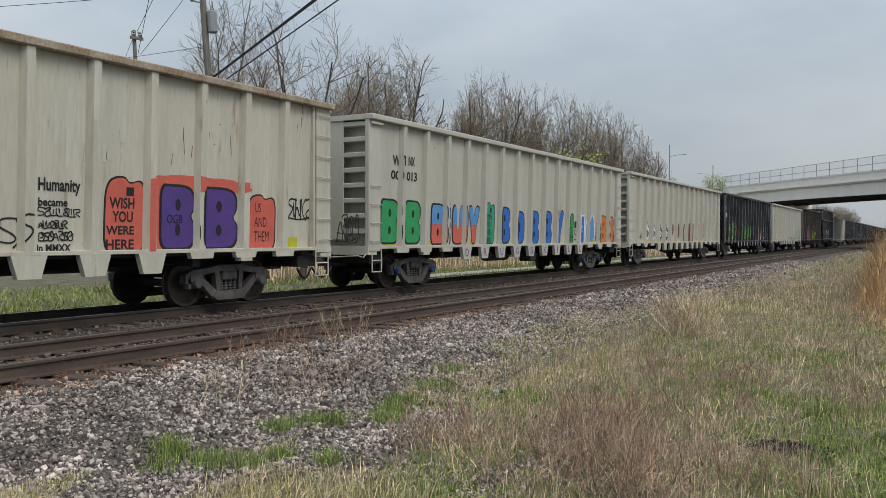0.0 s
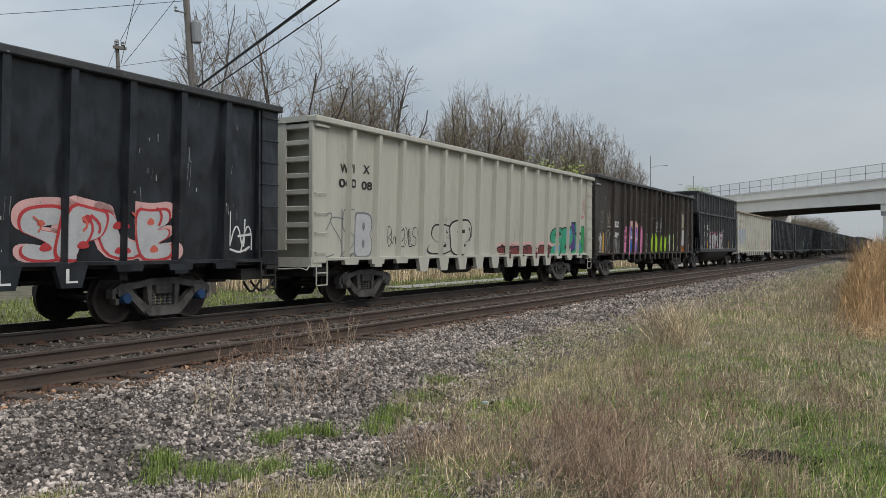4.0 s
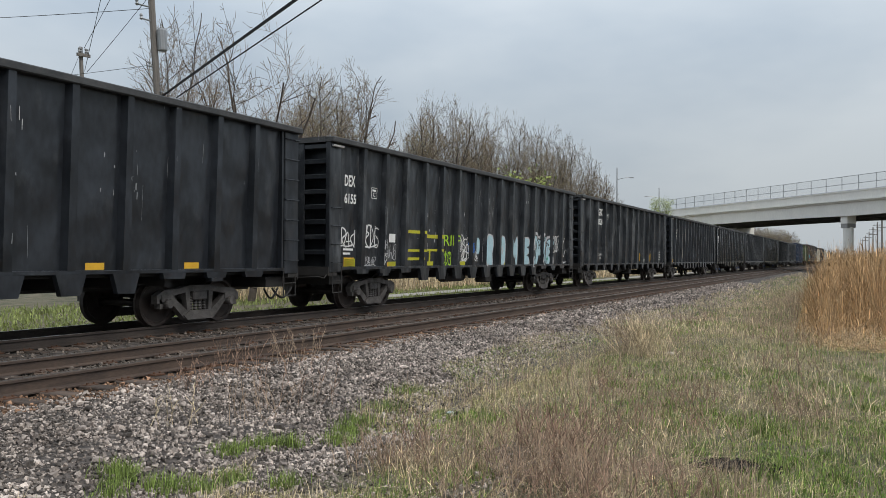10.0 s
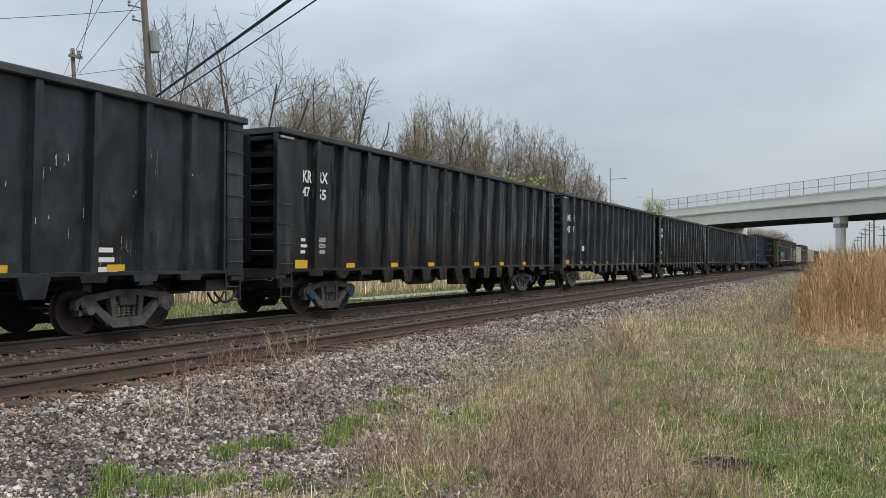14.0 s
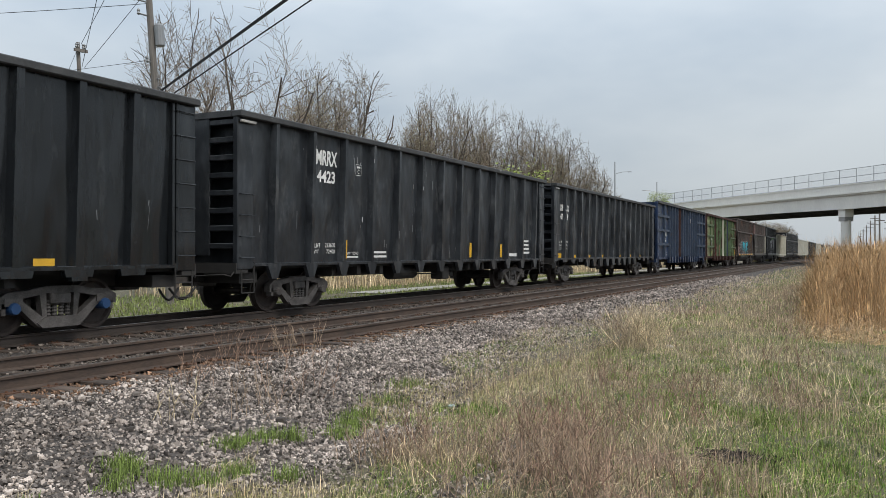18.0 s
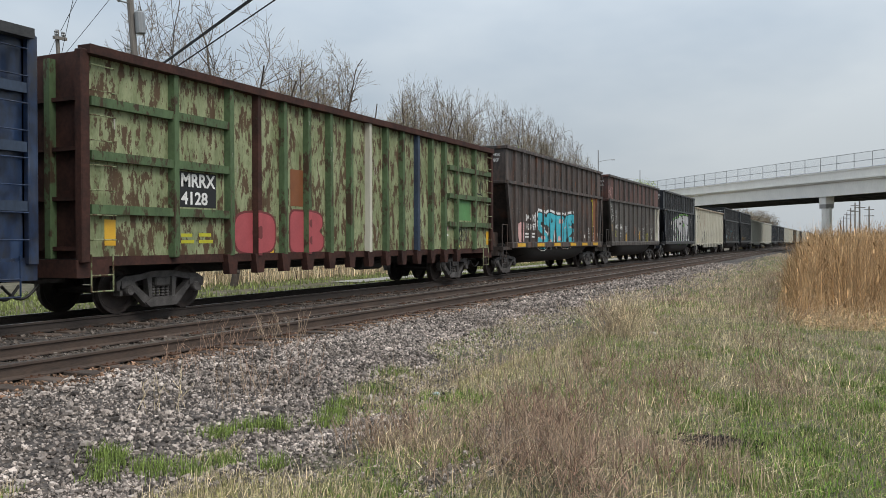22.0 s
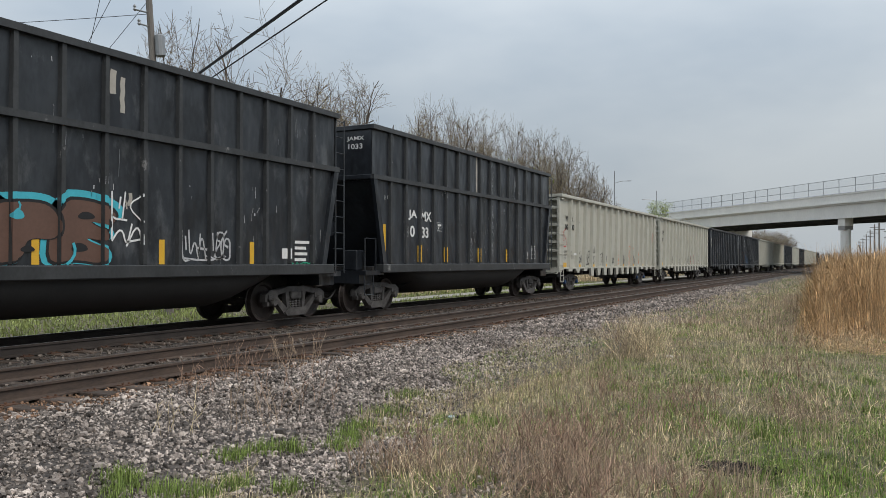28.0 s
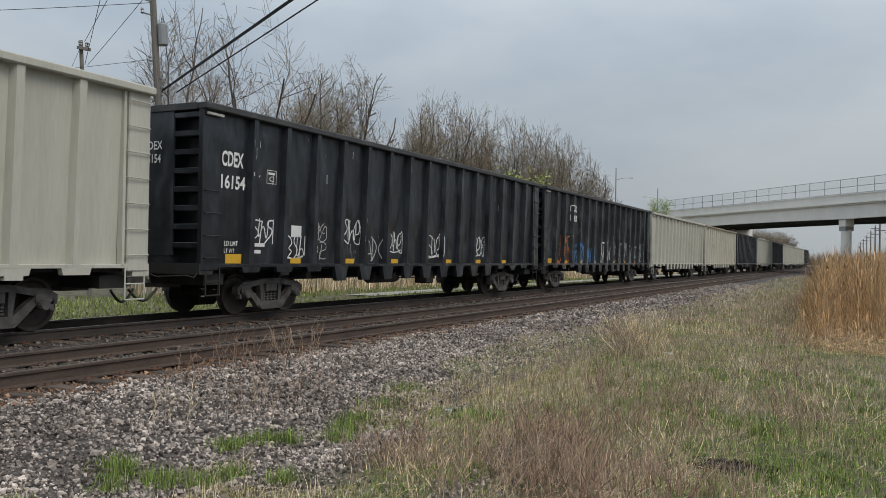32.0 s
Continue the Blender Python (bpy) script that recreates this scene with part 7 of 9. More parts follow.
word(car, "US", 7.1, 7.27, 1.86, 2.04, "spray_black", 4, 0.0)
word(car, "AND", 7.08, 7.44, 1.56, 1.76, "spray_black", 4, 0.0)
word(car, "THEM", 7.08, 7.51, 1.26, 1.47, "spray_black", 4, 0.0)
scrawl(car, 8.13, 8.91, 1.72, 2.19, "spray_black", 25, 1, 0.02, 4)
plate(car, 8.09, 8.44, 1.13, 1.35, "mustard")
plate(car, 4.82, 5.19, 1.15, 1.35, "yellow", 1, "reflector", "yellow reflective marker")
streak(car, 2.59, 3.98, 2.45, 4.38, "grey_cream_paint", 28, 7)

car = CARS[1]
word(car, "WI", -8.23, -7.83, 3.19, 3.45, "spray_black", 2, 0.028)
word(car, "NX", -7.48, -7.17, 3.23, 3.47, "spray_black", 2, 0.028)
word(car, "00", -8.3, -7.88, 2.83, 3.06, "spray_black", 2, 0.028)
word(car, "013", -7.56, -7.05, 2.83, 3.07, "spray_black", 2, 0.028)
fat_letter(car, "B", -8.74, -7.88, 1.17, 2.33, "spray_green", "spray_black", 2)
fat_letter(car, "B", -7.61, -6.79, 1.16, 2.33, "spray_green", "spray_black", 2)
two_tone(car, "B", -6.28, -5.5, 1.13, 2.3, "coral", "sky_blue", "spray_black", 2)
two_tone(car, "E", -5.45, -5.15, 1.13, 2.2, "coral", "sky_blue", "spray_black", 2)
two_tone(car, "U", -5.1, -4.35, 1.13, 2.3, "coral", "sky_blue", "spray_black", 2)
two_tone(car, "Y", -4.1, -3.4, 1.13, 2.32, "coral", "sky_blue", "spray_black", 2)
scrawl(car, -10.52, -9.63, 1.22, 1.88, "spray_black", 37, 0, 0.02, 4)
scrawl(car, -9.27, -8.96, 1.19, 1.98, "spray_black", 38, 0, 0.02, 4)
sign(car, -3.06, -2.35, 1.13, 2.46, "teal_green", "spray_black", 2)
word(car, "I", -2.7, -2.61, 2.12, 2.28, "spray_black", 5, 0.0)
word(car, "WISH", -2.96, -2.58, 1.9, 2.07, "spray_black", 5, 0.0)
word(car, "YOU", -2.93, -2.6, 1.68, 1.85, "spray_black", 5, 0.0)
word(car, "WERE", -2.96, -2.58, 1.43, 1.6, "spray_black", 5, 0.0)
word(car, "HERE", -2.97, -2.58, 1.17, 1.34, "spray_black", 5, 0.0)
fat_letter(car, "B", -2.1, -1.19, 1.14, 2.34, "spray_blue", "spray_black", 2)
fat_letter(car, "O", -0.9, -0.08, 1.12, 2.24, "spray_blue", "spray_black", 2)
fat_letter(car, "B", 0.3, 1.16, 1.1, 2.28, "spray_blue", "spray_black", 2)
fat_letter(car, "B", 1.45, 2.31, 1.09, 2.31, "spray_blue", "spray_black", 2)
fat_letter(car, "Y", 2.58, 3.41, 1.08, 2.37, "spray_blue", "spray_black", 2)
sign(car, 3.73, 4.47, 1.06, 2.35, "spray_green", "spray_black", 2)
word(car, "US", 3.89, 4.19, 1.83, 2.07, "spray_black", 5, 0.0)
word(car, "AND", 3.86, 4.31, 1.53, 1.75, "spray_black", 5, 0.0)
word(car, "THEM", 3.86, 4.38, 1.21, 1.46, "spray_black", 5, 0.0)
word(car, "I", 4.57, 4.79, 1.71, 1.97, "spray_black", 1, 0.0)
word(car, "C", 4.57, 4.79, 1.43, 1.66, "spray_black", 1, 0.0)
word(car, "H", 4.56, 4.79, 1.16, 1.36, "spray_black", 1, 0.0)
plate(car, 4.89, 5.71, 1.07, 2.24, "spray_white")
plate(car, 4.98, 5.62, 1.14, 2.18, "spray_blue", 1)
word(car, "IZ", 5.08, 5.47, 1.59, 1.8, "spray_white", 4, 0.0)
cloud(car, 5.78, 6.91, 1.05, 2.28, "spray_white", 62, 0, 3)
cloud(car, 5.87, 6.81, 1.11, 2.23, "sky_blue", 63, 1, 3)
bars(car, 6.01, 6.67, 1.3, 2.01, 3, "spray_white", 64)
fat_letter(car, "B", 7.42, 8.33, 1.06, 2.28, "orange", "spray_black", 2)
fat_letter(car, "B", 8.44, 9.25, 1.08, 2.26, "orange", "spray_black", 2)
scrawl(car, 7.01, 7.31, 1.16, 1.92, "spray_black", 67, 1, 0.02, 4)

car = CARS[2]
scrawl(car, -7.52, -7.21, 1.23, 1.56, "maroon", 68, 0, 0.025, 4)
for k, (x, dark) in enumerate(((-6.27, 0), (-5.19, 0), (-3.95, 1), (-2.78, 1))):
    burst(car, x - 0.45, x + 0.45, 1.06, 2.12, "spray_white" if dark else "spray_black", 70 + k, 0)
    burst(car, x - 0.39, x + 0.39, 1.11, 2.03, "spray_black" if dark else "spray_white", 70 + k, 1)
    word(car, "e", x - 0.16, x + 0.18, 1.38, 1.7, "spray_white" if dark else "spray_black", 6, 0.028)
plate(car, -6.64, -5.86, 1.12, 1.25, "yellow", 1, "reflector", "yellow reflective marker")
plate(car, -4.23, -3.68, 1.16, 1.26, "yellow", 1, "reflector", "yellow reflective marker")
fat_letter(car, "P", -1.94, -1.38, 1.11, 2.09, "maroon", "spray_black", 2)
fat_letter(car, "O", -0.77, -0.15, 1.31, 2.11, "maroon", "spray_black", 2)
fat_letter(car, "X", 0.43, 1.04, 1.14, 2.09, "maroon", "spray_black", 2)
fat_letter(car, "B", 1.58, 2.67, 1.11, 2.16, "maroon", "spray_black", 2)
scrawl(car, 3.96, 4.49, 1.33, 2.19, "red", 86, 0, 0.016, 4)
scrawl(car, 5.16, 5.74, 1.32, 2.2, "red", 87, 0, 0.016, 4)
scrawl(car, 6.14, 6.52, 1.27, 1.73, "orange", 88, 0, 0.016, 3)
scrawl(car, 8.15, 8.95, 1.18, 1.84, "orange", 89, 0, 0.012, 3)
plate(car, -1.93, -1.37, 1.1, 1.25, "yellow", 1, "reflector", "yellow reflective marker")
plate(car, 4.3, 4.6, 1.08, 1.25, "yellow", 1, "reflector", "yellow reflective marker")
word(car, "1", -7.5, -7.5, 2.84, 3.06, "spray_black", 2, 0.028)

car = CARS[3]
word(car, "CD", -8.91, -8.56, 3.18, 3.48, "white_paint", 2, 0.028)
scrawl(car, -8.53, -8.18, 3.23, 3.48, "grey_scrape", 94, 1, 0.03, 2)
word(car, "16082", -8.87, -8.1, 2.72, 3.04, "white_paint", 2, 0.028)
boxed(car, "C", -7.41, -7.13, 2.97, 3.25)
scrawl(car, -8.82, -8.43, 2.05, 2.68, "spray_white", 97, 1, 0.018, 5)
wild(car, -7.93, -5.06, 1.15, 2.37, "leaf_green", "spray_black", "halo", 11, 3, "spray_green", 5, "SRE")
word(car, "$", -7.48, -7.09, 1.4, 1.83, "spray_black", 7, 0.01)
scrawl(car, -5.27, -4.54, 1.48, 2.15, "orange", 100, 1, 0.016, 5)
scrawl(car, -4.23, -3.57, 1.26, 2.06, "spray_white", 101, 1, 0.016, 5)
wild(car, -3.16, 0.25, 1.11, 2.32, "leaf_green", "spray_black", "halo", 12, 4, "spray_green", 4, "DEUD")
scrawl(car, 0.46, 1.17, 1.14, 2.08, "teal_green", 103, 1, 0.02, 5)
scrawl(car, 1.62, 2.28, 1.16, 2.19, "spray_white", 104, 1, 0.02, 4)
scrawl(car, 2.77, 3.44, 1.15, 2.07, "spray_white", 105, 1, 0.02, 4)
wild(car, 3.94, 6.98, 1.13, 2.1, "silver", "red", "pale_pink", 13, 4, "coral", 6)
scrawl(car, 8.49, 9.12, 1.25, 2.08, "spray_white", 107, 1, 0.025, 4)
word(car, "LD LMT", -8.6, -8.21, 1.56, 1.65, "white_paint", 2, 0.005)
word(car, "LT WT", -8.6, -8.34, 1.4, 1.5, "white_paint", 2, 0.005)
plate(car, -8.64, -8.2, 1.14, 1.27, "yellow", 1, "reflector", "yellow reflective marker")
plate(car, -6.53, -6.07, 1.12, 1.25, "yellow", 1, "reflector", "yellow reflective marker")
plate(car, -4.22, -3.78, 1.1, 1.23, "yellow", 1, "reflector", "yellow reflective marker")

car = CARS[4]
word(car, "WI", -8.1, -7.71, 3.15, 3.36, "spray_black", 2, 0.028)
word(car, "X", -7.14, -6.85, 3.2, 3.41, "spray_black", 2, 0.028)
word(car, "00", -8.15, -7.59, 2.8, 3.01, "spray_black", 2, 0.028)
word(car, "08", -7.2, -6.73, 2.8, 3.01, "spray_black", 2, 0.028)
scrawl(car, -8.78, -7.53, 1.04, 2.28, "grey_scrape", 117, 0, 0.02, 3)
fat_letter(car, "B", -7.47, -6.66, 1.11, 2.24, "silver", "grey_scrape", 2)
wild(car, -3.72, -1.06, 1.13, 2.19, "cream_paint", "spray_black", None, 15, 2, None, 2)
scrawl(car, -5.93, -4.46, 1.37, 1.91, "spray_black", 120, 0, 0.014, 4)
wild(car, 0.75, 5.7, 0.99, 1.48, "maroon", "spray_black", "pale_pink", 16, 4, None, 1)
wild(car, 5.48, 9.09, 1.08, 2.38, "teal_green", "spray_black", None, 17, 3, "sky_blue", 2)
fat_letter(car, "B", 7.41, 8.28, 1.22, 2.41, "purple", "spray_black", 2)
sign(car, 8.56, 9.37, 1.1, 2.35, "spray_green", "spray_black")
word(car, "US", 8.65, 8.86, 1.97, 2.23, "spray_black", 3, 0)
word(car, "AND", 8.62, 9.06, 1.68, 1.88, "spray_black", 3, 0)
word(car, "THEM", 8.6, 9.1, 1.36, 1.57, "spray_black", 3, 0)
scrawl(car, 8.58, 9.34, 2.55, 3.43, "red", 129, 1, 0.014, 7)
scrawl(car, 9.55, 9.94, 1.83, 2.29, "spray_blue", 130, 1, 0.018, 5)
plate(car, 8.57, 8.92, 1.14, 1.36, "yellow", 1, "reflector", "yellow reflective marker")

car = CARS[5]
word(car, "REGX", -6.58, -5.84, 2.32, 2.6, "white_paint", 2, 0.028)
word(car, "6889", -6.59, -5.85, 1.85, 2.09, "white_paint", 2, 0.028)
scrawl(car, -8.67, -8.06, 2, 3.01, "grey_scrape", 134, 0, 0.014, 7)
scrawl(car, -7.62, -6.96, 2.29, 2.98, "halo", 135, 0, 0.02, 5)
scrawl(car, -7.74, -7, 1.11, 2.17, "silver", 136, 0, 0.014, 8)
scrawl(car, -6.75, -5.43, 1.06, 1.85, "silver", 137, 0, 0.016, 8)
scrawl(car, -9.25, -8.34, 1.56, 2.01, "spray_white", 138, 0, 0.016, 5)
scrawl(car, -8.7, -8.34, 1.15, 1.98, "spray_white", 139, 0, 0.018, 5)
plate(car, -8.19, -8.03, 1.1, 2.01, "yellow", 1, "reflector", "yellow reflective marker")
cloud(car, -5.16, -4.19, 1.01, 2.22, "pink", 141, 0, 5)
word(car, "WISH", -5.05, -4.55, 1.93, 2.11, "spray_black", 2, 0.028)
word(car, "YOU", -5.03, -4.62, 1.64, 1.82, "spray_black", 2, 0.028)
bars(car, -5.05, -4.51, 1.22, 1.59, 2, "spray_black", 144)
plate(car, -4.72, -4.3, 1.02, 2.4, "pink")
plate(car, -3.58, -3.28, 1.03, 2.46, "pink")
plate(car, -2.69, -2.42, 1.05, 2.45, "pink")
cloud(car, -4.37, -2.6, 2.32, 2.69, "pale_pink", 148, 1, 7)
fat_letter(car, "B", -4.33, -3.57, 1.09, 2.44, "spray_blue", "spray_black", 3)
fat_letter(car, "B", -3.33, -2.66, 1.1, 2.42, "spray_blue", "spray_black", 3)
star(car, -3.74, 1.88, 0.26, "spray_white", 6)
star(car, -2.86, 1.79, 0.26, "spray_white", 6)
sign(car, -2.5, -1.65, 1.0, 2.45, "pink", "spray_black")
word(car, "US", -2.27, -1.94, 1.9, 2.12, "spray_black", 4, 0)
word(car, "AND", -2.32, -1.89, 1.52, 1.76, "spray_black", 4, 0)
word(car, "THEM", -2.33, -1.76, 1.22, 1.42, "spray_black", 4, 0)
scrawl(car, -1.41, -0.69, 1.12, 2.08, "spray_white", 157, 0, 0.024, 7)
scrawl(car, 0.6, 2.12, 2.21, 3.01, "silver", 158, 0, 0.022, 6)
fat_letter(car, "N", -0.5, 0.62, 1.08, 2.2, "lime", "spray_black", 1)
fat_letter(car, "A", 0.45, 1.48, 1.08, 2.1, "lime", "spray_black", 1)
fat_letter(car, "H", 1.4, 2.48, 1.09, 2.08, "lime", "spray_black", 1)
fat_letter(car, "Y", 2.4, 3.6, 1.09, 2.09, "lime", "spray_black", 1)
fat_letter(car, "B", 3.57, 4.27, 1.13, 2.17, "silver", "spray_green", 1)
fat_letter(car, "B", 4.49, 5.1, 1.12, 2.2, "lime", "spray_white", 1)
scrawl(car, 5.39, 6.08, 1.22, 2.26, "spray_white", 165, 0, 0.022, 6)
fat_letter(car, "B", 6.46, 6.93, 1.43, 2.41, "silver", "spray_white", 1)
fat_letter(car, "B", 7.05, 7.61, 1.49, 2.44, "silver", "spray_white", 1)
streak(car, 6.47, 7.62, 2.49, 3.58, "halo", 168, 6)
scrawl(car, 7.93, 8.53, 1.23, 2.53, "silver", 169, 0, 0.018, 5)
scrawl(car, 8.94, 9.74, 1.05, 2.37, "spray_white", 170, 0, 0.018, 5)
scrawl(car, 6.45, 7.67, 1.06, 1.46, "orange", 171, 1, 0.02, 4)
plate(car, 0.82, 0.98, 1.12, 1.65, "yellow", 1, "reflector", "yellow reflective marker")

car = CARS[6]
word(car, "JA", -4.79, -4.35, 2.6, 2.92, "white_paint", 2, 0.028)
word(car, "MX", -3.96, -3.37, 2.61, 2.92, "white_paint", 2, 0.028)
word(car, "10", -4.83, -4.48, 2.12, 2.41, "white_paint", 2, 0.028)
word(car, "18", -3.97, -3.62, 2.11, 2.4, "white_paint", 2, 0.028)
word(car, "LD LMT", -4.85, -4.5, 1.66, 1.77, "white_paint", 2, 0)
word(car, "LT WT", -4.85, -4.57, 1.51, 1.6, "white_paint", 2, 0)
bars(car, -3.99, -3.64, 1.52, 1.78, 2, "white_paint", 179)
wild(car, -3.13, 1.8, 1.12, 2.5, "silver", "spray_black", "pink", 21, 4, "maroon", 8, "SPLE")
boxed(car, "F", -2.99, -2.7, 2.44, 2.65)
plate(car, -6.15, -5.98, 1.51, 2.42, "yellow", 1, "reflector", "yellow reflective marker")
plate(car, -3.64, -3.5, 1.35, 1.83, "yellow", 1, "reflector", "yellow reflective marker")
plate(car, 1.39, 1.59, 1.33, 1.81, "yellow", 1, "reflector", "yellow reflective marker")
plate(car, 3.99, 4.25, 1.33, 1.82, "yellow", 1, "reflector", "yellow reflective marker")
plate(car, 0.26, 0.42, 3.77, 5, "scrape")
streak(car, 2.9, 3.11, 1.38, 3.6, "scrape", 187, 2)
bars(car, 5.55, 6.06, 1.38, 1.93, 4, "white_paint", 188)
bars(car, -5.62, -5.12, 1.39, 1.5, 2, "white_paint", 189)
scrawl(car, 1.37, 1.93, 1.95, 2.64, "spray_white", 190, 3, 0.016, 5)

car = CARS[7]
word(car, "LEWX", -8.67, -8.04, 3.44, 3.68, "spray_black", 2, 0.028)
word(car, "1001", -8.67, -8.13, 2.97, 3.2, "spray_black", 2, 0.028)
fat_letter(car, "B", -8.77, -7.83, 1.69, 2.93, "sky_blue", "red", 2)
fat_letter(car, "B", -7.58, -6.8, 1.71, 3.01, "sky_blue", "red", 2)
cloud(car, -6.36, -5.61, 1.07, 2.33, "teal_green", 195, 0, 5)
bars(car, -6.22, -5.73, 1.52, 2.2, 4, "spray_black", 196)
bars(car, -8.74, -8.11, 1.39, 1.61, 2, "spray_black", 197)
plate(car, -8.8, -8.25, 1.12, 1.36, "yellow", 1, "reflector", "yellow reflective marker")
scrawl(car, -9.42, -9.08, 1.69, 2.21, "spray_black", 199, 1, 0.018, 4)
boxed(car, "C", -7.54, -7.34, 3.21, 3.42)
plate(car, -5.71, -5.49, 1.1, 1.78, "teal_green")
plate(car, -4.57, -4.28, 1.1, 1.8, "teal_green")
plate(car, -3.4, -3.1, 1.1, 1.82, "teal_green")
plate(car, -2.24, -1.94, 1.11, 1.83, "teal_green")
plate(car, -1.05, -0.72, 1.12, 1.85, "teal_green")
fat_letter(car, "B", -5.51, -4.74, 1.11, 2.28, "rose", "spray_white", 2)
fat_letter(car, "O", -4.3, -3.5, 1.11, 2.25, "rose", "spray_white", 2)
fat_letter(car, "B", -3.13, -2.41, 1.1, 2.3, "rose", "spray_white", 2)
fat_letter(car, "B", -1.94, -1.24, 1.12, 2.33, "rose", "spray_white", 2)
fat_letter(car, "Y", -0.78, 0.03, 1.09, 2.39, "rose", "spray_white", 2)
sign(car, 0.11, 1.21, 1.08, 2.4, "teal_green", "spray_black")
bars(car, 0.4, 1.01, 1.27, 2.25, 5, "maroon", 213)
fat_letter(car, "B", 1.58, 2.27, 1.14, 2.27, "rose", "spray_white", 2)
fat_letter(car, "H", 2.36, 3.54, 1.13, 2.23, "rose", "spray_white", 2)
fat_letter(car, "U", 3.74, 4.69, 1.1, 2.34, "rose", "spray_white", 2)
plate(car, 5.08, 5.87, 1.13, 2.3, "teal_green")
fat_letter(car, "B", 6.26, 6.9, 1.24, 2.25, "rose", "spray_white", 2)
fat_letter(car, "B", 7.4, 8.09, 1.24, 2.29, "rose", "spray_white", 2)
sign(car, 8.6, 9.2, 1.2, 2.25, "teal_green", "red")
word(car, "US", 8.68, 8.86, 1.9, 2.1, "red", 4, 0)
word(car, "AND", 8.68, 9.05, 1.62, 1.8, "red", 4, 0)
word(car, "THEM", 8.68, 9.1, 1.33, 1.52, "red", 4, 0)
word(car, "DO YOU", -4.28, -3.55, 3.26, 3.47, "spray_black", 2, 0.028)
word(car, "SEE", -4.17, -3.74, 3.03, 3.2, "spray_black", 2, 0.028)
word(car, "WHAT I", -4.3, -3.57, 2.8, 2.99, "spray_black", 2, 0.028)
word(car, "SEE...", -4.22, -3.55, 2.52, 2.73, "spray_black", 2, 0.028)
cloud(car, -3.13, -2.31, 2.65, 3.47, "spray_white", 225, 0, 5)
cloud(car, -3.09, -2.36, 2.69, 3.43, "sky_blue", 226, 1, 5)
streak(car, -3.08, -2.35, 2.34, 2.69, "spray_white", 227, 8)
word(car, "I GOT", -1.93, -1.2, 3.48, 3.69, "spray_black", 2, 0.028)
bars(car, -1.93, -1.17, 3.25, 3.44, 1, "spray_black", 229)
word(car, "LOOKING", -1.96, -1.29, 3, 3.19, "spray_black", 2, 0.028)
word(car, "OUT OVER", -1.95, -1.13, 2.79, 2.96, "spray_black", 2, 0.028)
word(car, "ME...", -1.75, -1.24, 2.6, 2.75, "spray_black", 2, 0.028)
word(car, "MERRY", -0.76, -0.13, 3.13, 3.34, "red", 2, 0.028)
word(car, "CHRISTMAS", -0.76, 0.02, 2.93, 3.12, "red", 2, 0.028)
word(car, "EVERYONE", -0.76, -0.07, 2.72, 2.89, "red", 2, 0.028)
plate(car, -4.25, -3.86, 1.08, 1.17, "yellow", 1, "reflector", "yellow reflective marker")
plate(car, -3.07, -2.68, 1.1, 1.18, "yellow", 1, "reflector", "yellow reflective marker")
plate(car, 1.8, 2.23, 1.15, 1.25, "yellow", 1, "reflector", "yellow reflective marker")

car = CARS[8]
word(car, "MRRX", -8.94, -8.2, 3.12, 3.43, "white_paint", 2, 0.028)
word(car, "4326", -8.94, -8.23, 2.65, 2.95, "white_paint", 2, 0.028)
boxed(car, "C", -7.5, -7.19, 2.92, 3.2)
plate(car, -6.5, -6.12, 1.77, 2.03, "white_paint")
word(car, "LD LMT", -8.69, -8.29, 1.54, 1.64, "white_paint", 2, 0.005)
word(car, "LT WT", -8.69, -8.35, 1.39, 1.48, "white_paint", 2, 0.005)
word(car, "13700", -7.86, -7.47, 1.53, 1.64, "white_paint", 2, 0.005)
word(car, "2300", -7.82, -7.49, 1.38, 1.47, "white_paint", 2, 0.005)
scrawl(car, 1.87, 2.24, 2.14, 2.58, "silver", 247, 0, 0.02, 3)

car = CARS[9]
word(car, "DEX", -8.89, -8.39, 3.19, 3.48, "white_paint", 2, 0.028)
word(car, "6155", -8.88, -8.33, 2.75, 3.01, "white_paint", 2, 0.028)
boxed(car, "C", -7.58, -7.29, 2.96, 3.25)
scrawl(car, -8.01, -7.15, 1.63, 2.24, "spray_white", 251, 0, 0.02, 7)
scrawl(car, -8.96, -8.34, 1.64, 2.13, "spray_white", 252, 0, 0.02, 6)
scrawl(car, -8.02, -7.26, 1.15, 1.39, "silver", 253, 0, 0.012, 7)
plate(car, -6.58, -6.23, 1.8, 2.04, "white_paint")
scrawl(car, -7.01, -6.73, 1.18, 1.88, "silver", 255, 0, 0.018, 6)
scrawl(car, -6.75, -6.18, 1.25, 1.75, "silver", 256, 0, 0.012, 5)
plate(car, -5.67, -4.55, 2.09, 2.18, "mustard")
plate(car, -5.66, -5.55, 1.61, 2.16, "mustard")
plate(car, -5.66, -4.54, 1.55, 1.62, "mustard")
plate(car, -4.55, -3.27, 1.97, 2.08, "mustard")
plate(car, -3.38, -3.25, 1.65, 2.1, "mustard")
plate(car, -4.54, -4.42, 1.24, 2.05, "mustard")
plate(car, -4.29, -3.37, 1.57, 1.64, "mustard")
plate(car, -4.16, -4.06, 1.25, 1.57, "mustard")
plate(car, -5.49, -4.69, 1.3, 1.38, "mustard")
word(car, "RIP", -3.16, -2.18, 1.76, 2.1, "lime", 1, 0)
scrawl(car, -3.19, -2.64, 1.15, 1.6, "lime", 267, 0, 0.02, 3)
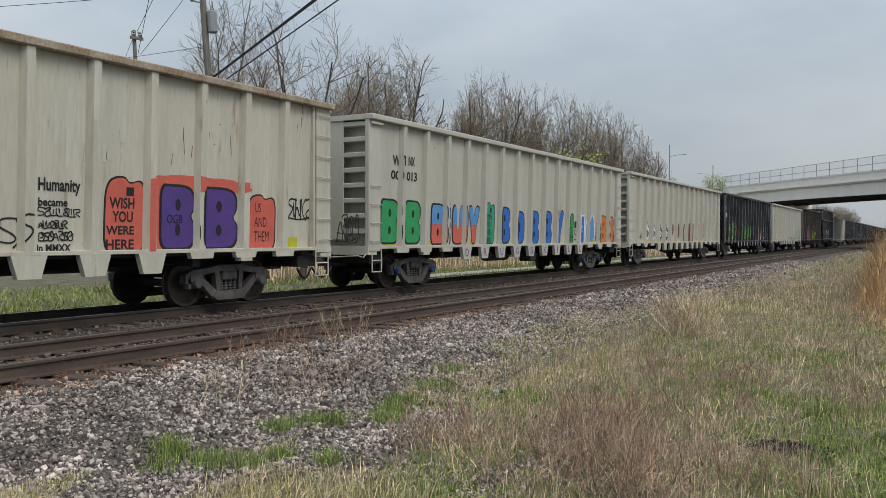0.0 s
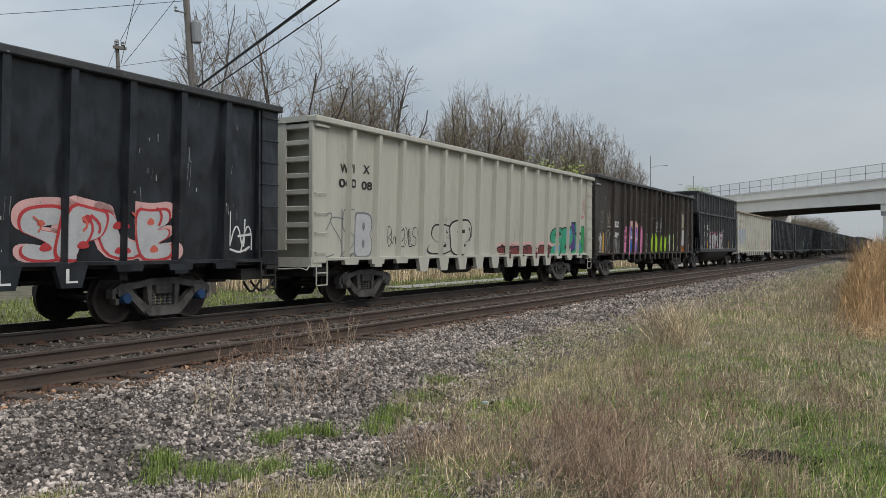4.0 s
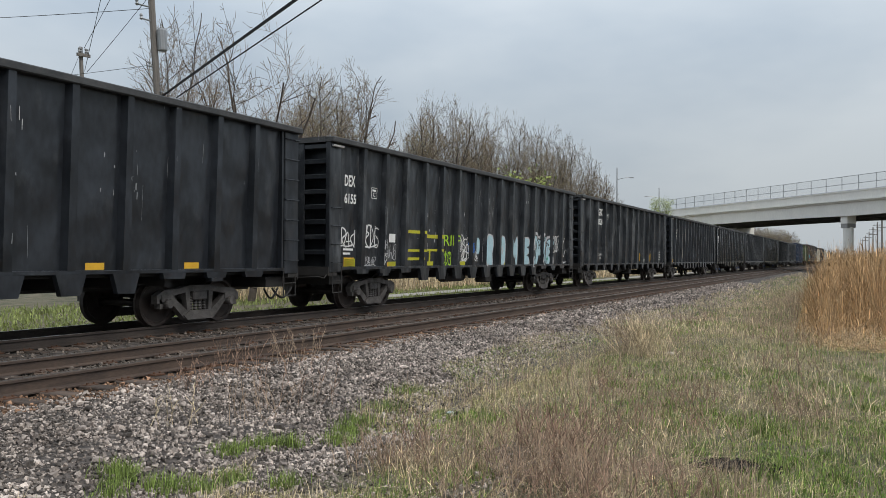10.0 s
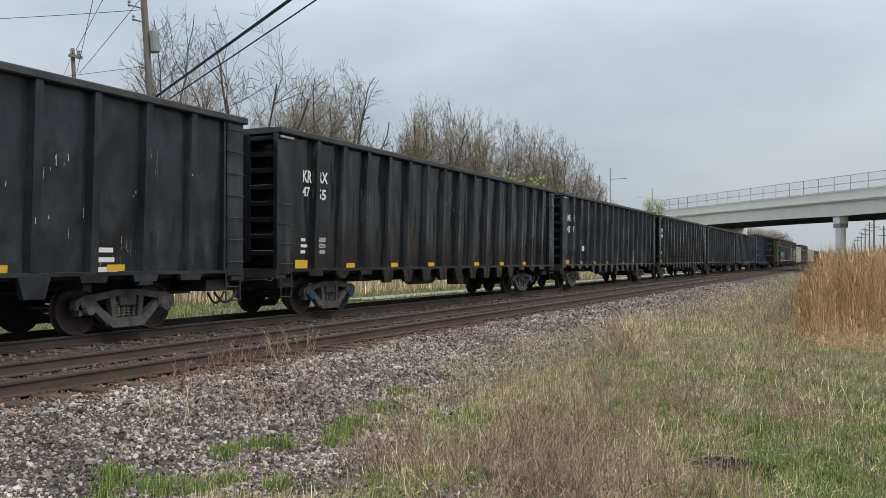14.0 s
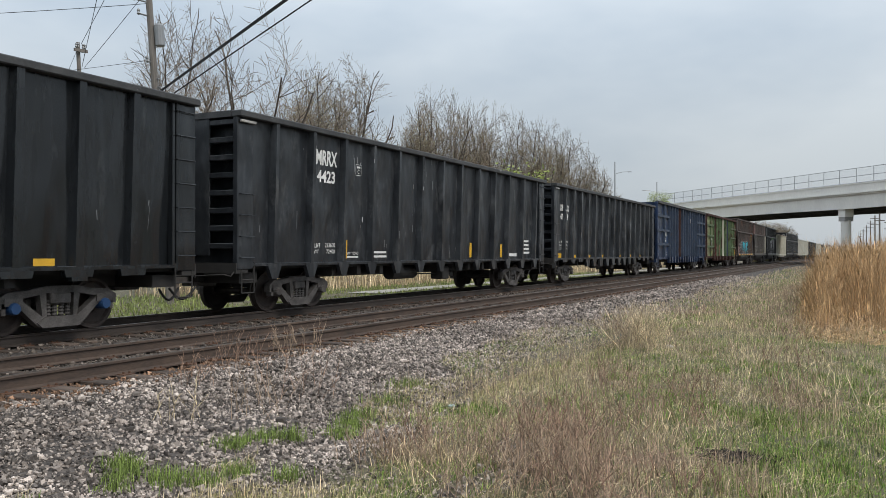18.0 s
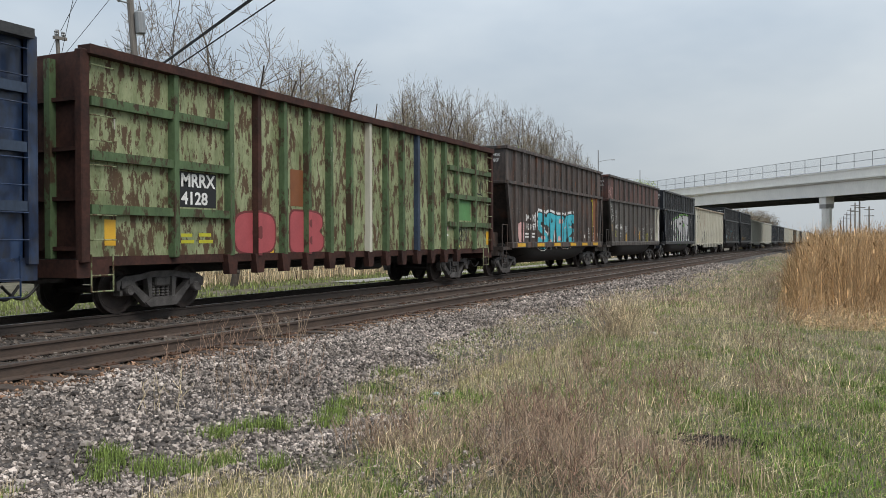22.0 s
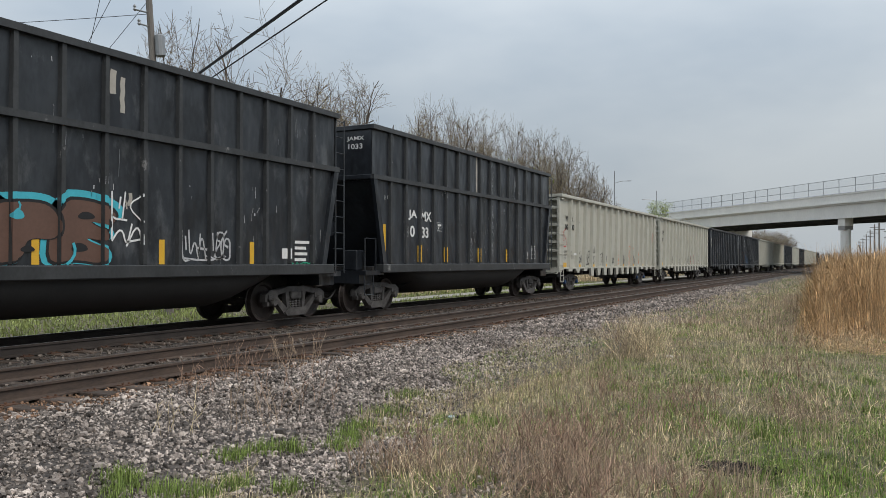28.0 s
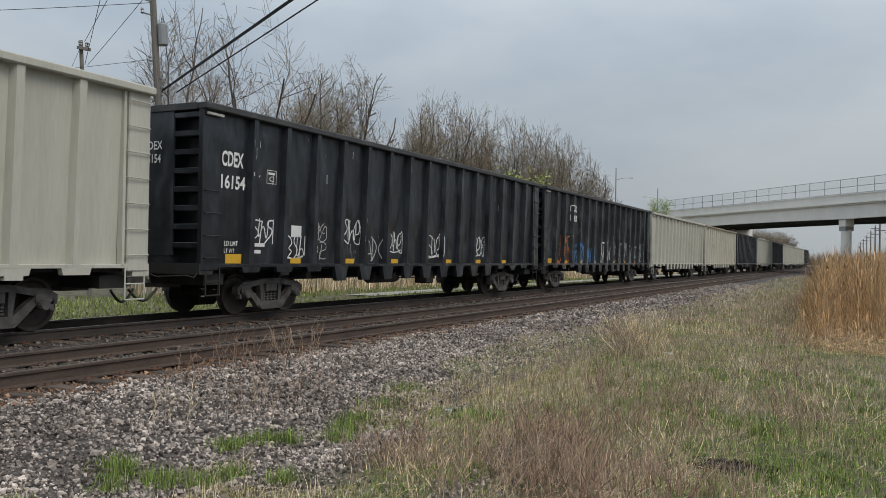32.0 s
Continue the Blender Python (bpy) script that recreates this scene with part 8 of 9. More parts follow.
scrawl(car, -2.17, -1.3, 1.2, 2.13, "spray_white", 268, 0, 0.024, 6)
bars(car, -8.87, -8.39, 1.42, 1.63, 2, "white_paint", 269)
plate(car, -8.83, -8.36, 1.14, 1.37, "yellow", 1, "reflector", "yellow reflective marker")
plate(car, -6.7, -6.24, 1.12, 1.24, "yellow", 1, "reflector", "yellow reflective marker")
scrawl(car, -2.24, -1.44, 1.23, 2.08, "spray_white", 272, 0, 0.022, 7)
scrawl(car, -1.33, -1.07, 1.55, 1.88, "spray_blue", 273, 0, 0.016, 4)
scrawl(car, -1.06, -0.55, 1.25, 1.58, "spray_white", 274, 0, 0.018, 5)
cloud(car, -0.67, -0.4, 1.5, 2.07, "pale_blue", 275, 0, 3)
fat_letter(car, "R", -0.15, 0.82, 1.08, 2.24, "pale_blue", "silver", 2)
fat_letter(car, "O", 1.29, 1.93, 1.09, 2.2, "pale_blue", "silver", 2)
fat_letter(car, "M", 2.47, 3.15, 1.07, 2.21, "pale_blue", "silver", 2)
fat_letter(car, "E", 3.65, 4.41, 1.08, 2.2, "pale_blue", "silver", 2)
wild(car, 4.6, 6.89, 1.09, 2.34, "pale_blue", "spray_black", "silver", 24, 4, "teal_green", 8)
scrawl(car, 7.2, 8.02, 1.62, 2.34, "spray_white", 281, 0, 0.022, 5)
scrawl(car, 8.25, 9.6, 1.17, 2.26, "spray_white", 282, 0, 0.022, 6)
plate(car, 1.42, 1.79, 1.09, 1.24, "yellow", 1, "reflector", "yellow reflective marker")
plate(car, 3.68, 4.19, 1.08, 1.26, "yellow", 1, "reflector", "yellow reflective marker")

car = CARS[10]
word(car, "FGRX", -6.58, -5.75, 3.52, 3.87, "white_paint", 2, 0.028)
word(car, "4520", -6.52, -5.74, 3.07, 3.37, "white_paint", 2, 0.028)
boxed(car, "C", -4.86, -4.6, 3.38, 3.66)
word(car, "LD LMT", -6.8, -6.41, 1.51, 1.61, "white_paint", 2, 0.005)
word(car, "213900", -6.16, -5.73, 1.52, 1.63, "white_paint", 2, 0.005)
word(car, "LT WT", -6.8, -6.43, 1.35, 1.46, "white_paint", 2, 0.005)
word(car, "72100", -6.09, -5.73, 1.35, 1.46, "white_paint", 2, 0.005)
plate(car, -5.25, -5.17, 1.23, 1.7, "yellow", 1, "reflector", "yellow reflective marker")
plate(car, 2.35, 2.51, 1.23, 1.71, "yellow", 1, "reflector", "yellow reflective marker")
plate(car, 5.03, 5.22, 1.22, 1.69, "yellow", 1, "reflector", "yellow reflective marker")
streak(car, 0.21, 1.32, 1.16, 4.17, "grey_scrape", 295, 36)
bars(car, 3.26, 3.82, 1.2, 1.34, 2, "white_paint", 296)
bars(car, 7.3, 8.07, 1.24, 1.88, 4, "white_paint", 297)
streak(car, -2.97, -2.78, 1.52, 3.84, "grey_scrape", 298, 3)

car = CARS[11]
word(car, "MRRX", -7.65, -6.77, 3.16, 3.49, "white_paint", 2, 0.028)
word(car, "4371", -7.67, -6.84, 2.74, 3.04, "white_paint", 2, 0.028)
boxed(car, "C", -6.21, -5.92, 2.91, 3.21)
plate(car, -6.31, -5.97, 1.79, 2.05, "white_paint")
cloud(car, -9.32, -9.1, 1.33, 1.58, "white_paint", 303, 0, 2)
word(car, "LD LMT", -8.5, -8.1, 1.5, 1.61, "white_paint", 2, 0.005)
word(car, "4800", -7.71, -7.39, 1.51, 1.61, "white_paint", 2, 0.005)
word(car, "LT WT", -8.49, -8.17, 1.36, 1.46, "white_paint", 2, 0.005)
word(car, "1400", -7.71, -7.4, 1.35, 1.46, "white_paint", 2, 0.005)
streak(car, -4.94, -4.43, 1.12, 2.64, "scrape", 308, 6)
streak(car, -4.71, -4.33, 2.57, 3.6, "scrape", 309, 2)
bars(car, -0.59, -0.11, 1.21, 1.4, 2, "white_paint", 310)
bars(car, 6.17, 6.75, 1.09, 1.6, 3, "white_paint", 311)

car = CARS[12]
word(car, "KR", -8.45, -8.09, 3.19, 3.48, "white_paint", 2, 0.028)
word(car, "RX", -7.84, -7.41, 3.22, 3.5, "white_paint", 2, 0.028)
word(car, "47", -8.45, -8.16, 2.85, 3.09, "white_paint", 2, 0.028)
word(car, "55", -7.86, -7.47, 2.81, 3.07, "white_paint", 2, 0.028)
bars(car, -8.46, -8.2, 1.46, 1.89, 3, "white_paint", 316)
word(car, "212800", -7.88, -7.44, 1.78, 1.89, "white_paint", 2, 0.005)
word(car, "73200", -7.83, -7.44, 1.64, 1.74, "white_paint", 2, 0.005)
word(car, "6400", -7.77, -7.46, 1.49, 1.59, "white_paint", 2, 0.005)

car = CARS[13]
word(car, "MRRX", -8.82, -7.96, 3.11, 3.41, "white_paint", 2, 0.028)
word(car, "4337", -8.82, -8.02, 2.6, 2.88, "white_paint", 2, 0.028)
plate(car, -6.44, -6.05, 1.76, 2.01, "white_paint")
scrawl(car, 3.48, 4.16, 1.23, 1.84, "spray_white", 323, 0, 0.018, 7)
scrawl(car, 5.8, 6.36, 1.4, 1.95, "spray_white", 324, 0, 0.018, 4)
bars(car, 4.84, 5.08, 1.37, 1.49, 2, "white_paint", 325)
bars(car, 7.05, 7.49, 1.59, 1.8, 2, "white_paint", 326)

car = CARS[14]
word(car, "MR", -8.99, -8.52, 3.19, 3.47, "white_paint", 2, 0.028)
word(car, "RX", -8.24, -7.8, 3.19, 3.49, "white_paint", 2, 0.028)
word(car, "48", -8.99, -8.58, 2.82, 3.08, "white_paint", 2, 0.028)
word(car, "16", -8.22, -7.94, 2.82, 3.1, "white_paint", 2, 0.028)
cloud(car, -9.38, -9.18, 1.7, 1.91, "white_paint", 331, 0, 2)
word(car, "LD LMT", -9, -8.6, 1.81, 1.91, "white_paint", 2, 0.005)
word(car, "LT WT", -9, -8.68, 1.66, 1.77, "white_paint", 2, 0.005)
word(car, "CU FT", -8.99, -8.69, 1.52, 1.61, "white_paint", 2, 0.005)
word(car, "12700", -8.25, -7.88, 1.81, 1.91, "white_paint", 2, 0.005)
word(car, "73300", -8.23, -7.88, 1.65, 1.76, "white_paint", 2, 0.005)
word(car, "6400", -8.2, -7.89, 1.51, 1.61, "white_paint", 2, 0.005)

car = CARS[15]
word(car, "MRRX", -6.9, -6, 3.49, 3.86, "white_paint", 2, 0.028)
word(car, "4423", -6.85, -6.07, 3.07, 3.37, "white_paint", 2, 0.028)
boxed(car, "C", -5.12, -4.85, 3.37, 3.66)
word(car, "LD LMT", -7.07, -6.64, 1.48, 1.59, "white_paint", 2, 0.005)
word(car, "213600", -6.44, -6, 1.49, 1.6, "white_paint", 2, 0.005)
word(car, "LT WT", -7.07, -6.7, 1.34, 1.43, "white_paint", 2, 0.005)
word(car, "72400", -6.37, -6.01, 1.34, 1.44, "white_paint", 2, 0.005)
plate(car, -5.51, -5.44, 1.21, 1.69, "yellow", 1, "reflector", "yellow reflective marker")
plate(car, 2.07, 2.24, 1.21, 1.69, "yellow", 1, "reflector", "yellow reflective marker")
plate(car, 4.74, 4.93, 1.2, 1.67, "yellow", 1, "reflector", "yellow reflective marker")
word(car, "EMPTY LOAD", -5.44, -4.91, 1.31, 1.38, "white_paint", 2, 0.0)
bars(car, -5.44, -4.78, 1.21, 1.29, 1, "white_paint", 349)
bars(car, -4.18, -3.41, 1.2, 1.43, 2, "white_paint", 350)
bars(car, 7.06, 7.82, 1.29, 1.89, 4, "white_paint", 351)
plate(car, 5.55, 6.41, 1.23, 1.34, "white_paint")

car = CARS[16]
word(car, "KR", -8.36, -7.93, 3.21, 3.49, "white_paint", 2, 0.028)
word(car, "RX", -7.62, -7.19, 3.21, 3.49, "white_paint", 2, 0.028)
word(car, "47", -8.36, -7.99, 2.83, 3.08, "white_paint", 2, 0.028)
word(car, "28", -7.63, -7.26, 2.83, 3.1, "white_paint", 2, 0.028)
cloud(car, -8.77, -8.57, 1.72, 1.9, "white_paint", 357, 0, 2)
word(car, "LD LMT", -8.4, -8.01, 1.8, 1.89, "white_paint", 2, 0.005)
word(car, "LT WT", -8.4, -8.1, 1.65, 1.74, "white_paint", 2, 0.005)
word(car, "CU FT", -8.4, -8.1, 1.51, 1.6, "white_paint", 2, 0.005)
word(car, "12700", -7.64, -7.26, 1.8, 1.9, "white_paint", 2, 0.005)
word(car, "73300", -7.62, -7.27, 1.65, 1.74, "white_paint", 2, 0.005)
word(car, "6400", -7.57, -7.29, 1.51, 1.59, "white_paint", 2, 0.005)
streak(car, -7.79, -7.63, 1.37, 4.07, "scrape", 364, 3)

car = CARS[17]
word(car, "MRRX", -6.63, -5.56, 2.46, 2.81, "white_paint", 2, 0.028)
word(car, "4160", -6.63, -5.82, 2.08, 2.35, "white_paint", 2, 0.028)
boxed(car, "F", -4.89, -4.62, 2.25, 2.53)
word(car, "LD LMT", -6.65, -6.25, 1.34, 1.45, "white_paint", 2, 0.005)
word(car, "LT WT", -6.65, -6.31, 1.22, 1.3, "white_paint", 2, 0.005)
word(car, "190000", -6, -5.6, 1.34, 1.43, "white_paint", 2, 0.005)
word(car, "72000", -5.96, -5.62, 1.19, 1.28, "white_paint", 2, 0.005)
plate(car, -4.9, -4.76, 1.08, 1.54, "yellow", 1, "reflector", "yellow reflective marker")
plate(car, -0.2, -0.08, 1.12, 1.53, "yellow", 1, "reflector", "yellow reflective marker")
scrawl(car, -4.07, -3.51, 1.45, 2.03, "spray_white", 374, 1, 0.022, 6)
scrawl(car, -2.13, -1.67, 1.32, 1.9, "spray_white", 375, 1, 0.018, 5)
scrawl(car, -1.14, -0.56, 1.25, 1.88, "spray_white", 376, 1, 0.018, 5)
scrawl(car, 4.69, 5.14, 1.32, 2.26, "spray_white", 377, 1, 0.02, 4)
scrawl(car, 2.47, 2.87, 3.67, 3.96, "spray_white", 378, 1, 0.02, 3)
plate(car, 6.78, 7.22, 1.31, 1.72, "white_paint")
plate(car, 0.69, 0.87, 4.57, 4.78, "yellow", 1, "reflector", "yellow reflective marker")

car = CARS[18]
plate(car, -6.88, -5.82, 2.05, 2.75, "dark_panel")
word(car, "MRRX", -6.83, -5.84, 2.45, 2.72, "white_paint", 2, 0.028)
word(car, "4128", -6.84, -6.08, 2.1, 2.36, "white_paint", 2, 0.028)
plate(car, -8.73, -8.48, 1.3, 1.76, "yellow", 1, "reflector", "yellow reflective marker")
plate(car, -3.23, -2.7, 2.2, 3.07, "rust_patch")
bars(car, -6.84, -6.4, 1.3, 1.56, 2, "mustard", 387)
bars(car, -6.34, -5.89, 1.3, 1.57, 2, "mustard", 388)
plate(car, -4.37, -3.88, 1.1, 1.22, "yellow", 1, "reflector", "yellow reflective marker")
fat_letter(car, "O", -5.3, -3.78, 1.06, 2.05, "dull_rose", "maroon", 2)
fat_letter(car, "B", -3.3, -1.81, 1.06, 2.13, "dull_rose", "maroon", 2)
plate(car, 6.1, 7.37, 2.07, 2.77, "bright_green_paint")
plate(car, 5.24, 5.54, 1.71, 1.94, "pale_pink")
bars(car, 5.13, 5.53, 1.51, 1.62, 1, "spray_white", 394)
scrawl(car, 6.07, 7, 1.37, 1.83, "spray_black", 395, 2, 0.018, 5)
scrawl(car, 7.97, 8.49, 3.01, 3.6, "spray_black", 396, 2, 0.016, 5)
plate(car, 6.08, 6.33, 1.16, 1.24, "mustard")
plate(car, 8.78, 9, 1.23, 1.71, "yellow", 1, "reflector", "yellow reflective marker")

car = CARS[19]
word(car, "JA", -4.87, -4.42, 2.18, 2.46, "white_paint", 2, 0.028)
word(car, "MX", -4.01, -3.55, 2.18, 2.47, "white_paint", 2, 0.028)
word(car, "10", -4.76, -4.41, 1.82, 2.09, "white_paint", 2, 0.028)
word(car, "97", -4.01, -3.58, 1.8, 2.1, "white_paint", 2, 0.028)
bars(car, -4.91, -4.39, 1.47, 1.72, 2, "white_paint", 403)
bars(car, -4.09, -3.63, 1.47, 1.73, 2, "white_paint", 404)
cloud(car, -5.75, -5.18, 1.29, 2.16, "pale_pink", 405, 0, 3)
wild(car, -3.53, 1.79, 1.02, 2.67, "cyan", "spray_black", "spray_white", 31, 4, "pale_pink", 8, "STRE")
plate(car, 5.08, 6.08, 1.32, 3.58, "rust_patch", 0, "marking", "bare rusty orange panel")
flecks(car, 5.2, 6.0, 2.2, 3.5, "tag_brown", 409, 14)
streak(car, 5.1, 5.2, 1.4, 3.5, "mustard", 413, 1)
plate(car, 5.2, 5.62, 1.36, 2.1, "dark_panel", 1)
for z in (1.36, 1.74, 2.08):
    plate(car, 5.2, 5.62, z, z + 0.03, "white_paint", 2)
for x in (5.2, 5.6):
    plate(car, x, x + 0.025, 1.36, 1.76, "white_paint", 2)
bars(car, 4.33, 4.82, 1.7, 2.05, 4, "white_paint", 408)
bars(car, 4.33, 4.84, 1.42, 1.62, 3, "silver", 410)
plate(car, 3.79, 3.97, 1.5, 1.67, "white_paint", 1)
flecks(car, -6.0, 6.0, 1.4, 3.5, "grey_scrape", 411, 60)
streak(car, 6.2, 6.5, 1.35, 1.9, "spray_white", 412, 5)

car = CARS[20]
word(car, "JAMX", -5.62, -4.8, 2, 2.3, "white_paint", 2, 0.028)
word(car, "1084", -4.41, -3.67, 2, 2.34, "white_paint", 2, 0.028)
plate(car, -6.18, -6.06, 1.36, 2.29, "yellow", 1, "reflector", "yellow reflective marker")
plate(car, -2.76, -2.56, 1.3, 1.79, "yellow", 1, "reflector", "yellow reflective marker")
plate(car, 1.03, 1.23, 1.44, 1.98, "yellow", 1, "reflector", "yellow reflective marker")
scrawl(car, -6.58, -5.71, 2.39, 3.55, "spray_white", 415, 1, 0.018, 4)
scrawl(car, -5.63, -5.07, 2.33, 3.13, "silver", 416, 1, 0.016, 6)
scrawl(car, -5.66, -5.1, 1.6, 1.95, "mustard", 417, 1, 0.018, 5)
scrawl(car, -0.73, -0.16, 1.65, 2.26, "orange", 418, 1, 0.02, 4)
scrawl(car, 0.49, 1.18, 1.76, 2.18, "spray_white", 419, 1, 0.02, 4)
scrawl(car, 1.76, 2.41, 1.38, 2.23, "spray_white", 420, 1, 0.02, 5)
scrawl(car, 2.81, 3.72, 1.29, 1.87, "mustard", 421, 1, 0.022, 5)
scrawl(car, 4.23, 5.03, 1.38, 2.22, "spray_white", 422, 1, 0.02, 5)
scrawl(car, -6.87, -5.91, 3.71, 4.47, "pale_pink", 423, 1, 0.014, 4)
bars(car, -4.46, -3.85, 1.53, 1.88, 2, "silver", 424)
streak(car, 6.76, 7.65, 1.23, 3.43, "spray_white", 425, 5)
scrawl(car, -3.03, -2.32, 1.83, 2.26, "silver", 426, 1, 0.02, 4)
plate(car, 0.43, 0.87, 4.88, 5.04, "mustard")

car = CARS[21]
word(car, "JA", -4.87, -4.39, 2.55, 2.86, "white_paint", 2, 0.028)
word(car, "MX", -3.98, -3.4, 2.56, 2.86, "white_paint", 2, 0.028)
word(car, "10", -4.89, -4.55, 2.08, 2.37, "white_paint", 2, 0.028)
word(car, "37", -4, -3.57, 2.07, 2.34, "white_paint", 2, 0.028)
boxed(car, "F", -3, -2.75, 2.33, 2.59)
word(car, "LD LMT", -4.92, -4.5, 1.68, 1.78, "white_paint", 2, 0.0)
word(car, "LT WT", -4.92, -4.58, 1.52, 1.62, "white_paint", 2, 0.0)
bars(car, -4, -3.6, 1.53, 1.79, 2, "white_paint", 435)
wild(car, -2.84, 4.4, 1.07, 3.5, "silver", "spray_black", "leaf_green", 34, 4, "leaf_green", 14, "STRE")
plate(car, -3.06, -2.93, 1.34, 1.84, "yellow", 1, "reflector", "yellow reflective marker")
plate(car, -1.29, -1.15, 1.33, 1.81, "yellow", 1, "reflector", "yellow reflective marker")
plate(car, 1.41, 1.55, 1.32, 1.78, "yellow", 1, "reflector", "yellow reflective marker")
plate(car, 4.02, 4.16, 1.43, 1.88, "yellow", 1, "reflector", "yellow reflective marker")
plate(car, 0.34, 0.5, 3.76, 5, "scrape")
scrawl(car, 4.75, 5.5, 2.58, 3.2, "spray_white", 442, 3, 0.014, 6)
bars(car, 5.55, 6.08, 1.4, 1.93, 4, "white_paint", 443)
word(car, "DEE", 0.39, 1.06, 1.08, 1.23, "spray_black", 8, 0)

car = CARS[22]
word(car, "CIGX", -8.62, -7.83, 3.37, 3.64, "spray_black", 2, 0.028)
bars(car, -8.7, -7.75, 2.96, 3.18, 1, "spray_black", 446)
streak(car, -6.68, -5.76, 3.3, 4.06, "rust_patch", 447, 4)
streak(car, -5.05, -4.14, 2.4, 4, "rust_patch", 448, 4)
scrawl(car, -8.94, -7.96, 1.58, 2.72, "grey_scrape", 449, 0, 0.02, 6)
fat_letter(car, "S", -6.42, -5.82, 1.02, 2.28, "spray_black", "grey_scrape", 2)
fat_letter(car, "U", -5.15, -4.56, 1, 2.27, "spray_black", "grey_scrape", 2)
fat_letter(car, "N", -4.04, -3.4, 0.99, 2.26, "spray_black", "mustard", 2)
fat_letter(car, "D", -3.19, -2.63, 0.98, 2.28, "spray_black", "mustard", 2)
fat_letter(car, "A", -1.93, -1.33, 0.96, 2.27, "spray_black", "grey_scrape", 2)
fat_letter(car, "Y", -0.59, 0.06, 0.95, 2.26, "spray_black", "grey_scrape", 2)
scrawl(car, 0.73, 2.29, 0.97, 2.23, "spray_black", 456, 0, 0.02, 5)
scrawl(car, 2.89, 4.63, 1, 2.28, "spray_black", 457, 0, 0.02, 5)
plate(car, -8.87, -8.24, 1.05, 1.29, "yellow", 1, "reflector", "yellow reflective marker")
word(car, "FOR", 8.22, 8.54, 2.35, 2.55, "spray_black", 2, 0.028)
word(car, "HOST", 8.22, 8.75, 2.01, 2.27, "spray_black", 2, 0.028)
word(car, "UEL", 8.23, 8.67, 1.64, 1.89, "spray_black", 2, 0.028)
word(car, "RISI", 8.23, 8.73, 1.36, 1.56, "spray_black", 2, 0.028)
scrawl(car, 9.01, 9.26, 1.82, 2.11, "spray_black", 463, 0, 0.02, 5)
scrawl(car, 9.01, 9.27, 1.24, 1.7, "spray_black", 464, 0, 0.02, 5)
scrawl(car, 8.03, 8.49, 3.43, 4.01, "orange", 465, 0, 0.016, 6)
cloud(car, 9.02, 9.17, 2.58, 2.75, "tag_brown", 466, 0, 2)
plate(car, 8.23, 8.65, 1.11, 1.37, "yellow", 1, "reflector", "yellow reflective marker")
streak(car, 8.79, 8.96, 2.55, 3.9, "rust_patch", 468, 4)

car = CARS[23]
word(car, "JA", -4.99, -4.54, 2.49, 2.79, "white_paint", 2, 0.028)
word(car, "MX", -4.19, -3.61, 2.47, 2.79, "white_paint", 2, 0.028)
word(car, "10", -5.02, -4.62, 2.05, 2.33, "white_paint", 2, 0.028)
word(car, "59", -4.17, -3.72, 2.06, 2.34, "white_paint", 2, 0.028)
boxed(car, "F", -3.19, -2.86, 2.33, 2.61)
word(car, "LD LMT", -5.01, -4.64, 1.64, 1.73, "white_paint", 2, 0)
bars(car, -5.01, -4.64, 1.5, 1.59, 1, "white_paint", 475)
bars(car, -4.28, -3.91, 1.51, 1.75, 2, "white_paint", 476)
wild(car, -5.94, -5.35, 1.59, 2.03, "cyan", "spray_white", None, 41, 2, None, 4)
wild(car, -3.35, 0.1, 1.33, 2.5, "tag_brown", "spray_black", "cyan", 42, 3, "cyan", 5, "SPE")
scrawl(car, 0.07, 0.73, 1.61, 2.61, "spray_white", 479, 3, 0.02, 5)
scrawl(car, 1.75, 3.12, 1.39, 2, "silver", 480, 1, 0.024, 5)
plate(car, -6.42, -6.28, 1.46, 2.39, "yellow", 1, "reflector", "yellow reflective marker")
plate(car, -3.87, -3.73, 1.34, 1.82, "yellow", 1, "reflector", "yellow reflective marker")
plate(car, -1.5, -1.36, 1.33, 1.8, "yellow", 1, "reflector", "yellow reflective marker")
plate(car, 1.17, 1.31, 1.33, 1.79, "yellow", 1, "reflector", "yellow reflective marker")
plate(car, 3.75, 3.89, 1.33, 1.8, "yellow", 1, "reflector", "yellow reflective marker")
bars(car, 5.34, 5.92, 1.36, 1.9, 4, "white_paint", 486)
plate(car, 4.87, 5.14, 1.45, 1.68, "white_paint")
streak(car, 0.06, 0.39, 3.97, 4.86, "scrape", 488, 2)
streak(car, 0.34, 0.51, 2.28, 2.61, "scrape", 489, 2)
scrawl(car, 5.15, 5.96, 1.14, 1.36, "teal_green", 490, 1, 0.02, 4)

car = CARS[24]
car["shift"] += 0.25
word(car, "JA", -4.53, -4, 2.59, 2.89, "white_paint", 2, 0.028)
word(car, "MX", -3.75, -3.08, 2.59, 2.88, "white_paint", 2, 0.028)
word(car, "10", -4.63, -4.14, 2.1, 2.43, "white_paint", 2, 0.028)
word(car, "33", -3.71, -3.27, 2.09, 2.42, "white_paint", 2, 0.028)
boxed(car, "F", -2.69, -2.34, 2.33, 2.59)
plate(car, -5.95, -5.81, 1.45, 2.41, "yellow", 1, "reflector", "yellow reflective marker")
plate(car, -3.96, -3.82, 1.37, 1.86, "yellow", 1, "reflector", "yellow reflective marker")
plate(car, -2.22, -2.08, 1.37, 1.84, "yellow", 1, "reflector", "yellow reflective marker")
plate(car, 0.37, 0.51, 1.37, 1.84, "yellow", 1, "reflector", "yellow reflective marker")
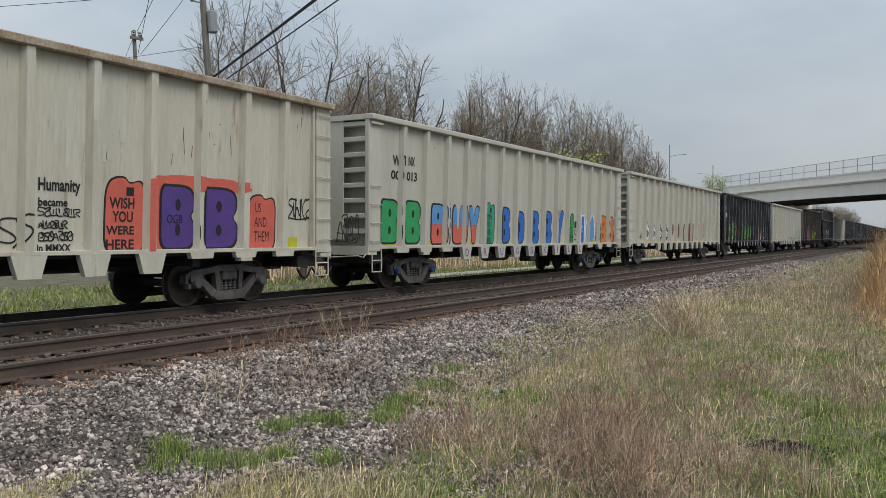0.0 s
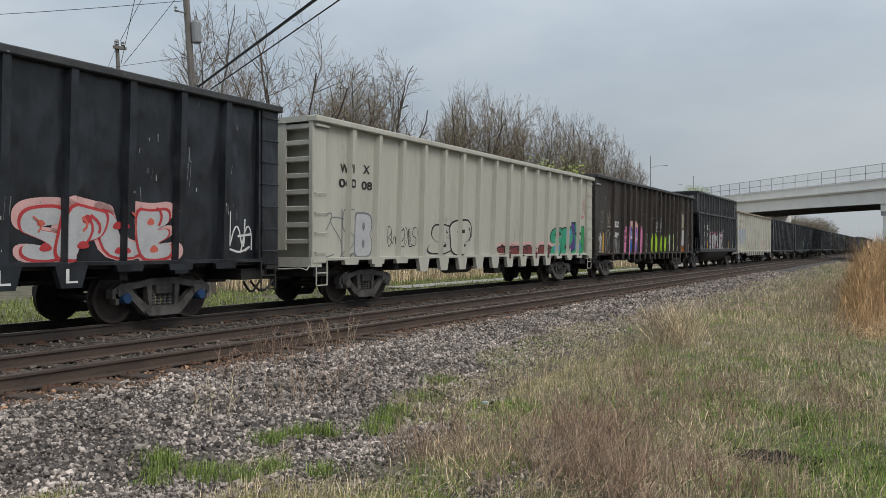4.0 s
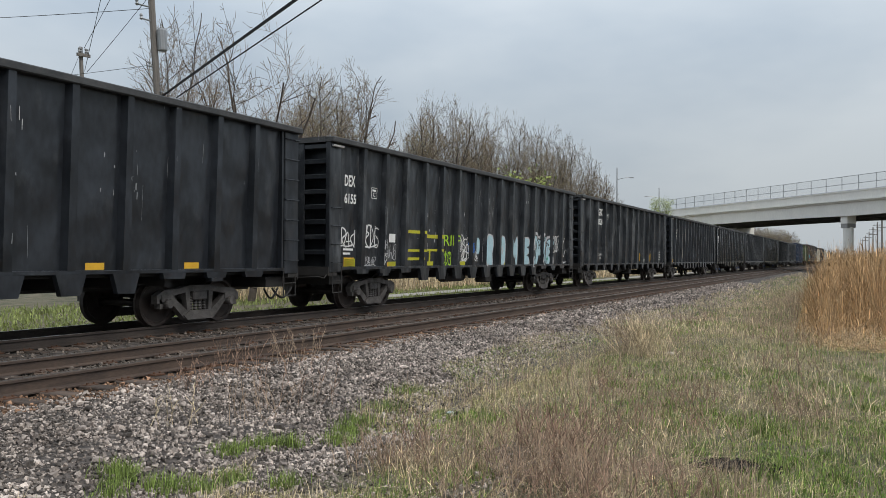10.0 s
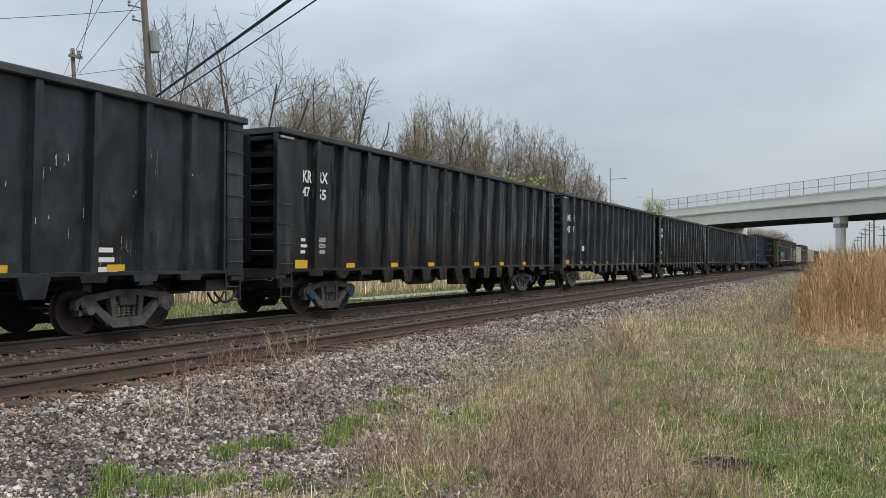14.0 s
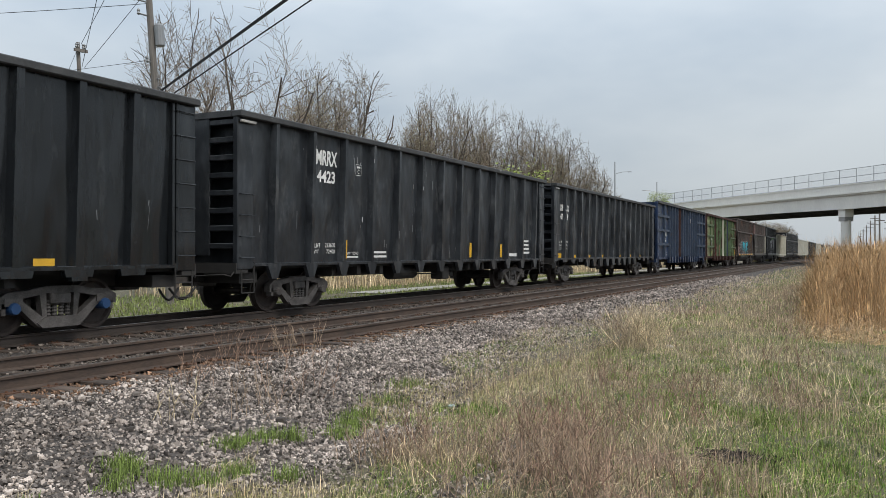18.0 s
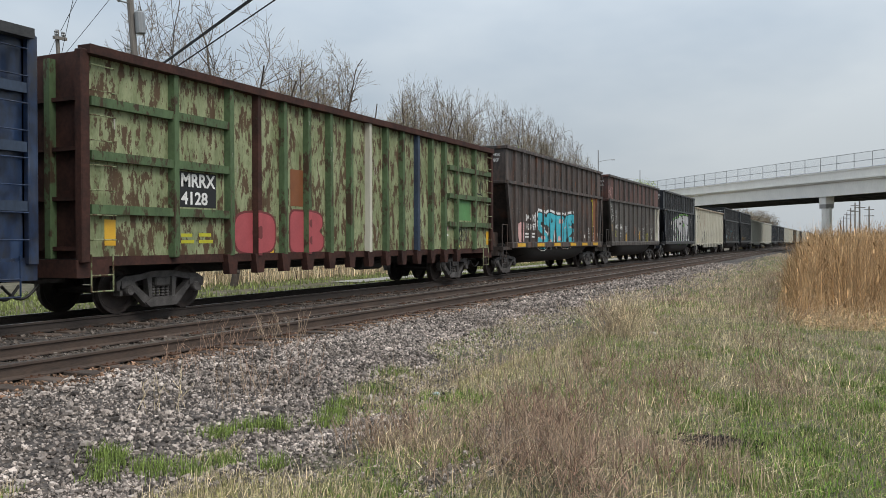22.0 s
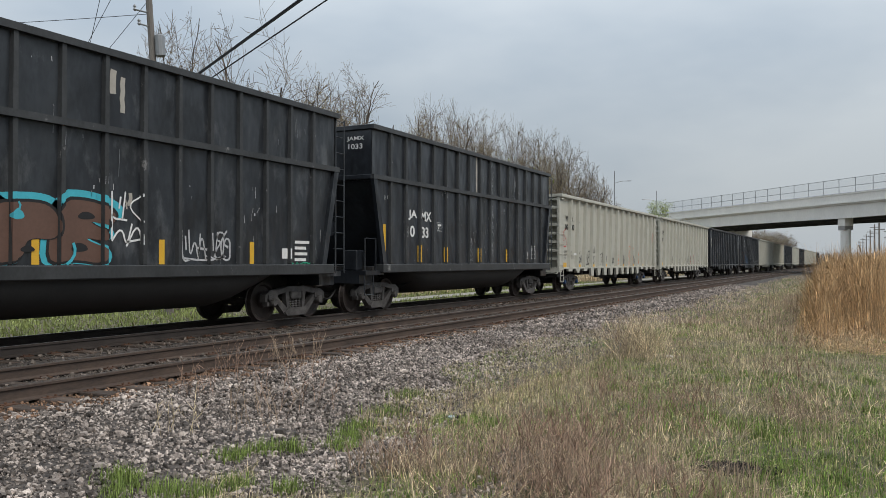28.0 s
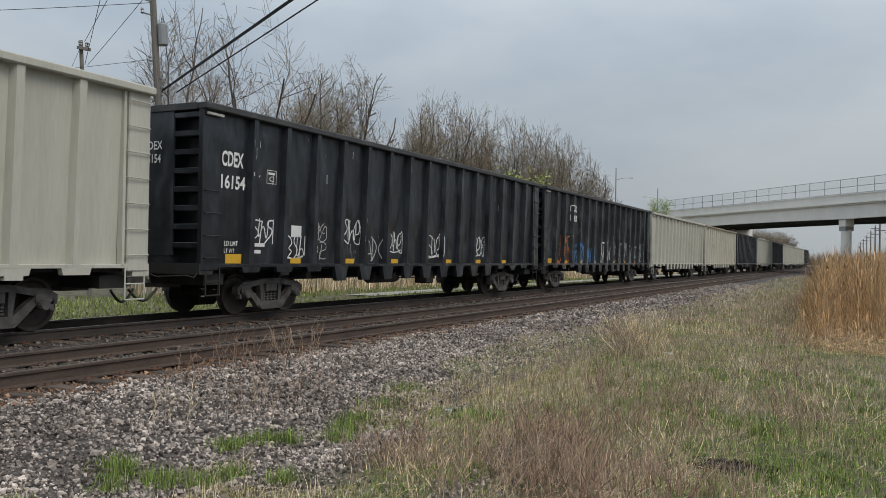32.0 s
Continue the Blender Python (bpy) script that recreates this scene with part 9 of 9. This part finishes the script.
plate(car, 2.9, 3.04, 1.37, 1.84, "yellow", 1, "reflector", "yellow reflective marker")
bars(car, 5.56, 6.0, 1.85, 2.02, 2, "white_paint", 501)
for z in (1.5, 1.66, 1.82):
    plate(car, 5.56, 6.02, z, z + 0.025, "white_paint", 1)
for x in (5.56, 5.78, 6.0):
    plate(car, x, x + 0.02, 1.5, 1.84, "white_paint", 1)
plate(car, 4.98, 5.14, 1.5, 1.75, "white_paint", 1)
plate(car, 0.23, 0.35, 3.75, 4.95, "scrape")
flecks(car, 1.45, 1.85, 3.75, 4.85, "silver", 503, 34)
flecks(car, 1.4, 1.85, 1.4, 3.5, "silver", 504, 60)
scrawl(car, -0.42, -0.02, 1.4, 2.1, "grey_scrape", 507, 1, 0.012, 4)
flecks(car, -4.5, 5.6, 1.4, 3.5, "grey_scrape", 508, 90)
streak(car, 3.78, 3.93, 3.98, 4.82, "grey_scrape", 505, 3)
bars(car, 11.11, 11.52, 1.65, 1.82, 1, "white_paint", 506)

car = CARS[25]
word(car, "WI", -8.28, -7.92, 3.19, 3.45, "spray_black", 2, 0.028)
word(car, "NX", -7.59, -7.17, 3.2, 3.45, "spray_black", 2, 0.028)
word(car, "00", -8.31, -7.9, 2.81, 3.07, "spray_black", 2, 0.028)
word(car, "200", -7.59, -7.01, 2.81, 3.09, "spray_black", 2, 0.028)
scrawl(car, -8.77, -8.04, 1.95, 2.99, "red", 511, 1, 0.016, 6)
word(car, "LD LMT", -8.35, -7.97, 1.79, 1.88, "spray_black", 2, 0.005)
word(car, "LT WT", -8.35, -8.02, 1.64, 1.73, "spray_black", 2, 0.005)
word(car, "CU FT", -8.35, -8.04, 1.49, 1.58, "spray_black", 2, 0.005)
word(car, "12800", -7.6, -7.22, 1.78, 1.87, "spray_black", 2, 0.005)
word(car, "73200", -7.58, -7.22, 1.63, 1.72, "spray_black", 2, 0.005)
word(car, "6400", -7.55, -7.24, 1.49, 1.57, "spray_black", 2, 0.005)
scrawl(car, -6.36, -5.75, 1.31, 1.86, "spray_black", 518, 1, 0.02, 7)
scrawl(car, -5.27, -4.47, 1.21, 1.98, "spray_black", 519, 1, 0.02, 7)
scrawl(car, -4, -3.56, 1.24, 2.17, "spray_black", 520, 1, 0.02, 5)
scrawl(car, -2.83, -2.14, 1.18, 1.92, "spray_black", 521, 1, 0.02, 6)
word(car, "OF.", -1.62, -1.23, 1.37, 1.67, "spray_black", 1, 0.02)
word(car, "MO", -0.51, 0.09, 1.28, 1.61, "spray_black", 1, 0.02)
scrawl(car, 0.69, 1.2, 1.24, 1.78, "orange", 524, 1, 0.016, 5)
scrawl(car, 1.82, 2.37, 1.2, 1.75, "spray_black", 525, 1, 0.02, 6)
scrawl(car, 3.02, 3.74, 1.13, 2.26, "orange", 526, 1, 0.018, 3)
scrawl(car, 4.18, 4.72, 1.19, 1.74, "spray_black", 527, 1, 0.02, 5)
scrawl(car, 5.37, 5.78, 1.25, 1.94, "orange", 528, 1, 0.016, 4)
scrawl(car, 7.57, 8.05, 1.24, 1.88, "spray_black", 529, 1, 0.02, 4)
scrawl(car, 8.75, 9.27, 2.56, 3.21, "red", 530, 1, 0.016, 5)

car = CARS[26]
word(car, "OF", -8.62, -8.25, 3.2, 3.48, "spray_black", 2, 0.028)
word(car, "OX", -7.95, -7.55, 3.2, 3.47, "spray_black", 2, 0.028)
word(car, "18", -8.63, -8.3, 2.75, 3.0, "spray_black", 2, 0.028)
word(car, "80", -7.94, -7.54, 2.75, 3.0, "spray_black", 2, 0.028)
boxed(car, "C", -6.47, -6.22, 2.96, 3.23, "spray_black")
plate(car, -6.55, -6.25, 1.79, 2.02, "white_paint")
word(car, "LD LMT", -8.75, -8.34, 1.57, 1.65, "spray_black", 2, 0.005)
word(car, "LT WT", -8.75, -8.45, 1.42, 1.5, "spray_black", 2, 0.005)
word(car, "13800", -7.97, -7.6, 1.57, 1.66, "spray_black", 2, 0.005)
word(car, "72200", -7.97, -7.6, 1.42, 1.5, "spray_black", 2, 0.005)
scrawl(car, -9.1, -8.5, 1.85, 2.24, "grey_scrape", 533, 1, 0.014, 4)
scrawl(car, -5.75, -4.91, 1.28, 1.81, "spray_black", 535, 1, 0.022, 7)
scrawl(car, -3.3, -2.51, 1.26, 1.9, "spray_black", 536, 1, 0.022, 7)
scrawl(car, -0.96, -0.28, 1.19, 1.68, "spray_black", 537, 1, 0.02, 6)
scrawl(car, 0.24, 1.21, 1.18, 1.82, "spray_black", 538, 1, 0.02, 6)
fat_letter(car, "D", 1.38, 2.05, 1.1, 2.15, "spray_black", "spray_white", 1)
fat_letter(car, "D", 2.55, 3.22, 1.1, 2.13, "spray_black", "silver", 2)
fat_letter(car, "B", 3.68, 4.34, 1.1, 2.14, "spray_black", "silver", 2)
scrawl(car, 2.8, 3.15, 1.2, 1.9, "red", 541, 6, 0.02, 2)
scrawl(car, 3.8, 4.2, 1.2, 1.9, "red", 542, 6, 0.02, 2)
fat_letter(car, "O", 4.88, 5.6, 1.15, 2.1, "spray_black", "spray_white", 1)
scrawl(car, 1.7, 2.0, 1.2, 2.0, "red", 540, 5, 0.016, 2)
scrawl(car, 6.03, 6.41, 1.22, 1.77, "teal_green", 543, 1, 0.02, 4)
streak(car, -5.08, -4.98, 2.93, 3.39, "grey_scrape", 544, 2)

car = CARS[27]
word(car, "CDEX", -8.98, -8.31, 3.15, 3.47, "white_paint", 2, 0.028)
word(car, "16154", -8.98, -8.23, 2.69, 2.98, "white_paint", 2, 0.028)
boxed(car, "C", -7.51, -7.17, 2.91, 3.21)
scrawl(car, -7.92, -7.22, 1.57, 2.12, "spray_white", 548, 0, 0.02, 6)
scrawl(car, -6.69, -6.01, 1.23, 1.78, "spray_white", 549, 0, 0.02, 6)
scrawl(car, -5.65, -5.12, 1.23, 2.12, "silver", 550, 0, 0.014, 5)
scrawl(car, -4.38, -3.57, 1.64, 2.26, "spray_white", 551, 0, 0.02, 6)
scrawl(car, -3.21, -2.39, 1.21, 1.85, "silver", 552, 0, 0.018, 6)
scrawl(car, -2.08, -1.31, 1.43, 2.04, "spray_white", 553, 0, 0.02, 6)
scrawl(car, 0.28, 1.16, 1.3, 2.04, "spray_white", 554, 0, 0.02, 6)
scrawl(car, 3.66, 4.53, 1.36, 2.04, "spray_white", 555, 0, 0.02, 5)
plate(car, -6.55, -6.16, 1.75, 2.02, "white_paint")
word(car, "LD LMT", -8.81, -8.39, 1.51, 1.61, "white_paint", 2, 0.005)
word(car, "LT WT", -8.81, -8.49, 1.36, 1.45, "white_paint", 2, 0.005)
bars(car, -7.95, -7.48, 1.32, 1.62, 2, "white_paint", 559)
streak(car, -3.41, -3.13, 2.29, 2.62, "scrape", 560, 2)

car = CARS[28]
word(car, "CDEX", -6.04, -5.03, 3.47, 3.78, "white_paint", 2, 0.028)
word(car, "16158", -6.02, -5.01, 3.03, 3.34, "white_paint", 2, 0.028)
scrawl(car, -7.54, -5.78, 1.04, 2.42, "orange", 563, 0, 0.03, 4)
scrawl(car, -5.1, -2.16, 1.03, 2.11, "sky_blue", 564, 0, 0.03, 5)
scrawl(car, -1.16, 0.98, 1.08, 2.19, "spray_white", 565, 0, 0.03, 4)
scrawl(car, 1.9, 8.47, 1.08, 2.23, "silver", 566, 0, 0.03, 6)


# yellow reflectors along the sills, round brand marks and end lettering
def reflectors(car, mat="yellow"):
    """Reflective bars between the side posts, near the sill."""
    ribs, k = kind_of(car)[0], car["shift"]
    plate(car, -8.8 + k, -8.3 + k, 1.14, 1.34, mat, 1, "reflector", "yellow reflective marker")
    for i in (1, 3, 5, 8, 10, 12):
        x = (ribs[i] + ribs[i + 1]) / 2 + k
        plate(car, x - 0.2, x + 0.2, 1.14, 1.26, mat, 1, "reflector", "yellow reflective marker")


for i in (8, 11, 12, 13, 14, 16, 25, 26, 27, 28):
    reflectors(CARS[i])
for i in (1, 9, 22):
    reflectors(CARS[i], "mustard")
for i in (19,):
    for x in (-5.6, -3.2, -0.9, 1.6, 3.6, 5.6):
        b = bmesh.new()
        box(b, x - 0.45, x + 0.45, -1.63, -1.61, 1.13, 1.27)
        part("reflector", b, "yellow", CARS[i], "yellow reflective marker")


def end_word(car, text, y0, y1, z0, z1, x, mat):
    """Lettering on the end that leads; it reads from outside."""
    me = LETTERS[text, 0.012].copy()
    me.materials.append(None)
    xs, ys = [v.co.x for v in me.vertices], [v.co.y for v in me.vertices]
    ax, bx, ay, by = min(xs), max(xs), min(ys), max(ys)
    for v in me.vertices:
        v.co = (x, y1 - (v.co.x - ax) / (bx - ax) * (y1 - y0), z0 + (v.co.y - ay) / (by - ay) * (z1 - z0))
    part("lettering", me, mat, car)


for i, a, b in ((3, "CDEX", "16082"), (8, "MRRX", "4326"), (11, "MRRX", "4371"), (14, "MRRX", "4816"), (27, "CDEX", "16154")):
    end_word(CARS[i], a, -0.42, 0.12, 3.45, 3.63, -9.64, "white_paint")
    end_word(CARS[i], b, -0.38, 0.06, 3.18, 3.36, -9.64, "white_paint")
end_word(CARS[25], "WINX", -0.1, 0.5, 3.45, 3.6, -9.64, "spray_black")
end_word(CARS[25], "00200", -0.1, 0.5, 3.2, 3.35, -9.64, "spray_black")
for i, n in ((6, "1018"), (19, "1097"), (20, "1084"), (21, "1037"), (23, "1059"), (24, "1033")):
    end_word(CARS[i], "JAMX", -1.3, -0.75, 4.62, 4.76, -7.115, "white_paint")
    end_word(CARS[i], n, -1.25, -0.8, 4.42, 4.56, -7.115, "white_paint")

# a patched cream corner on one brown tub
plate(CARS[20], 6.24, 6.5, 1.36, 3.58, "rust_cream_paint", 0, "patch", "rust-streaked cream end panel")
for c in CARS[20].children:
    if c.name.startswith("end_post") and c.data.name == "tub_post1-1":
        c.material_slots[0].material = M["rust_cream_paint"]

# scratches and chips, more on the older cars
for i, (kind, paint, a, b, label) in enumerate(TRAIN[:32]):
    x, top = (6.4, 4.85) if kind == "tub" else (8.8, 4.1)
    if "cream" in paint:
        scuffs(CARS[i], "tag_brown", 26 if paint == "cream_paint" else 60, i, x, 1.25, top)
        scuffs(CARS[i], "halo", 30, i + 100, x, 1.25, top, 0.8)
    elif "black" in paint:
        scuffs(CARS[i], "grey_scrape", 55 if "gloss" not in paint else 20, i, x, 1.25, top, 0.7)
        scuffs(CARS[i], "silver", 40 if "gloss" not in paint else 14, i + 100, x, 1.25, top, 0.3)
    elif "brown" in paint:
        scuffs(CARS[i], "rust_patch", 60, i, x, 1.4, top, 0.9)
        scuffs(CARS[i], "scrape", 40, i + 100, x, 1.4, top, 0.4)
    else:
        scuffs(CARS[i], "tag_brown", 70, i, x, 1.25, 4.4, 0.9)
        scuffs(CARS[i], "scrape", 50, i + 100, x, 1.25, 4.4, 0.5)

for i, mat, first in ((1, "violet", 3), (3, "spray_white", 3), (7, "spray_black", 3)):
    for k, letter in enumerate("DRUGSKILL"):
        x = RIBS[first + k] + CARS[i]["shift"]
        cu = word(CARS[i], letter, x - (0.03 if letter == "I" else 0.11), x + (0.03 if letter == "I" else 0.11), 0.79, 1.02, mat, 0, 0.01)
        for v in cu.data.vertices:
            v.co.y = -1.515


def motions():
    """The train rolls by at a steady speed; the wheels turn while their car is near."""
    for car in CARS:
        x = car["at"]
        walk(car, [(t, pose(x - SPEED * t, FAR, 0)) for t in (0, 16, 32)])
    for car, wheel, w in WHEELSETS:
        x = car["at"]
        first, last = max(0.0, (x - 34) / SPEED), min(32.0, (x + 6) / SPEED)
        if last <= first:
            continue
        at = (wheel.location.x, wheel.location.y, wheel.location.z)
        rows = [(0.0, 0.0)] if first > 0.04 else []
        n = int((last - first) * FPS)
        for i in range(n + 1):
            t = (round(first * FPS) + i) / FPS
            rows.append((t, -math.degrees((t - first) * SPEED / 0.457)))
        if rows[-1][0] < 31.97:
            rows.append((32.0, rows[-1][1]))
        walk(wheel, [(t, pose(*at, 0, a, 0)) for t, a in rows])


motions()
